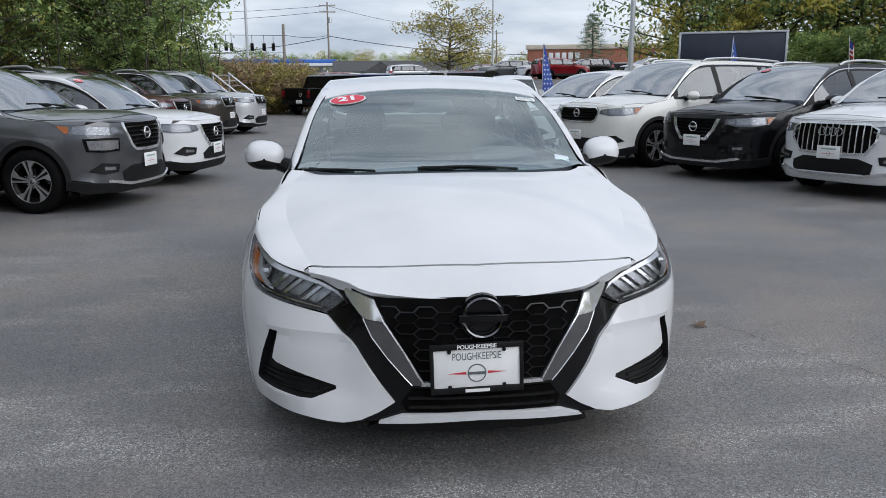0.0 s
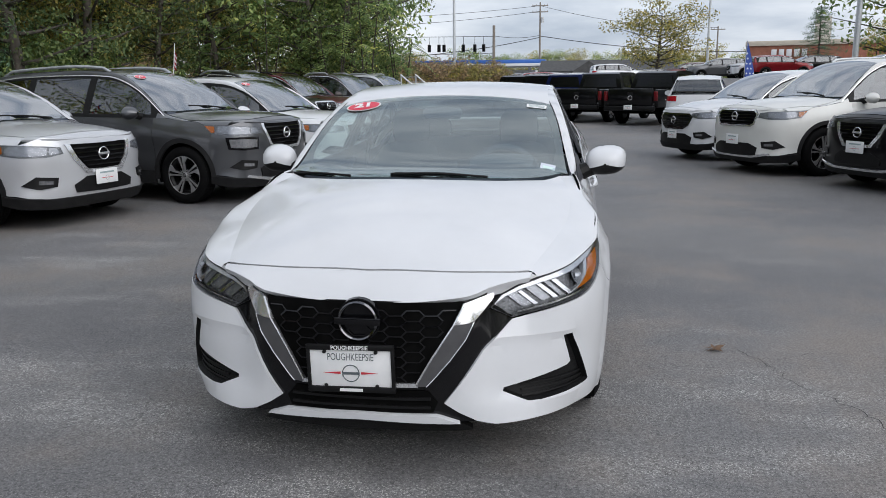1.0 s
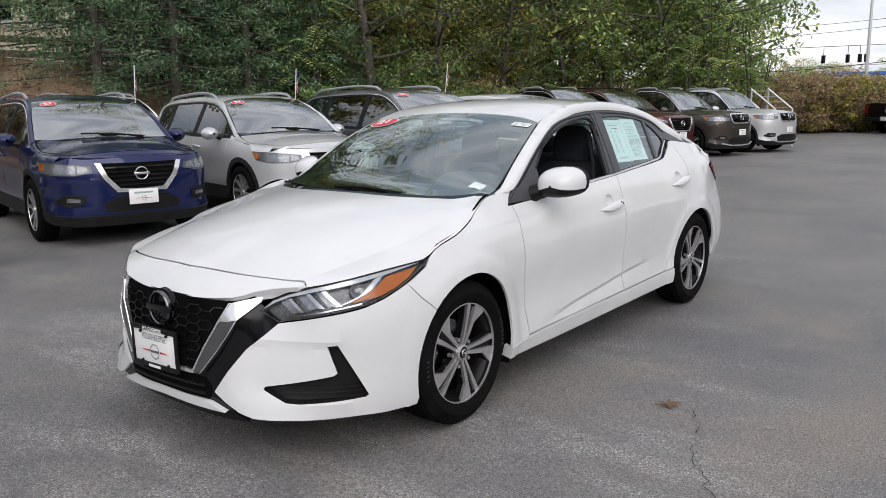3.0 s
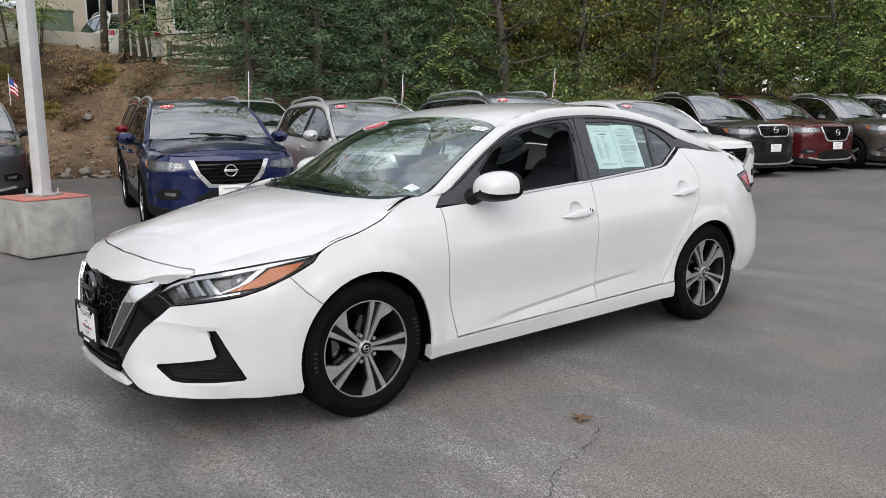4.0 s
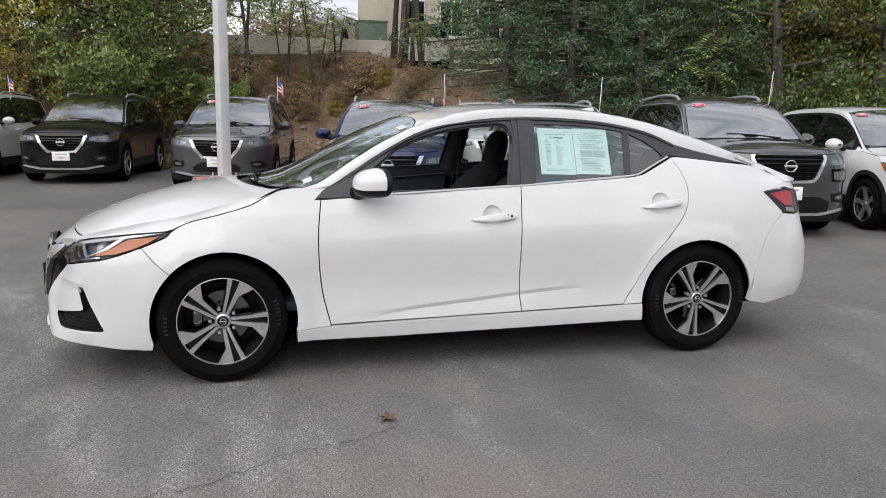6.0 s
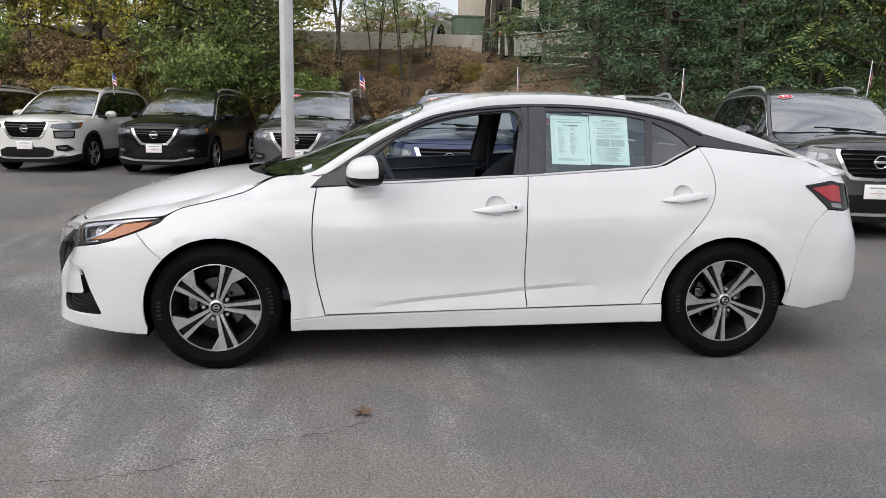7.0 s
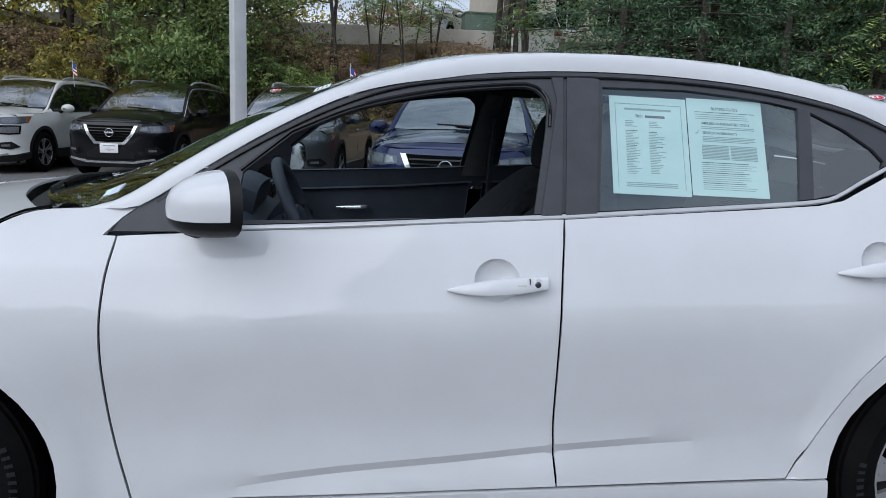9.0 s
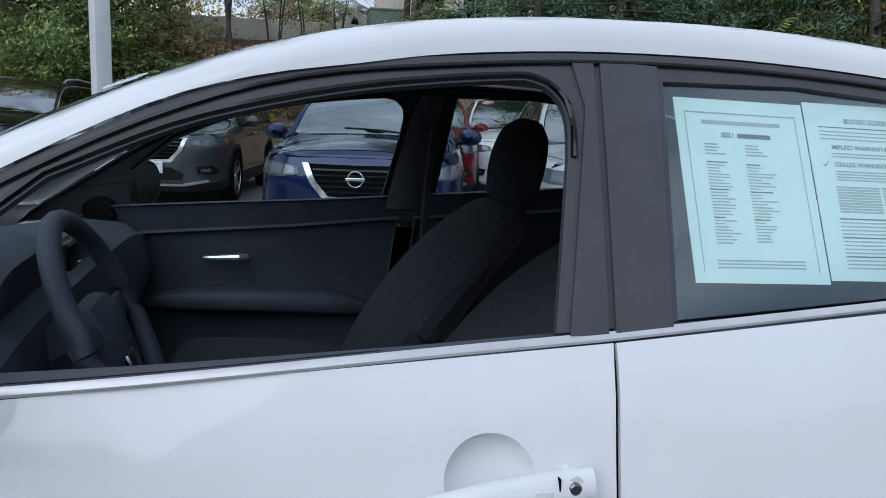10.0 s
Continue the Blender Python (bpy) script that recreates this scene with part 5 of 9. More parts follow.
def cabin(sh, car, roof):
    part("headliner", sheet(inset(two(roof), 0.02), lambda x, y: sh.top(x, y, -0.035), 0, 0.12), HEADLINER, car, "pale roof lining")
    part("cabin_floor", box((0, 0.1, 0.36), (1.5, 2.4, 0.06), 0.02), CABIN, car)
    prof = [(-1.02, 0.93), (-0.85, 0.965), (-0.68, 0.985), (-0.58, 0.975), (-0.53, 0.94), (-0.51, 0.85), (-0.54, 0.74), (-0.50, 0.62), (-0.56, 0.45), (-1.0, 0.45)]
    rows = [[(x, y, z - 0.04 * (abs(x) / 0.72) ** 4) for y, z in prof] for x in np.linspace(-0.735, 0.735, 15)]
    part("dashboard", rings(rows), CABIN, car, "black moulded dashboard")
    part("gauge_hood", cushion(0.36, [(-0.72, 0.985), (-0.62, 1.0), (-0.555, 0.985)], [0.34, 0.36, 0.34], [0.06, 0.12, 0.10]), CABIN, car)
    part("centre_screen", box((0, -0.565, 0.95), (0.22, 0.03, 0.12), 0.01), GLOSS, car, "dark centre screen")
    part("centre_console", box((0, 0.0, 0.55), (0.22, 0.95, 0.30), 0.04), CABIN, car)
    # steering wheel
    tilt = Matrix.Translation((0.36, -0.435, 0.92)) @ Matrix.Rotation(radians(24), 4, "X")
    ringp = [tuple(tilt @ Vector((0.182 * math.cos(a), 0, 0.182 * math.sin(a)))) for a in np.linspace(0, 2 * math.pi, 37)]
    sw = part("steering_wheel", tube(ringp, 0.0175, 12, False), CABIN, car, "black leather steering wheel")
    part("wheel_hub", moved(box((0, -0.02, -0.01), (0.15, 0.06, 0.12), 0.025), tilt), CABIN, sw)
    for a, b in ((0.17, 0.0), (-0.17, 0.0), (0.0, -0.17)):
        part("wheel_spoke", moved(box((a / 2 + 0.0, -0.012, b / 2), (abs(a) + 0.035, 0.02, 0.04 if a else abs(b)), 0.008), tilt), CABIN, sw)
    part("spoke_trim", moved(box((0.0, 0.004, -0.09), (0.06, 0.012, 0.07), 0.006), tilt), SATIN, sw)
    part("column", tube([(0.36, -0.46, 0.90), (0.36, -0.62, 0.82)], 0.05, 10), CABIN, car)
    # seats
    for x in (0.37, -0.37):
        back = cushion(x, [(0.06, 0.50), (0.10, 0.58), (0.20, 0.74), (0.33, 0.90), (0.44, 1.0), (0.475, 1.035)], [0.44, 0.50, 0.50, 0.46, 0.38, 0.26], [0.10, 0.15, 0.16, 0.14, 0.11, 0.05])
        st = part("seat", back, CLOTH, car, "black cloth seat")
        part("seat_cushion", cushion(x, [(-0.42, 0.54), (-0.38, 0.57), (-0.1, 0.55), (0.12, 0.52)], [0.44, 0.50, 0.50, 0.46], [0.06, 0.14, 0.16, 0.12]), CLOTH, st)
        part("bolster", merge(*[tube(cr([(x + sg * 0.215, 0.13, 0.58), (x + sg * 0.225, 0.19, 0.74), (x + sg * 0.20, 0.31, 0.89), (x + sg * 0.15, 0.40, 0.98)], 0.04), 0.045, 10) for sg in (1, -1)]), CLOTH, st)
        part("headrest", cushion(x, [(0.465, 1.035), (0.47, 1.06), (0.485, 1.15), (0.505, 1.23), (0.52, 1.265)], [0.16, 0.24, 0.265, 0.23, 0.13], [0.05, 0.10, 0.12, 0.10, 0.05], 20, 0.7), CLOTH, st)
        for sg in (1, -1):
            part("headrest_post", tube([(x + sg * 0.055, 0.455, 0.99), (x + sg * 0.055, 0.475, 1.08)], 0.006, 8), CHROME, st)
        part("seat_seam", tube(cr([(x - 0.12, 0.055, 0.60), (x - 0.12, 0.125, 0.74), (x - 0.10, 0.255, 0.91), (x - 0.05, 0.37, 1.0)], 0.04), 0.0025, 5), SATIN, st, "pale seam")
    rb = part("rear_bench", cushion(0, [(1.0, 0.55), (1.08, 0.68), (1.2, 0.88), (1.27, 1.0), (1.29, 1.03)], [1.25, 1.3, 1.28, 1.2, 1.1], [0.12, 0.16, 0.15, 0.12, 0.05]), CLOTH, car, "black cloth rear bench")
    for x in (0.34, -0.34):
        part("headrest", cushion(x, [(1.29, 1.03), (1.30, 1.08), (1.32, 1.14), (1.33, 1.17)], [0.2, 0.25, 0.24, 0.15], [0.06, 0.1, 0.1, 0.05], 16, 0.7), CLOTH, rb)
    # inner door furniture, pillar trims, belts, inner mirror
    for sg in (1, -1):
        part("armrest", cushion(sg * 0.735, [(-0.55, 0.70), (-0.4, 0.705), (0.0, 0.69), (0.12, 0.67)], [0.05, 0.10, 0.11, 0.06], [0.03, 0.06, 0.07, 0.04]), CABIN, car)
        part("inner_handle", tube([(sg * 0.752, -0.365, 0.828), (sg * 0.735, -0.33, 0.83), (sg * 0.73, -0.26, 0.832), (sg * 0.745, -0.235, 0.832)], [0.004, 0.008, 0.011, 0.008], 8), CHROME, car, "chrome inner door handle")
        pil = band([sh.side(y, z, -0.035) for y, z in ((0.185, 0.98), (0.205, 1.1), (0.235, 1.25), (0.26, 1.33))], [sh.side(y, z, -0.035) for y, z in ((0.305, 0.98), (0.305, 1.1), (0.315, 1.25), (0.335, 1.33))], lambda p, q: (p[0] - 0.03, (p[1] + q[1]) / 2, (p[2] + q[2]) / 2), 5)
        part("pillar_trim", pil if sg > 0 else flip(pil), PILLAR, car, "dark inner pillar trim")
        sill_in = sheet([(-0.62, 0.985), (0.0, 1.012), (0.9, 1.066), (0.9, 1.0), (0.2, 0.93), (-0.62, 0.89)], lambda y, z: sh.side(y, z, -0.032 - 0.05 * max(0.0, 0.97 + 0.05 * y - z)), 0.01, 0.08)
        low_in = ([(x, y, z - 0.03 - 0.012 * y) for x, y, z in sill_in[0]], sill_in[1])
        part("door_top_trim", low_in if sg > 0 else flip(sill_in), CABIN, car, "black inner door top")
        belt = tube([(sg * 0.585, 0.30, 1.24), (sg * 0.625, 0.29, 1.05), (sg * 0.66, 0.28, 0.62)], 0.012, 6)
        part("seat_belt", belt, CLOTH, car)
    part("rear_mirror", cushion(0, [(-0.42, 1.24), (-0.415, 1.27), (-0.41, 1.30)], [0.2, 0.23, 0.2], [0.03, 0.05, 0.03]), CABIN, car)


# ---- notices and stickers on the sedan ----
def window_notice(y0, y1, kind):
    sh = HERO
    zc, h = 1.181, 0.281
    lo, hi = Vector(sh.side(0.6, 1.056, -0.018)), Vector(sh.side(0.6, 1.306, -0.018))
    up = (hi - lo).normalized()
    mid = (lo + hi) / 2
    n = Vector((0, 1, 0)).cross(up)
    m = Matrix(((0, up.x, n.x, mid.x), (1, up.y, n.y, (y0 + y1) / 2), (0, up.z, n.z, mid.z), (0, 0, 0, 1)))
    w = y1 - y0
    ob = thing("window_notice", m @ Matrix.Rotation(radians(-1.5), 4, "Z"), "pale green printed sheet taped inside the rear door window", "notice", "notices in the rear window")
    part("sheet", box((0, 0, 0), (w, h, 0.0012)), SHEETP, ob)
    bar = lambda x, y, a, b, mat=INKPALE: part("print_line", ([(x, y - b / 2, 0.0012), (x + a, y - b / 2, 0.0012), (x + a, y + b / 2, 0.0012), (x, y + b / 2, 0.0012)], [[0, 1, 2, 3]]), mat, ob)
    rng = random.Random(len(kind))
    if kind == "list":
        for x, y, a, b in ((-0.092, 0.118, 0.184, 0.0022), (-0.092, -0.002, 0.0016, 0.244), (0.0904, -0.002, 0.0016, 0.244)):
            bar(x, y, a, b)
        bar(-0.066, 0.103, 0.13, 0.006)
        lettering("2021", 0.011, INK, ob, pose(-0.026, 0.083, 0.0013), "print", 0.0002)
        bar(-0.010, 0.083, 0.055, 0.007, INK)
        for k in range(4):
            bar(-0.066, 0.068 - k * 0.005, rng.uniform(0.018, 0.034), 0.0022)
            bar(0.0, 0.068 - k * 0.005, rng.uniform(0.02, 0.04), 0.0022)
        for k in range(27):
            z = 0.040 - k * 0.0047
            dark = INK if k % 9 == 0 else INKPALE
            bar(-0.066, z, rng.uniform(0.015, 0.04), 0.0018, dark)
            if k < 26:
                bar(-0.002, z - 0.002, rng.uniform(0.016, 0.048), 0.0018, dark)
        for k in range(3):
            bar(-0.07, -0.108 - k * 0.005, 0.14, 0.0022)
    else:
        lettering("BUYERS GUIDE", 0.0115, INK, ob, pose(0.0, 0.112, 0.0013), "print", 0.0001)
        bar(-0.085, 0.101, 0.17, 0.0015, INK)
        for k in range(3):
            bar(-0.085, 0.094 - k * 0.006, rng.uniform(0.1, 0.165), 0.0018)
        lettering("IMPLIED WARRANTIES ONLY", 0.0105, INK, ob, pose(0.0, 0.068, 0.0013), "print", 0.0001)
        for k in range(2):
            bar(-0.07, 0.058 - k * 0.005, 0.15, 0.002)
        lettering("DEALER WARRANTY", 0.0105, INK, ob, pose(-0.018, 0.040, 0.0013), "print", 0.0001)
        part("tick", ([(-0.088, 0.041, 0.0013), (-0.084, 0.036, 0.0013), (-0.075, 0.048, 0.0013), (-0.084, 0.039, 0.0013)], [[0, 1, 2, 3]]), INK, ob)
        for k in range(4):
            bar(-0.068, 0.029 - k * 0.0045, rng.uniform(0.13, 0.15), 0.002)
        for k in range(10):
            bar(-0.072, 0.004 - k * 0.0043, 0.075, 0.0026)
            bar(0.008, 0.004 - k * 0.0043, 0.075, 0.0026)
        for k in range(14):
            bar(-0.076, -0.046 - k * 0.0058, rng.uniform(0.11, 0.155), 0.0019, INK if k % 5 == 0 else INKPALE)


def glass_place(x, y, out=0.004, skin=HERO):
    """A pose on a windscreen, its xz plane along the glass, facing out."""
    p, q, r = Vector(skin.top(x, y, out)), Vector(skin.top(x, y + 0.05, out)), Vector(skin.top(x + 0.05, y, out))
    u = (r - p).normalized()
    v = (q - p).normalized()
    n = u.cross(v)
    v = n.cross(u)
    return Matrix(((u.x, -n.x, v.x, p.x), (u.y, -n.y, v.y, p.y), (u.z, -n.z, v.z, p.z), (0, 0, 0, 1)))
sedan()
window_notice(0.393, 0.606, "list")
window_notice(0.609, 0.822, "guide")
# ---- the other cars of the lot ----
def car_shell(c):
    """A skin from a car's main measures."""
    L, w, H, hz, cz, bz = c["L"], c["W"] / 2, c["H"], c["hz"], c["cz"], c["bz"]
    yf, yr = -L / 2, L / 2
    cy, ry, te = yf + c["cowl"], yf + c["cowl"] + c["rake"], yr - c["tail"]
    plan = [(0, yf), (0.3 * w, yf + 0.008), (0.55 * w, yf + 0.05), (0.74 * w, yf + 0.13), (0.87 * w, yf + 0.26), (0.945 * w, yf + 0.45), (0.98 * w, yf + 0.7), (0.995 * w, yf + 0.95),
            (0.985 * w, yf + 1.5), (0.98 * w, 0), (0.985 * w, yr - 1.4), (0.995 * w, yr - 0.95), (0.98 * w, yr - 0.55), (0.94 * w, yr - 0.25), (0.82 * w, yr - 0.09), (0.5 * w, yr - 0.02), (0, yr)]
    front = [(0.15, -0.14), (0.25, -0.05), (0.38, -0.005), (0.55, 0), (hz - 0.22, -0.012), (hz - 0.1, -0.03), (hz - 0.04, -0.055), (hz, -0.1), (hz + 0.05, -0.18)]
    corner = [(0.15, -0.12), (0.25, -0.04), (0.4, 0), (hz - 0.25, -0.01), (hz - 0.1, -0.04), (hz, -0.09), (hz + 0.08, -0.16)]
    arch = [(0.15, -0.06), (0.3, -0.015), (0.5, 0), (hz - 0.25, 0), (hz - 0.12, -0.02), (hz, -0.07), (hz + 0.08, -0.14), (hz + 0.15, -0.22)]
    side = [(0.15, -0.07), (0.25, -0.03), (0.4, -0.03), (0.62, -0.012), (bz - 0.24, -0.002), (bz - 0.15, -0.012), (bz, -0.05), (bz + 0.06, -0.075)]
    rear = [(0.2, -0.1), (0.35, 0), (0.6, 0), (bz - 0.2, -0.03), (bz, -0.05), (bz + 0.1, -0.09), (H - 0.15, -0.28), (H, -0.4)]
    stations = [(None, 0, front), (yf + 0.26, 0, corner), (yf + c["fo"], 0, arch), (cy + 0.35, 0, side), (yr - 1.5, 0, side), (yr - 0.9, 0, side), (yr - 0.25, 0, rear), (None, 1, rear)]
    top = [(yf, hz - 0.10), (yf + 0.07, hz - 0.03), (yf + 0.14, hz + 0.015), (yf + 0.3, hz + 0.055), (yf + 0.6, (hz + cz) / 2 + 0.035), (cy - 0.1, cz), (cy, cz + 0.015), ((cy + ry) / 2, (cz + H - 0.07) / 2 + 0.045),
           (ry, H - 0.065), (ry + 0.25, H - 0.02), (ry + 0.7, H), (te - 0.7, H - 0.02), (te - 0.15, H - 0.07), (te, H - 0.11), (yr, bz)]
    crown = [(yf, 0.06), (yf + 0.3, 0.10), (yf + 0.8, 0.10), (cy, 0.06), (ry, 0.06), (yr, 0.06)]
    g0 = w * 0.935
    sh = Shell(plan, stations, top, crown, (g0, (g0 - w * c.get("roofw", 0.70)) / (H - 0.09 - bz), bz), [(yf, -0.2), (cy, -0.05), (cy + 0.5, 0), (yr - 1.1, 0), (yr - 0.5, -0.03), (yr, -0.12)])
    def pressed(x, y, z):
        flank = ease(yf + 0.9, yf + 1.5, y) * (1 - ease(yr - 0.9, yr - 0.3, y))
        out = 0.013 * max(0.0, 1 - abs(z - bz + 0.15 - 0.012 * y) / 0.085) * ease(yf + 0.5, yf + 1.0, y) * (1 - ease(yr - 0.7, yr - 0.2, y))
        out += flank * (-0.017 * max(0.0, 1 - abs(z - 0.66) / 0.13) + 0.012 * max(0.0, 1 - abs(z - 0.46) / 0.06))
        front_ = 1 - ease(yf + 0.3, yf + 0.55, y)
        return out + front_ * ease(0.3, 0.6, x) * float(np.interp(z, [0.36, 0.44, 0.60, 0.68], [0.012, -0.012, -0.012, 0.004]))

    sh.press = pressed
    return sh, yf, yr, cy, ry, te


GRILLES = {
    "v": [(0, 0.86), (0.40, 0.865), (0.33, 0.72), (0.22, 0.60), (0, 0.59)],
    "new": [(0, 0.90), (0.42, 0.905), (0.43, 0.86), (0.33, 0.66), (0.27, 0.62), (0, 0.61)],
    "hex": [(0, 0.93), (0.42, 0.925), (0.50, 0.85), (0.45, 0.70), (0.38, 0.66), (0, 0.655)],
    "oct": [(0, 0.90), (0.46, 0.895), (0.56, 0.83), (0.55, 0.68), (0.43, 0.52), (0, 0.51)],
    "wing": [(0, 0.86), (0.42, 0.865), (0.52, 0.80), (0.44, 0.62), (0.30, 0.54), (0, 0.535)],
    "truck": [(0, 0.98), (0.38, 0.98), (0.46, 0.95), (0.42, 0.78), (0.34, 0.72), (0, 0.715)],
}


def parked_car(c, place, paint_mat, label, group="", lite=False, roof_mat=None):
    sh, yf, yr, cy, ry, te = car_shell(c)
    H, bz, hz, w, r = c["H"], c["bz"], c["hz"], c["W"] / 2, c["r"]
    car = thing(c.get("name", "parked_suv"), place, label, c.get("category", "car"), group)
    st = 0.16 if lite else 0.09
    W = lambda o=0.0: (lambda s, z: sh.wall(s, z, o))
    T = lambda o=0.0: (lambda x, y: sh.top(x, y, o))
    G = lambda o=0.0: (lambda y, z: sh.side(y, z, o))
    Y, X = (lambda p: sy(sh, p)), (lambda p: fx(sh, p))
    yw, yw2 = yf + c["fo"], yf + c["fo"] + c["wb"]
    ra = r + 0.05
    low = c.get("low", 0.40)
    roof_mat = roof_mat or paint_mat
    af = lambda a, b, rr=0.0: arc(yw, r, ra + rr, a, b, 12)
    ar = lambda a, b, rr=0.0: arc(yw2, r, ra + rr, a, b, 12)
    ang = math.degrees(math.asin(min(max((low - r) / ra, -0.6), 0.8)))
    hx = 0.80 * w
    # bonnet, screen, roof
    hood = cr([(0, yf + 0.14), (0.4 * w, yf + 0.155), (0.62 * w, yf + 0.22), (0.74 * w, yf + 0.36)], 0.08) + cr([(0.82 * w, yf + 0.7), (0.83 * w, yf + 1.0), (0.80 * w, cy + 0.02)], 0.08) + cr([(0.5 * w, cy - 0.05), (0, cy - 0.08)], 0.08)
    part("bonnet", sheet(inset(two(hood), 0.004), T(0.002), 0.02, st), paint_mat, car)
    nose = cr([(0, yf + 0.132), (0.4 * w, yf + 0.147), (0.62 * w, yf + 0.212), (0.73 * w, yf + 0.35)], 0.08) + cr([(0.80 * w, yf + 0.33), (0.68 * w, yf + 0.16), (0.45 * w, yf + 0.075), (0, yf + 0.05)], 0.08)
    part("nose_panel", sheet(two(nose), T(), 0.02, st), paint_mat, car)
    we, wt_ = 0.80 * w, 0.63 * w
    screen = cr([(0, cy - 0.02), (0.5 * w, cy + 0.02), (we, cy + 0.1)], 0.08) + cr([((we + wt_) / 2 + 0.01, (cy + ry) / 2 + 0.05), (wt_, ry + 0.0)], 0.08) + cr([(0.4 * w, ry + 0.03), (0, ry + 0.045)], 0.08)
    part("windscreen", sheet(two(screen), T(0.001), 0, 0.12), SCREEN, car, "clear windscreen glass")
    part("screen_band", sheet(two(screen), T(-0.003), 0, 0.12, (inset(two(screen), 0.05),)), GLOSS, car)
    part("cowl", sheet(two([(0, cy - 0.09), (0.5 * w, cy - 0.06), (we, cy + 0.02), (we, cy + 0.1), (0.5 * w, cy + 0.03), (0, cy - 0.01)]), T(-0.015), 0.01, 0.15), TRIM, car)
    edge = [(we + 0.01, cy + 0.08), ((we + wt_) / 2 + 0.02, (cy + ry) / 2 + 0.05), (wt_ + 0.008, ry), (wt_ + 0.01, ry + 0.4), (wt_ + 0.015, 0.35 * te), (wt_, te - 0.3), (wt_ - 0.02, te)]
    roof = cr([(0, ry + 0.05), (0.4 * w, ry + 0.035), (wt_, ry + 0.005)], 0.08) + cr(edge[2:], 0.1) + cr([(0.4 * w, te + 0.03), (0, te + 0.04)], 0.08)
    part("roof", sheet(two(roof), T(), 0.02, st), roof_mat, car)
    zt = H - 0.105
    dlo = [(cy - 0.02, bz - 0.01), ((cy + ry) / 2 + 0.02, (bz + zt) / 2 + 0.05), (ry + 0.02, zt - 0.045), (ry + 0.35, zt), (0.3 * te, zt + 0.01), (te - 0.45, zt - 0.015), (te - 0.1, zt - 0.07), (te + 0.02, zt - 0.14)]
    n = 40
    pick = lambda l: [l[round(k * (len(l) - 1) / n)] for k in range(n + 1)]
    both("roof_rail_panel", band(pick(cr([sh.side(y, z) for y, z in dlo], 0.05)), pick(cr([sh.top(x, y) for x, y in edge], 0.05)), lambda p, q: (p[0] - 0.012, (p[1] + q[1]) / 2, q[2] - 0.004), 5), paint_mat, car)
    # doors and flanks
    d0, d1, d2 = cy + 0.16, cy + 0.16 + c.get("door", 1.10), yw2 - 0.02
    ft = [(d0, bz)] + [(cy, sh.top(0.80 * w, cy)[2] - 0.03), (yf + 1.0, sh.top(0.83 * w, yf + 1.0)[2] - 0.012), (yf + 0.7, sh.top(0.82 * w, yf + 0.7)[2] - 0.012)]
    lz = c.get("lz", hz - 0.13)
    lamp_tip = (yf + c.get("lamp", 0.62), lz + 0.075)
    fender = list(reversed(af(ang, 150))) + [(d0 - 0.02, low), (d0 - 0.02, low + 0.05), (d0 - 0.01, 0.7)] + ft + [lamp_tip, (yf + 0.5, lz - 0.03)]
    both("front_fender", sheet(inset(Y(fender), 0.003), W(), 0.02, st), paint_mat, car)
    fz = pchip([(yf + 0.30, lz + 0.07), (lamp_tip[0], lamp_tip[1] + 0.004), (yf + 0.7, ft[3][1]), (yf + 1.0, ft[2][1]), (cy, ft[1][1]), (cy + 0.12, ft[1][1] - 0.01)])
    hxx = pchip([(yf + 0.30, 0.72 * w), (yf + 0.7, 0.82 * w), (yf + 1.0, 0.83 * w), (cy + 0.12, 0.80 * w)])
    seam = [yf + 0.30 + (cy - yf - 0.18) * k / 24 for k in range(25)]
    both("fender_edge", band([sh.wall(sh.at_y(y), fz(y), 0.002) for y in seam], [sh.top(hxx(y) + 0.004, y, 0.0) for y in seam], lambda p, q: (p[0] * 0.6 + q[0] * 0.4, p[1], max(p[2], q[2])), 3), paint_mat, car)
    fdoor = [(d0 - 0.02, low), (d1, low), (d1 - 0.01, 0.7), (d1 + 0.01, bz + 0.01), (d0, bz), (d0 - 0.01, 0.7)]
    rdoor = [(d1, low), (yw2 - 0.5, low), (yw2 - 0.38, 0.62), (d2 - 0.12, 0.83), (d2, bz + 0.02), (d1 + 0.01, bz + 0.01), (d1 - 0.01, 0.7)]
    zq = bz + 0.02
    quarter = [(d2, zq), (d2 - 0.12, 0.83), (yw2 - 0.38, 0.62), (yw2 - 0.5, low)] + list(reversed(ar(ang, 180 - ang))) + [(yr - 0.28, low), (yr - 0.25, zq)]
    for name, poly in (("front_door", fdoor), ("rear_door", rdoor)):
        hy = (d1 if name == "front_door" else d2) - 0.2
        pair = both(name, sheet(inset(Y(poly), 0.003), W(), 0.03, st), paint_mat, car)
        if not lite:
            bar = tube([sh.wall(sh.at_y(hy + t), bz - 0.12 + 0.1 * t, o) for t, o in ((-0.1, 0), (-0.07, 0.03), (0.07, 0.035), (0.1, 0))], 0.014, 8)
            for ob, sg in zip(pair, (1, -1)):
                part("door_handle", bar if sg > 0 else flip(bar), c.get("handle", paint_mat), ob)
    both("rear_quarter", sheet(inset(Y(quarter), 0.003), W(), 0.02, st), paint_mat, car)
    # lower cladding with arch rims
    clad = [(yw + ra + 0.06, 0.24), (yw2 - ra - 0.06, 0.24), (yw2 - ra - 0.06, low), (yw + ra + 0.06, low)]
    cm = c.get("clad", CLAD)
    both("sill", sheet(Y(clad), W(0.008), 0.04, 0.15), cm, car)
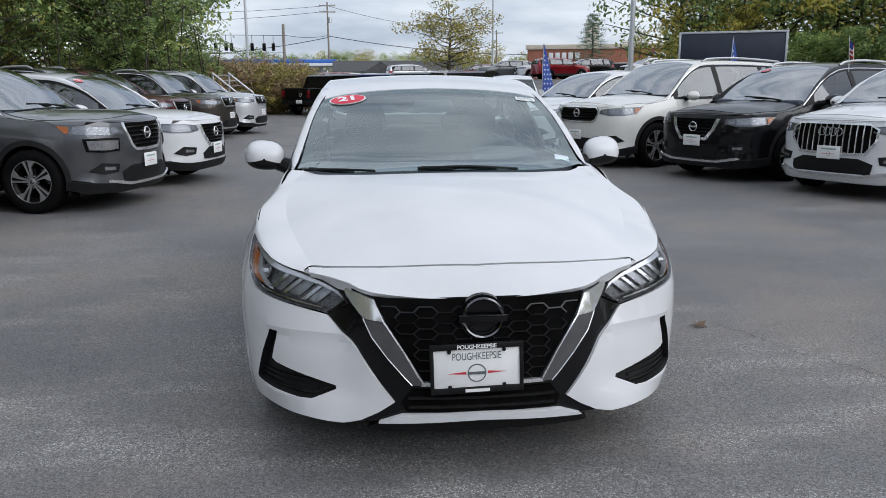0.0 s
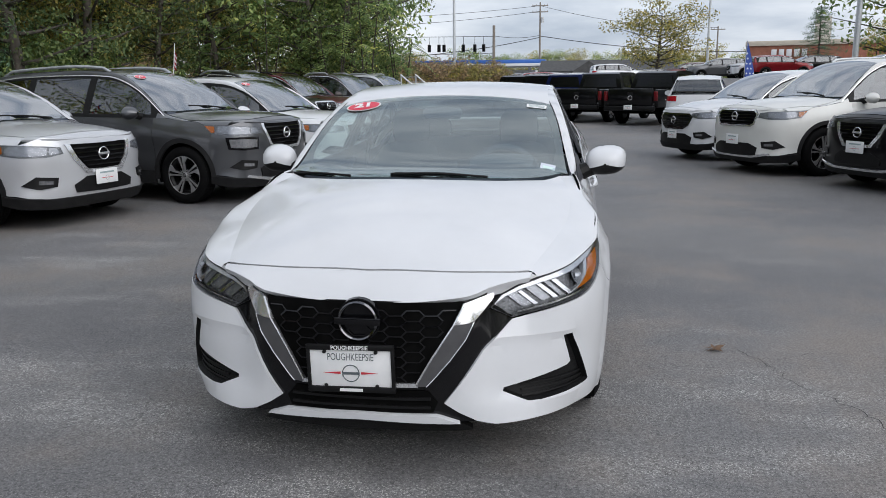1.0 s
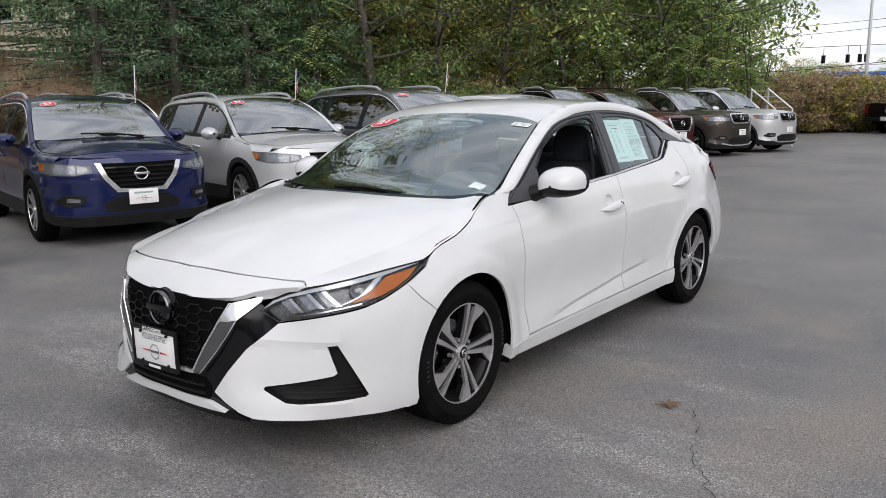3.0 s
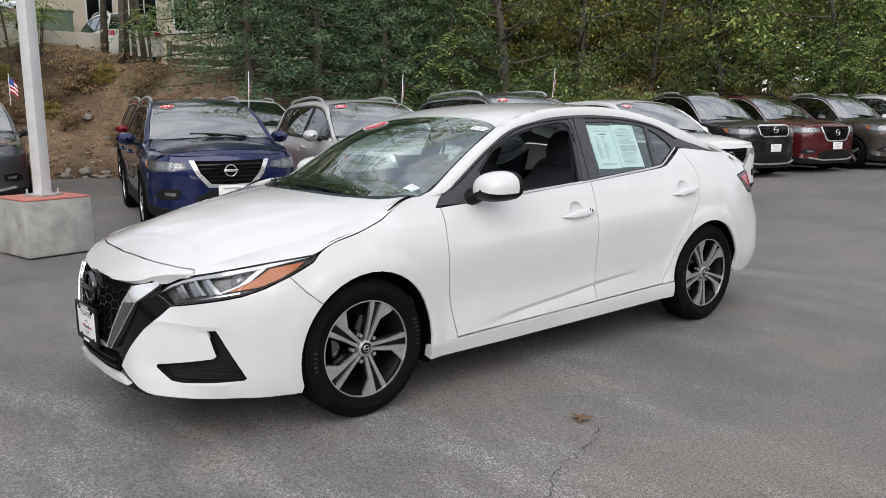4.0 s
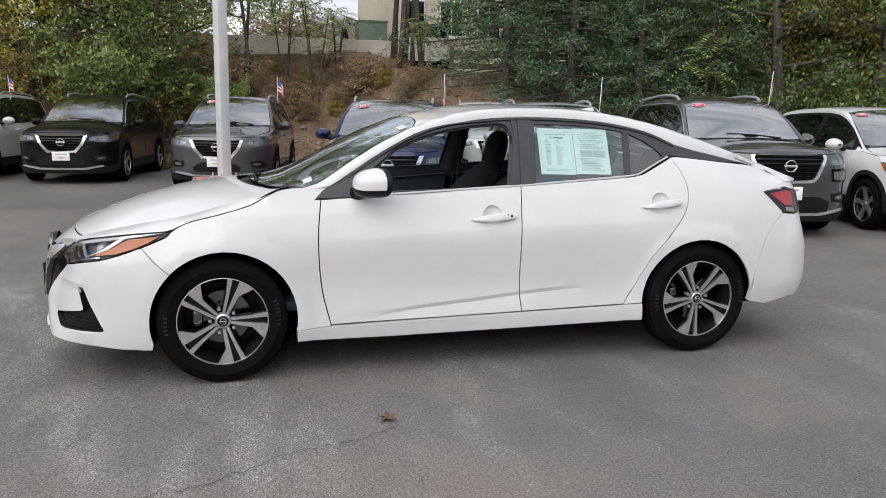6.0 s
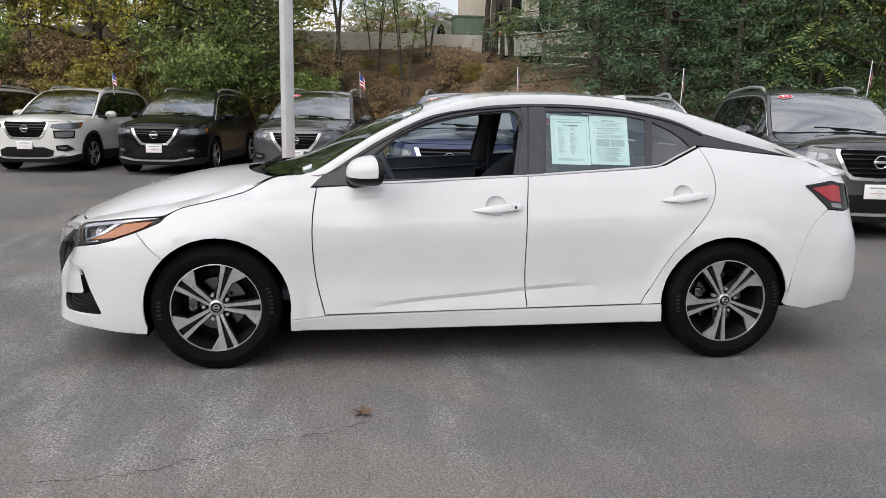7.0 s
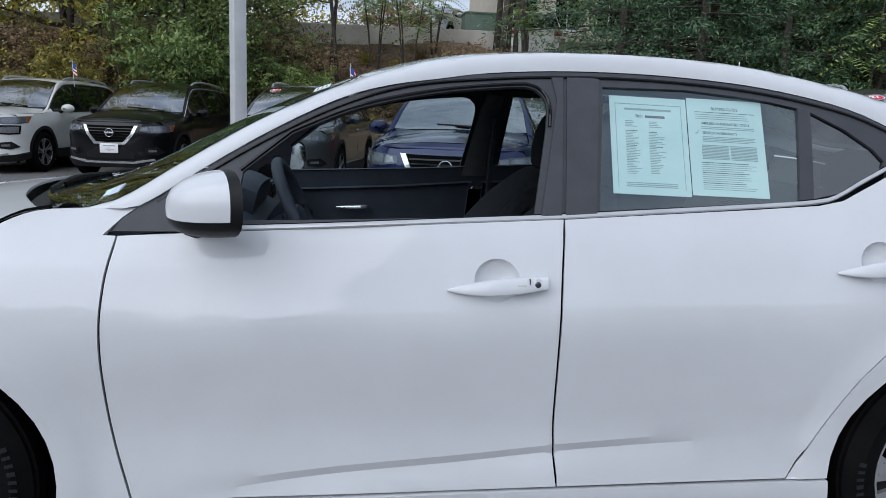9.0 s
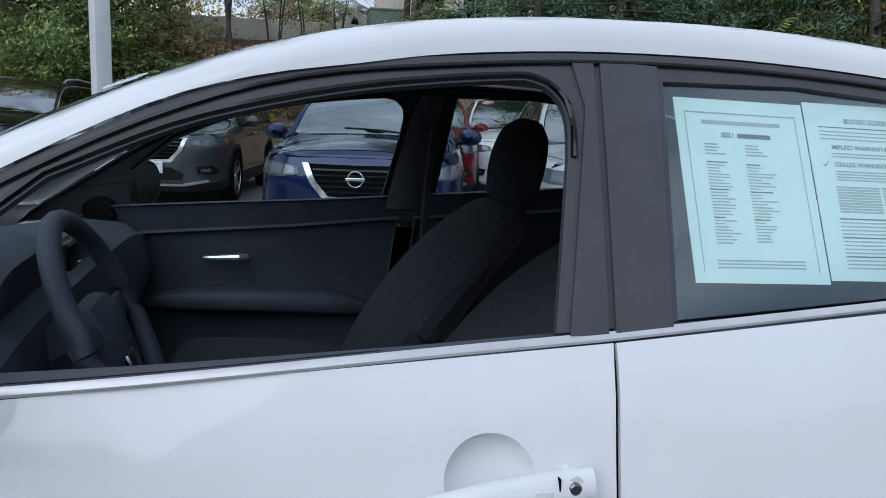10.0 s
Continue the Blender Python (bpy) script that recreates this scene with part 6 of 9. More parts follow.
    for cyy in (yw, yw2):
        ring = [(s, z) for s, z in arc(cyy, r, ra + 0.055, -8, 188, 20)] + [(s, z) for s, z in arc(cyy, r, ra - 0.005, 188, -8, 20)]
        both("arch_trim", sheet(Y(ring), W(0.006), 0.03, 0.1), cm, car)
        both("wheel_house", moved(upper(merge(lathe([(ra + 0.02, -0.2), (ra + 0.02, 0.06)], 24), lathe([(0, -0.2), (ra + 0.02, -0.2)], 24)), -0.1), Matrix.Translation((w - 0.12, cyy, r))), UNDER, car)
    # side glass
    surround = dlo + [(te - 0.02, bz + 0.1), (d2 + 0.1, bz + 0.03), (d1, bz + 0.005)]
    top_at = pchip([(y, z) for y, z in dlo])
    def pane(a, b, lean0=0.0, lean1=0.0):
        out = [(a, bz + 0.035 + 0.02 * (a - d0) / 2), (a + lean0, top_at(a + lean0) - 0.035)]
        out += [(y, top_at(y) - 0.035) for y in np.linspace(a + lean0, b - lean1, 6)[1:-1]] + [(b - lean1, top_at(b - lean1) - 0.035), (b, bz + 0.035 + 0.02 * (b - d0) / 2)]
        return out
    p1 = pane(cy + 0.22, d1 - 0.05, 0.03)
    p2 = pane(d1 + 0.06, d2 - 0.12)
    p3 = pane(d2 - 0.02, te - 0.12, 0.0, 0.16)
    panes = [p1, p2] + ([p3] if c.get("third", True) else [])
    both("window_surround", sheet(surround, G(), 0.012, st, panes), c.get("surround", TRIM), car)
    for p in panes:
        both("side_glass", sheet(p, G(-0.006), 0, 0.2), TINT, car, "dark tinted glass")
    if c.get("bright", True):
        ln = cr([(y, z) for y, z in dlo], 0.08)
        both("window_trim", band([sh.side(y, z - 0.012, 0.004) for y, z in ln], [sh.side(y, z + 0.004, 0.004) for y, z in ln], lambda p, q: (p[0] + 0.006, p[1], p[2]), 2), CHROME, car)
    # front end
    gr = [(x * c.get("gw", 1.0), hz - 0.06 - (0.905 - z) * c.get("gh", 1.0)) for x, z in GRILLES[c["style"]]]
    gz0, gz1 = min(z for x, z in gr), max(z for x, z in gr)
    lamp_poly = X([(0.52 * w, lz - 0.03), (0.54 * w, lz + 0.035), (0.70 * w, lz + 0.055)]) + Y([(yf + 0.36, lz + 0.07), lamp_tip, (yf + 0.5, lz - 0.03), (yf + 0.3, lz - 0.055)]) + X([(0.7 * w, lz - 0.06)])
    intake = [(0, 0.50), (0.36, 0.50), (0.52, 0.44), (0.50, 0.32), (0.3, 0.30), (0, 0.30)] if c["style"] != "v" else [(0, 0.52), (0.24, 0.52), (0.40, 0.44), (0.38, 0.36), (0, 0.35)]
    bump = X([(0, hz - 0.02), (0.5 * w, hz - 0.03)]) + X([(0.72 * w, hz - 0.02)]) + Y([(yf + 0.33, lz + 0.06), (yf + 0.5, lz - 0.03), (yw - ra + 0.06, r + ra * 0.62)]) + Y(af(150, 180 - ang * 0.4)) + Y([(yf + 0.35, 0.36)]) + X([(0.7 * w, 0.30), (0, 0.30)])
    both("front_bumper", sheet(inset(bump, 0.0), W(), 0.02, st), paint_mat, car)
    both("bumper_lower", sheet(X([(0, 0.315), (0.72 * w, 0.315)]) + Y([(yf + 0.36, 0.34), (yw - ra, 0.36), (yw - ra + 0.02, 0.26), (yf + 0.35, 0.22)]) + X([(0.6 * w, 0.2), (0, 0.2)]), W(0.014), 0.03, 0.09), cm, car)
    part("lower_intake", sheet(X(two(intake)), W(0.012), 0.02, 0.08), TRIM, car)
    if c.get("skid", True):
        part("skid_strip", sheet(X(two([(0, 0.30), (0.42 * w, 0.305), (0.74 * w, 0.36), (0.76 * w, 0.335), (0.44 * w, 0.275), (0, 0.27)])), W(0.026), 0.02, 0.08), c.get("skidmat", CHROME), car)
    both("headlamp", sheet(lamp_poly, W(0.003), 0.02, 0.08), LAMPDARK, car, "clear headlamp with dark bezel")
    both("lamp_reflector", sheet(X([(0.56 * w, lz - 0.022), (0.575 * w, lz + 0.026), (0.66 * w, lz + 0.040), (0.675 * w, lz - 0.035)]), W(0.006), 0.01, 0.05), LAMP, car)
    both("lamp_projector", sheet(X([(0.69 * w, lz - 0.040), (0.685 * w, lz + 0.040)]) + Y([(yf + 0.30, lz + 0.058), (yf + 0.42, lz + 0.062), (yf + 0.44, lz - 0.020), (yf + 0.28, lz - 0.040)]), W(0.006), 0.01, 0.05), LAMP, car)
    both("headlamp_lens", sheet(lamp_poly, W(0.012), 0.008, 0.08), LENS, car)
    if c.get("split"):
        both("main_lamp", sheet(X([(0.60 * w, lz - 0.11), (0.61 * w, lz - 0.20), (0.76 * w, lz - 0.21)]) + Y([(yf + 0.27, lz - 0.20), (yf + 0.29, lz - 0.10)]) + X([(0.76 * w, lz - 0.10)]), W(0.012), 0.02, 0.06), LAMP, car, "clear main headlamp below a slim daytime lamp")
        both("lamp_surround", sheet(X([(0.57 * w, lz - 0.08), (0.585 * w, lz - 0.225), (0.77 * w, lz - 0.235)]) + Y([(yf + 0.30, lz - 0.22), (yf + 0.33, lz - 0.08)]) + X([(0.77 * w, lz - 0.075)]), W(0.005), 0.02, 0.06), GLOSS, car)
    if not lite:
        both("lamp_amber", sheet(Y([(yf + 0.47, lz + 0.055), (lamp_tip[0] - 0.02, lamp_tip[1] - 0.01), (yf + 0.5, lz - 0.02), (yf + 0.46, lz - 0.01)]), W(0.008), 0.01, 0.05), AMBER, car)
        both("fog_pocket", sheet(X([(0.60 * w, 0.53), (0.80 * w, 0.55)]) + Y([(yf + 0.3, 0.46)]) + X([(0.78 * w, 0.42), (0.62 * w, 0.44)]), W(0.011), 0.02, 0.06), TRIM, car)
        both("fog_lamp", sheet(X([(0.66 * w, 0.50), (0.78 * w, 0.51), (0.78 * w, 0.47), (0.66 * w, 0.465)]), W(0.018), 0.01, 0.08), LAMP, car)
    g_ob = part("grille", sheet(X(two(gr)), W(0.004), 0.02, 0.09), UNDER if c["style"] != "wing" else TRIM, car, "black grille")
    bars = []
    if c.get("bars", "h") == "h":
        for k in range(1, 6):
            z = gz0 + (gz1 - gz0) * k / 6
            xs = [x for x in np.linspace(0, 0.6, 61) if inside(np.array([x + 1e-4]), np.array([z]), two(gr))[0]]
            m = max(xs) if xs else 0.2
            bars.append(sheet(X(two([(0, z + 0.008), (m - 0.01, z + 0.008), (m - 0.01, z - 0.008), (0, z - 0.008)])), W(0.014), 0.012, 0.15))
    else:
        for k in range(-6, 7):
            x = k * 0.078
            zs = [z for z in np.linspace(gz0, gz1, 40) if inside(np.array([x + 1e-4]), np.array([z]), two(gr))[0]]
            if zs:
                bars.append(sheet(X([(x - 0.007, zs[0]), (x + 0.007, zs[0]), (x + 0.007, zs[-1]), (x - 0.007, zs[-1])]), W(0.014), 0.012, 0.15))
    for one in bars:
        part("grille_bar", one, c.get("barmat", GLOSS), g_ob)
    if c["style"] in ("v", "new"):
        vv = [(0.40, 0.87), (0.456, 0.872), (0.384, 0.712), (0.256, 0.560), (0, 0.552), (0, 0.590), (0.225, 0.600), (0.335, 0.725)] if c["style"] == "v" else [(0.425, 0.91), (0.475, 0.91), (0.475, 0.86), (0.37, 0.645), (0.30, 0.585), (0, 0.575), (0, 0.605), (0.275, 0.618), (0.338, 0.665), (0.435, 0.865)]
        vv = [(x * c.get("gw", 1.0), hz - 0.06 - (0.905 - z) * c.get("gh", 1.0)) for x, z in vv]
        both("grille_frame", sheet(X(vv), W(0.016), 0.03, 0.06), CHROME, car, "bright chrome V frame")
    else:
        o, i = two(gr), inset(two(gr), 0.028)
        part("grille_frame", sheet(X(o), W(0.016), 0.03, 0.08, (X(i),)), c.get("framemat", CHROME), car, "metal grille frame")
    bz_ = (gz0 + gz1) / 2 + c.get("bup", 0.02)
    y_b = sh.wall(0, bz_, 0.02)[1]
    if not c.get("rings"):
        badge(car, pose(0, y_b, bz_), c.get("badge", 0.07), CHROME, CHROME)
    if c.get("plate", True):
        zp = c.get("zp", 0.47)
        plate(car, pose(0, sh.wall(0, zp, 0.03)[1], zp))
    if c.get("rings"):
        for k in (-1.5, -0.5, 0.5, 1.5):
            part("badge_ring", lathe([(0.042, 0.0), (0.044, -0.01), (0.052, -0.01), (0.053, 0.0)], 20, "y"), CHROME, car, place=pose(k * 0.072, y_b - 0.012, bz_ + 0.06))
    # rear end
    zr = bz + 0.02
    gate = [(sh.at_y(yr - 0.26), low), (sh.at_y(yr - 0.26), zr), (sh.at_xr(0.5 * w), zr + 0.02), (sh.end, zr + 0.02), (sh.end, 0.35), (sh.at_xr(0.5 * w), 0.35)]
    both("rear_body", sheet(gate, W(), 0.02, 0.15), paint_mat, car)
    both("tail_lamp", sheet([(sh.at_y(yr - 0.42), zr - 0.03), (sh.at_xr(0.62 * w), zr - 0.02), (sh.at_xr(0.62 * w), zr - 0.17), (sh.at_y(yr - 0.3), zr - 0.15)], W(0.008), 0.02, 0.1), REDLENS, car, "red tail lamp")
    tg = band([sh.top(x, te + 0.03) for x in np.linspace(-wt_, wt_, 9)], [(x * 1.25, yr - 0.13, zr) for x in np.linspace(-wt_, wt_, 9)], lambda p, q: ((p[0] + q[0]) / 2, (p[1] + q[1]) / 2 + 0.1, (p[2] + q[2]) / 2 + 0.05), 5)
    part("rear_window", tg, TINT, car, "dark tinted rear window")
    both("rear_pillar", band([sh.side(te + 0.0, zt - 0.13), sh.side(te - 0.02, bz + 0.1), sh.side(te, bz)], [(wt_ * 1.0, te + 0.05, zt - 0.02), (wt_ * 1.12, (te + yr) / 2, (zt + zr) / 2), (wt_ * 1.25, yr - 0.13, zr)], lambda p, q: (p[0], q[1], (p[2] + q[2]) / 2), 3), paint_mat, car)
    part("underbody", box((0, 0, 0.36), (2 * w - 0.5, c["L"] - 0.6, 0.2), 0.03), UNDER, car)
    part("cabin", merge(box((0, (cy + te) / 2 + 0.1, 0.62), (2 * w - 0.35, te - cy - 0.1, 0.3), 0.05), box((0, cy + 0.22, bz - 0.02), (2 * w - 0.4, 0.42, 0.16), 0.05)), CABIN, car, "black cabin trim")
    if not lite:
        for yy in (cy + 1.15, cy + 2.05):
            for xx in (-0.38, 0.38):
                part("seat", merge(box((xx, yy, bz - 0.05), (0.46, 0.14, 0.62), 0.05, 0.15), box((xx, yy + 0.03, bz + 0.38), (0.25, 0.1, 0.18), 0.04)), CLOTH, car)
        wp = tube([sh.top(x, y, 0.015) for x, y in ((0.45, cy + 0.02), (0.1, cy + 0.06), (-0.25, cy + 0.09))], 0.009, 6)
        part("wiper", wp, TRIM, car)
    # mirrors
    mz = bz + 0.06
    v, f = [], []
    for i in range(9):
        t = i / 8
        a = max(math.sin(t * math.pi / 2), 0.05)
        for j in range(14):
            b = 2 * math.pi * j / 14
            v.append((w + 0.06 + 0.12 * a ** 0.6 * math.cos(b), cy + 0.28 + 0.15 * t, mz + 0.085 * a ** 0.6 * math.sin(b)))
    f = [[i * 14 + j, i * 14 + (j + 1) % 14, (i + 1) * 14 + (j + 1) % 14, (i + 1) * 14 + j] for i in range(8) for j in range(14)] + [[8 * 14 + j for j in range(14)]]
    foot = tube([(w - 0.12, cy + 0.36, bz + 0.0), (w + 0.02, cy + 0.38, mz - 0.03)], [0.05, 0.03], 8)
    for sg, (a, b) in ((1, ((v, f), foot)), (-1, (flip((v, f)), flip(foot)))):
        mo = part("door_mirror", a, c.get("mirror", paint_mat), car)
        part("mirror_foot", b, TRIM, mo)
    if c.get("rails", True):
        rx = wt_ + 0.0
        pts = [(rx, ry + 0.22), (rx + 0.005, ry + 0.32), (rx + 0.01, 0.3 * te), (rx, te - 0.35), (rx - 0.01, te - 0.2)]
        hgt = [0.0, 0.04, 0.055, 0.045, 0.0]
        both("roof_bar", tube(cr([(x, y, sh.top(x, y)[2] + h) for (x, y), h in zip(pts, hgt)], 0.12), 0.02, 8), c.get("railmat", GALV), car, "roof rail")
    for yy in (yw, yw2):
        for sd in (1, -1):
            wheel(car, yy, sd, r, r * 0.66, 0.225, w - 0.005, c.get("wheel", "silver"), c.get("spokes", 5), 0.3 * (yy + 2))
    return car, sh


SUV = dict(L=4.65, W=1.84, H=1.68, hz=0.99, cz=1.13, bz=1.06, cowl=1.22, rake=0.82, tail=0.30, fo=0.93, wb=2.70, r=0.355, style="v")


def spec(**kw):
    d = dict(SUV)
    d.update(kw)
    return d


def parked(c, front, heading, paint_mat, label, group="", z=0.0, **kw):
    """A car whose nose stands at front (x, y), facing heading (degrees from +x)."""
    a = radians(heading)
    x, y = front[0] - math.cos(a) * c["L"] / 2, front[1] - math.sin(a) * c["L"] / 2
    return parked_car(c, pose(x, y, z, 0, 0, heading + 90), paint_mat, label, group, **kw)


ROGUE = spec(style="v", zp=0.52, lz=0.84)
ROGUE_NEW = spec(style="new", L=4.65, W=1.84, H=1.69, hz=1.04, zp=0.54, lz=0.90, wheel="twin", gw=0.95, split=True)
SPORT = spec(L=4.38, W=1.84, H=1.60, hz=0.96, cz=1.08, bz=1.02, cowl=1.15, wb=2.65, fo=0.9, r=0.345, zp=0.50, lz=0.80, skid=False, spokes=10)
KICKS = spec(L=4.30, W=1.76, H=1.59, hz=0.95, cz=1.06, bz=1.0, cowl=1.12, wb=2.62, fo=0.84, r=0.33, zp=0.50, lz=0.80, rails=False, skid=False, bright=False)
ASCENT = spec(L=5.0, W=1.93, H=1.81, hz=1.06, cz=1.2, bz=1.12, cowl=1.25, wb=2.89, r=0.375, style="hex", zp=0.55, lz=0.93, wheel="twin", fo=0.95)
MURANO = spec(L=4.89, W=1.92, H=1.70, hz=0.99, cz=1.12, bz=1.08, cowl=1.3, rake=0.9, wb=2.83, r=0.37, zp=0.58, lz=0.85, gw=0.95, wheel="twin", fo=0.98)
QFIVE = spec(rings=True, L=4.68, W=1.89, H=1.66, hz=0.99, style="oct", bars="v", barmat=CHROME, zp=0.56, lz=0.84, wb=2.82, r=0.37, wheel="twin", clad=WHITE)
CROSS = spec(L=4.55, W=1.84, H=1.66, hz=0.97, style="wing", framemat=DARKCHROME, zp=0.48, lz=0.84, rails=False, gh=0.9, skid=False)
TRUCKF = spec(L=5.2, W=1.88, H=1.80, hz=1.09, cz=1.2, bz=1.14, cowl=1.28, rake=0.7, tail=2.0, wb=3.2, fo=0.9, r=0.385, style="truck", third=False, zp=0.62, lz=0.96, name="pickup_truck", category="pickup truck", door=1.05)
WAGON = spec(L=4.95, W=1.95, H=1.78, hz=1.08, cz=1.2, bz=1.12, r=0.38, zp=0.6, lz=0.95, wb=2.9, style="new", railmat=TRIM)
# ---- plants ----
def leaf_material(name, stops, rough=0.48):
    m, nt, b = nodes_of(name)
    isl = nt.nodes.new("ShaderNodeNewGeometry").outputs["Random Per Island"]
    obj = nt.nodes.new("ShaderNodeObjectInfo").outputs["Random"]
    mix = node(nt, "ShaderNodeMath", operation="MULTIPLY_ADD")
    mix.inputs[1].default_value = 0.72
    nt.links.new(isl, mix.inputs[0])
    sc = node(nt, "ShaderNodeMath", operation="MULTIPLY")
    sc.inputs[1].default_value = 0.28
    nt.links.new(obj, sc.inputs[0])
    nt.links.new(sc.outputs[0], mix.inputs[2])
    col = ramp(nt, mix.outputs[0], stops)
    nt.links.new(col, b.inputs["Base Color"])
    b.inputs["Roughness"].default_value = rough
    b.inputs["Specular IOR Level"].default_value = 0.3
    tr = nt.nodes.new("ShaderNodeBsdfTranslucent")
    nt.links.new(col, tr.inputs["Color"])
    mx_ = nt.nodes.new("ShaderNodeMixShader")
    mx_.inputs[0].default_value = 0.34
    nt.links.new(b.outputs[0], mx_.inputs[1])
    nt.links.new(tr.outputs[0], mx_.inputs[2])
    nt.links.new(mx_.outputs[0], nt.nodes["Material Output"].inputs[0])
    return m


GREENS = leaf_material("green_leaves", [(0.0, (0.066, 0.115, 0.044)), (0.45, (0.166, 0.254, 0.081)), (0.8, (0.380, 0.462, 0.158)), (1.0, (0.800, 0.738, 0.185))])
OLIVES = leaf_material("turning_leaves", [(0.0, (0.102, 0.112, 0.044)), (0.4, (0.244, 0.240, 0.076)), (0.75, (0.52, 0.42, 0.108)), (1.0, (0.624, 0.527, 0.132))])
DARKS = leaf_material("dark_needles", [(0.0, (0.050, 0.104, 0.060)), (0.6, (0.128, 0.218, 0.118)), (1.0, (0.27, 0.375, 0.19))])
# green leaf tones at about half strength, shade put into the colour
VINES = leaf_material("shaded_vine_leaves", [(0.0, (0.034, 0.062, 0.026)), (0.5, (0.088, 0.138, 0.048)), (0.85, (0.20, 0.235, 0.080)), (1.0, (0.40, 0.33, 0.10))])
BROWNS = leaf_material("dry_leaves", [(0.0, (0.144, 0.112, 0.072)), (0.5, (0.338, 0.246, 0.144)), (1.0, (0.592, 0.406, 0.220))])
YELLOWS = leaf_material("yellow_leaves", [(0.0, (0.146, 0.158, 0.040)), (0.5, (0.414, 0.346, 0.073)), (1.0, (0.576, 0.547, 0.097))])
BRIGHTS = leaf_material("light_green_leaves", [(0.0, (0.127, 0.207, 0.057)), (0.6, (0.304, 0.406, 0.118)), (1.0, (0.575, 0.642, 0.186))])


def leaf_cloud(centres, radii, per, size, rng, narrow=0.5, droop=0.4):
    """Small pointed leaves over the shells of soft clumps, their faces turned out and up, thin beneath."""
    c = np.repeat(np.array(centres), per, axis=0)
    r = np.repeat(np.array(radii), per, axis=0)
    n = len(c)
    d = rng.normal(size=(n, 3))
    d /= np.linalg.norm(d, axis=1)[:, None]
    keep = (d[:, 2] > -0.35) | (rng.random(n) < 0.35)
    c, r, d = c[keep], r[keep], d[keep]
    n = len(c)
    c = c + d * (r * (0.35 + 0.75 * rng.random(n) ** 0.6))[:, None] * np.array([1, 1, 0.7])
    face = d * 0.8 + rng.normal(size=(n, 3)) * 0.42 + np.array([0, 0, 0.65])
    face /= np.linalg.norm(face, axis=1)[:, None]
    a = np.cross(face, rng.normal(size=(n, 3))) + np.array([0, 0, -droop])
    a /= np.linalg.norm(a, axis=1)[:, None]
    b = np.cross(a, face)
    b /= np.linalg.norm(b, axis=1)[:, None] + 1e-9
    s = (size * (0.6 + 0.8 * rng.random(n)))[:, None]
    v = np.stack([c - a * s * 0.5, c + b * s * narrow * 0.5, c + a * s * 0.6, c - b * s * narrow * 0.5], 1).reshape(-1, 3)
    return v, np.arange(4 * n).reshape(-1, 4)


def quads(name, v, f, mat):
    me = bpy.data.meshes.new(name)
    me.vertices.add(len(v))
    me.vertices.foreach_set("co", np.asarray(v, np.float32).ravel())
    me.loops.add(f.size)
    me.loops.foreach_set("vertex_index", f.ravel().astype(np.int32))
    me.polygons.add(len(f))
    me.polygons.foreach_set("loop_start", np.arange(0, f.size, f.shape[1], dtype=np.int32))
    me.update(calc_edges=True)
    me.validate()
    me.materials.append(mat)
    return me


def tree_meshes(seed, h, spread, base, trunk_r, limbs, per, size, mat, stems=1, lean=0.3, bare=0.0, narrow=0.5, clump=0.75):
    """Trunk and crown of one broad-leaved tree."""
    rng = np.random.default_rng(seed)
    wood, centres, radii = [], [], []
    for k in range(stems):
        a0 = rng.random() * 6.28
        foot = np.array([math.cos(a0), math.sin(a0), 0]) * 0.25 * (stems > 1)
        way = np.array([rng.normal() * lean, rng.normal() * lean, 0])
        hh = h * (0.85 + 0.3 * rng.random())
        pts = [foot + np.array([way[0] * t * t + 0.15 * math.sin(3 * t + a0), way[1] * t * t + 0.15 * math.cos(2.5 * t + a0), hh * 0.92 * t]) for t in np.linspace(0, 1, 9)]
        wood.append(tube(pts, [trunk_r * (1 - 0.85 * t) * (1.35 if t == 0 else 1) for t in np.linspace(0, 1, 9)], 8))
        for j in range(limbs):
            t = base + (1 - base) * (j + rng.random()) / limbs
            i = min(int(t * 8), 7)
            p0 = pts[i] + (pts[i + 1] - pts[i]) * (t * 8 - i)
            az = j * 2.4 + rng.random()
            ln = spread * (1.05 - 0.6 * abs(t - 0.55)) * (0.6 + 0.6 * rng.random())
            up = 0.25 + 0.5 * rng.random()
            q = [p0 + np.array([math.cos(az + 0.3 * u), math.sin(az + 0.3 * u), up * u * (1.2 - 0.6 * u)]) * ln * u for u in np.linspace(0, 1, 5)]
            wood.append(tube(q[::4 if trunk_r < 0.04 else 1], [trunk_r * 0.34 * (1 - t * 0.5) * (1 - 0.8 * u) + 0.006 for u in np.linspace(0, 1, 2 if trunk_r < 0.04 else 5)], 3 if trunk_r < 0.04 else 5))
            if rng.random() < bare:
                continue
            for u in (0.45, 0.72, 1.0):
                centres.append(q[round(u * 4)] + rng.normal(size=3) * 0.15 * spread * 0.5)
                radii.append(clump * spread * (0.22 + 0.16 * rng.random()))
        centres.append(pts[-1]); radii.append(clump * spread * 0.35)
    v, f = leaf_cloud(centres, radii, per, size, rng, narrow)
    tm = bpy.data.meshes.new("trunk")
    data = merge(*wood)
    tm.from_pydata(data[0], [], data[1])
    tm.materials.append(BARK)
    tm.shade_smooth()
    return tm, quads("crown", v, f, mat)


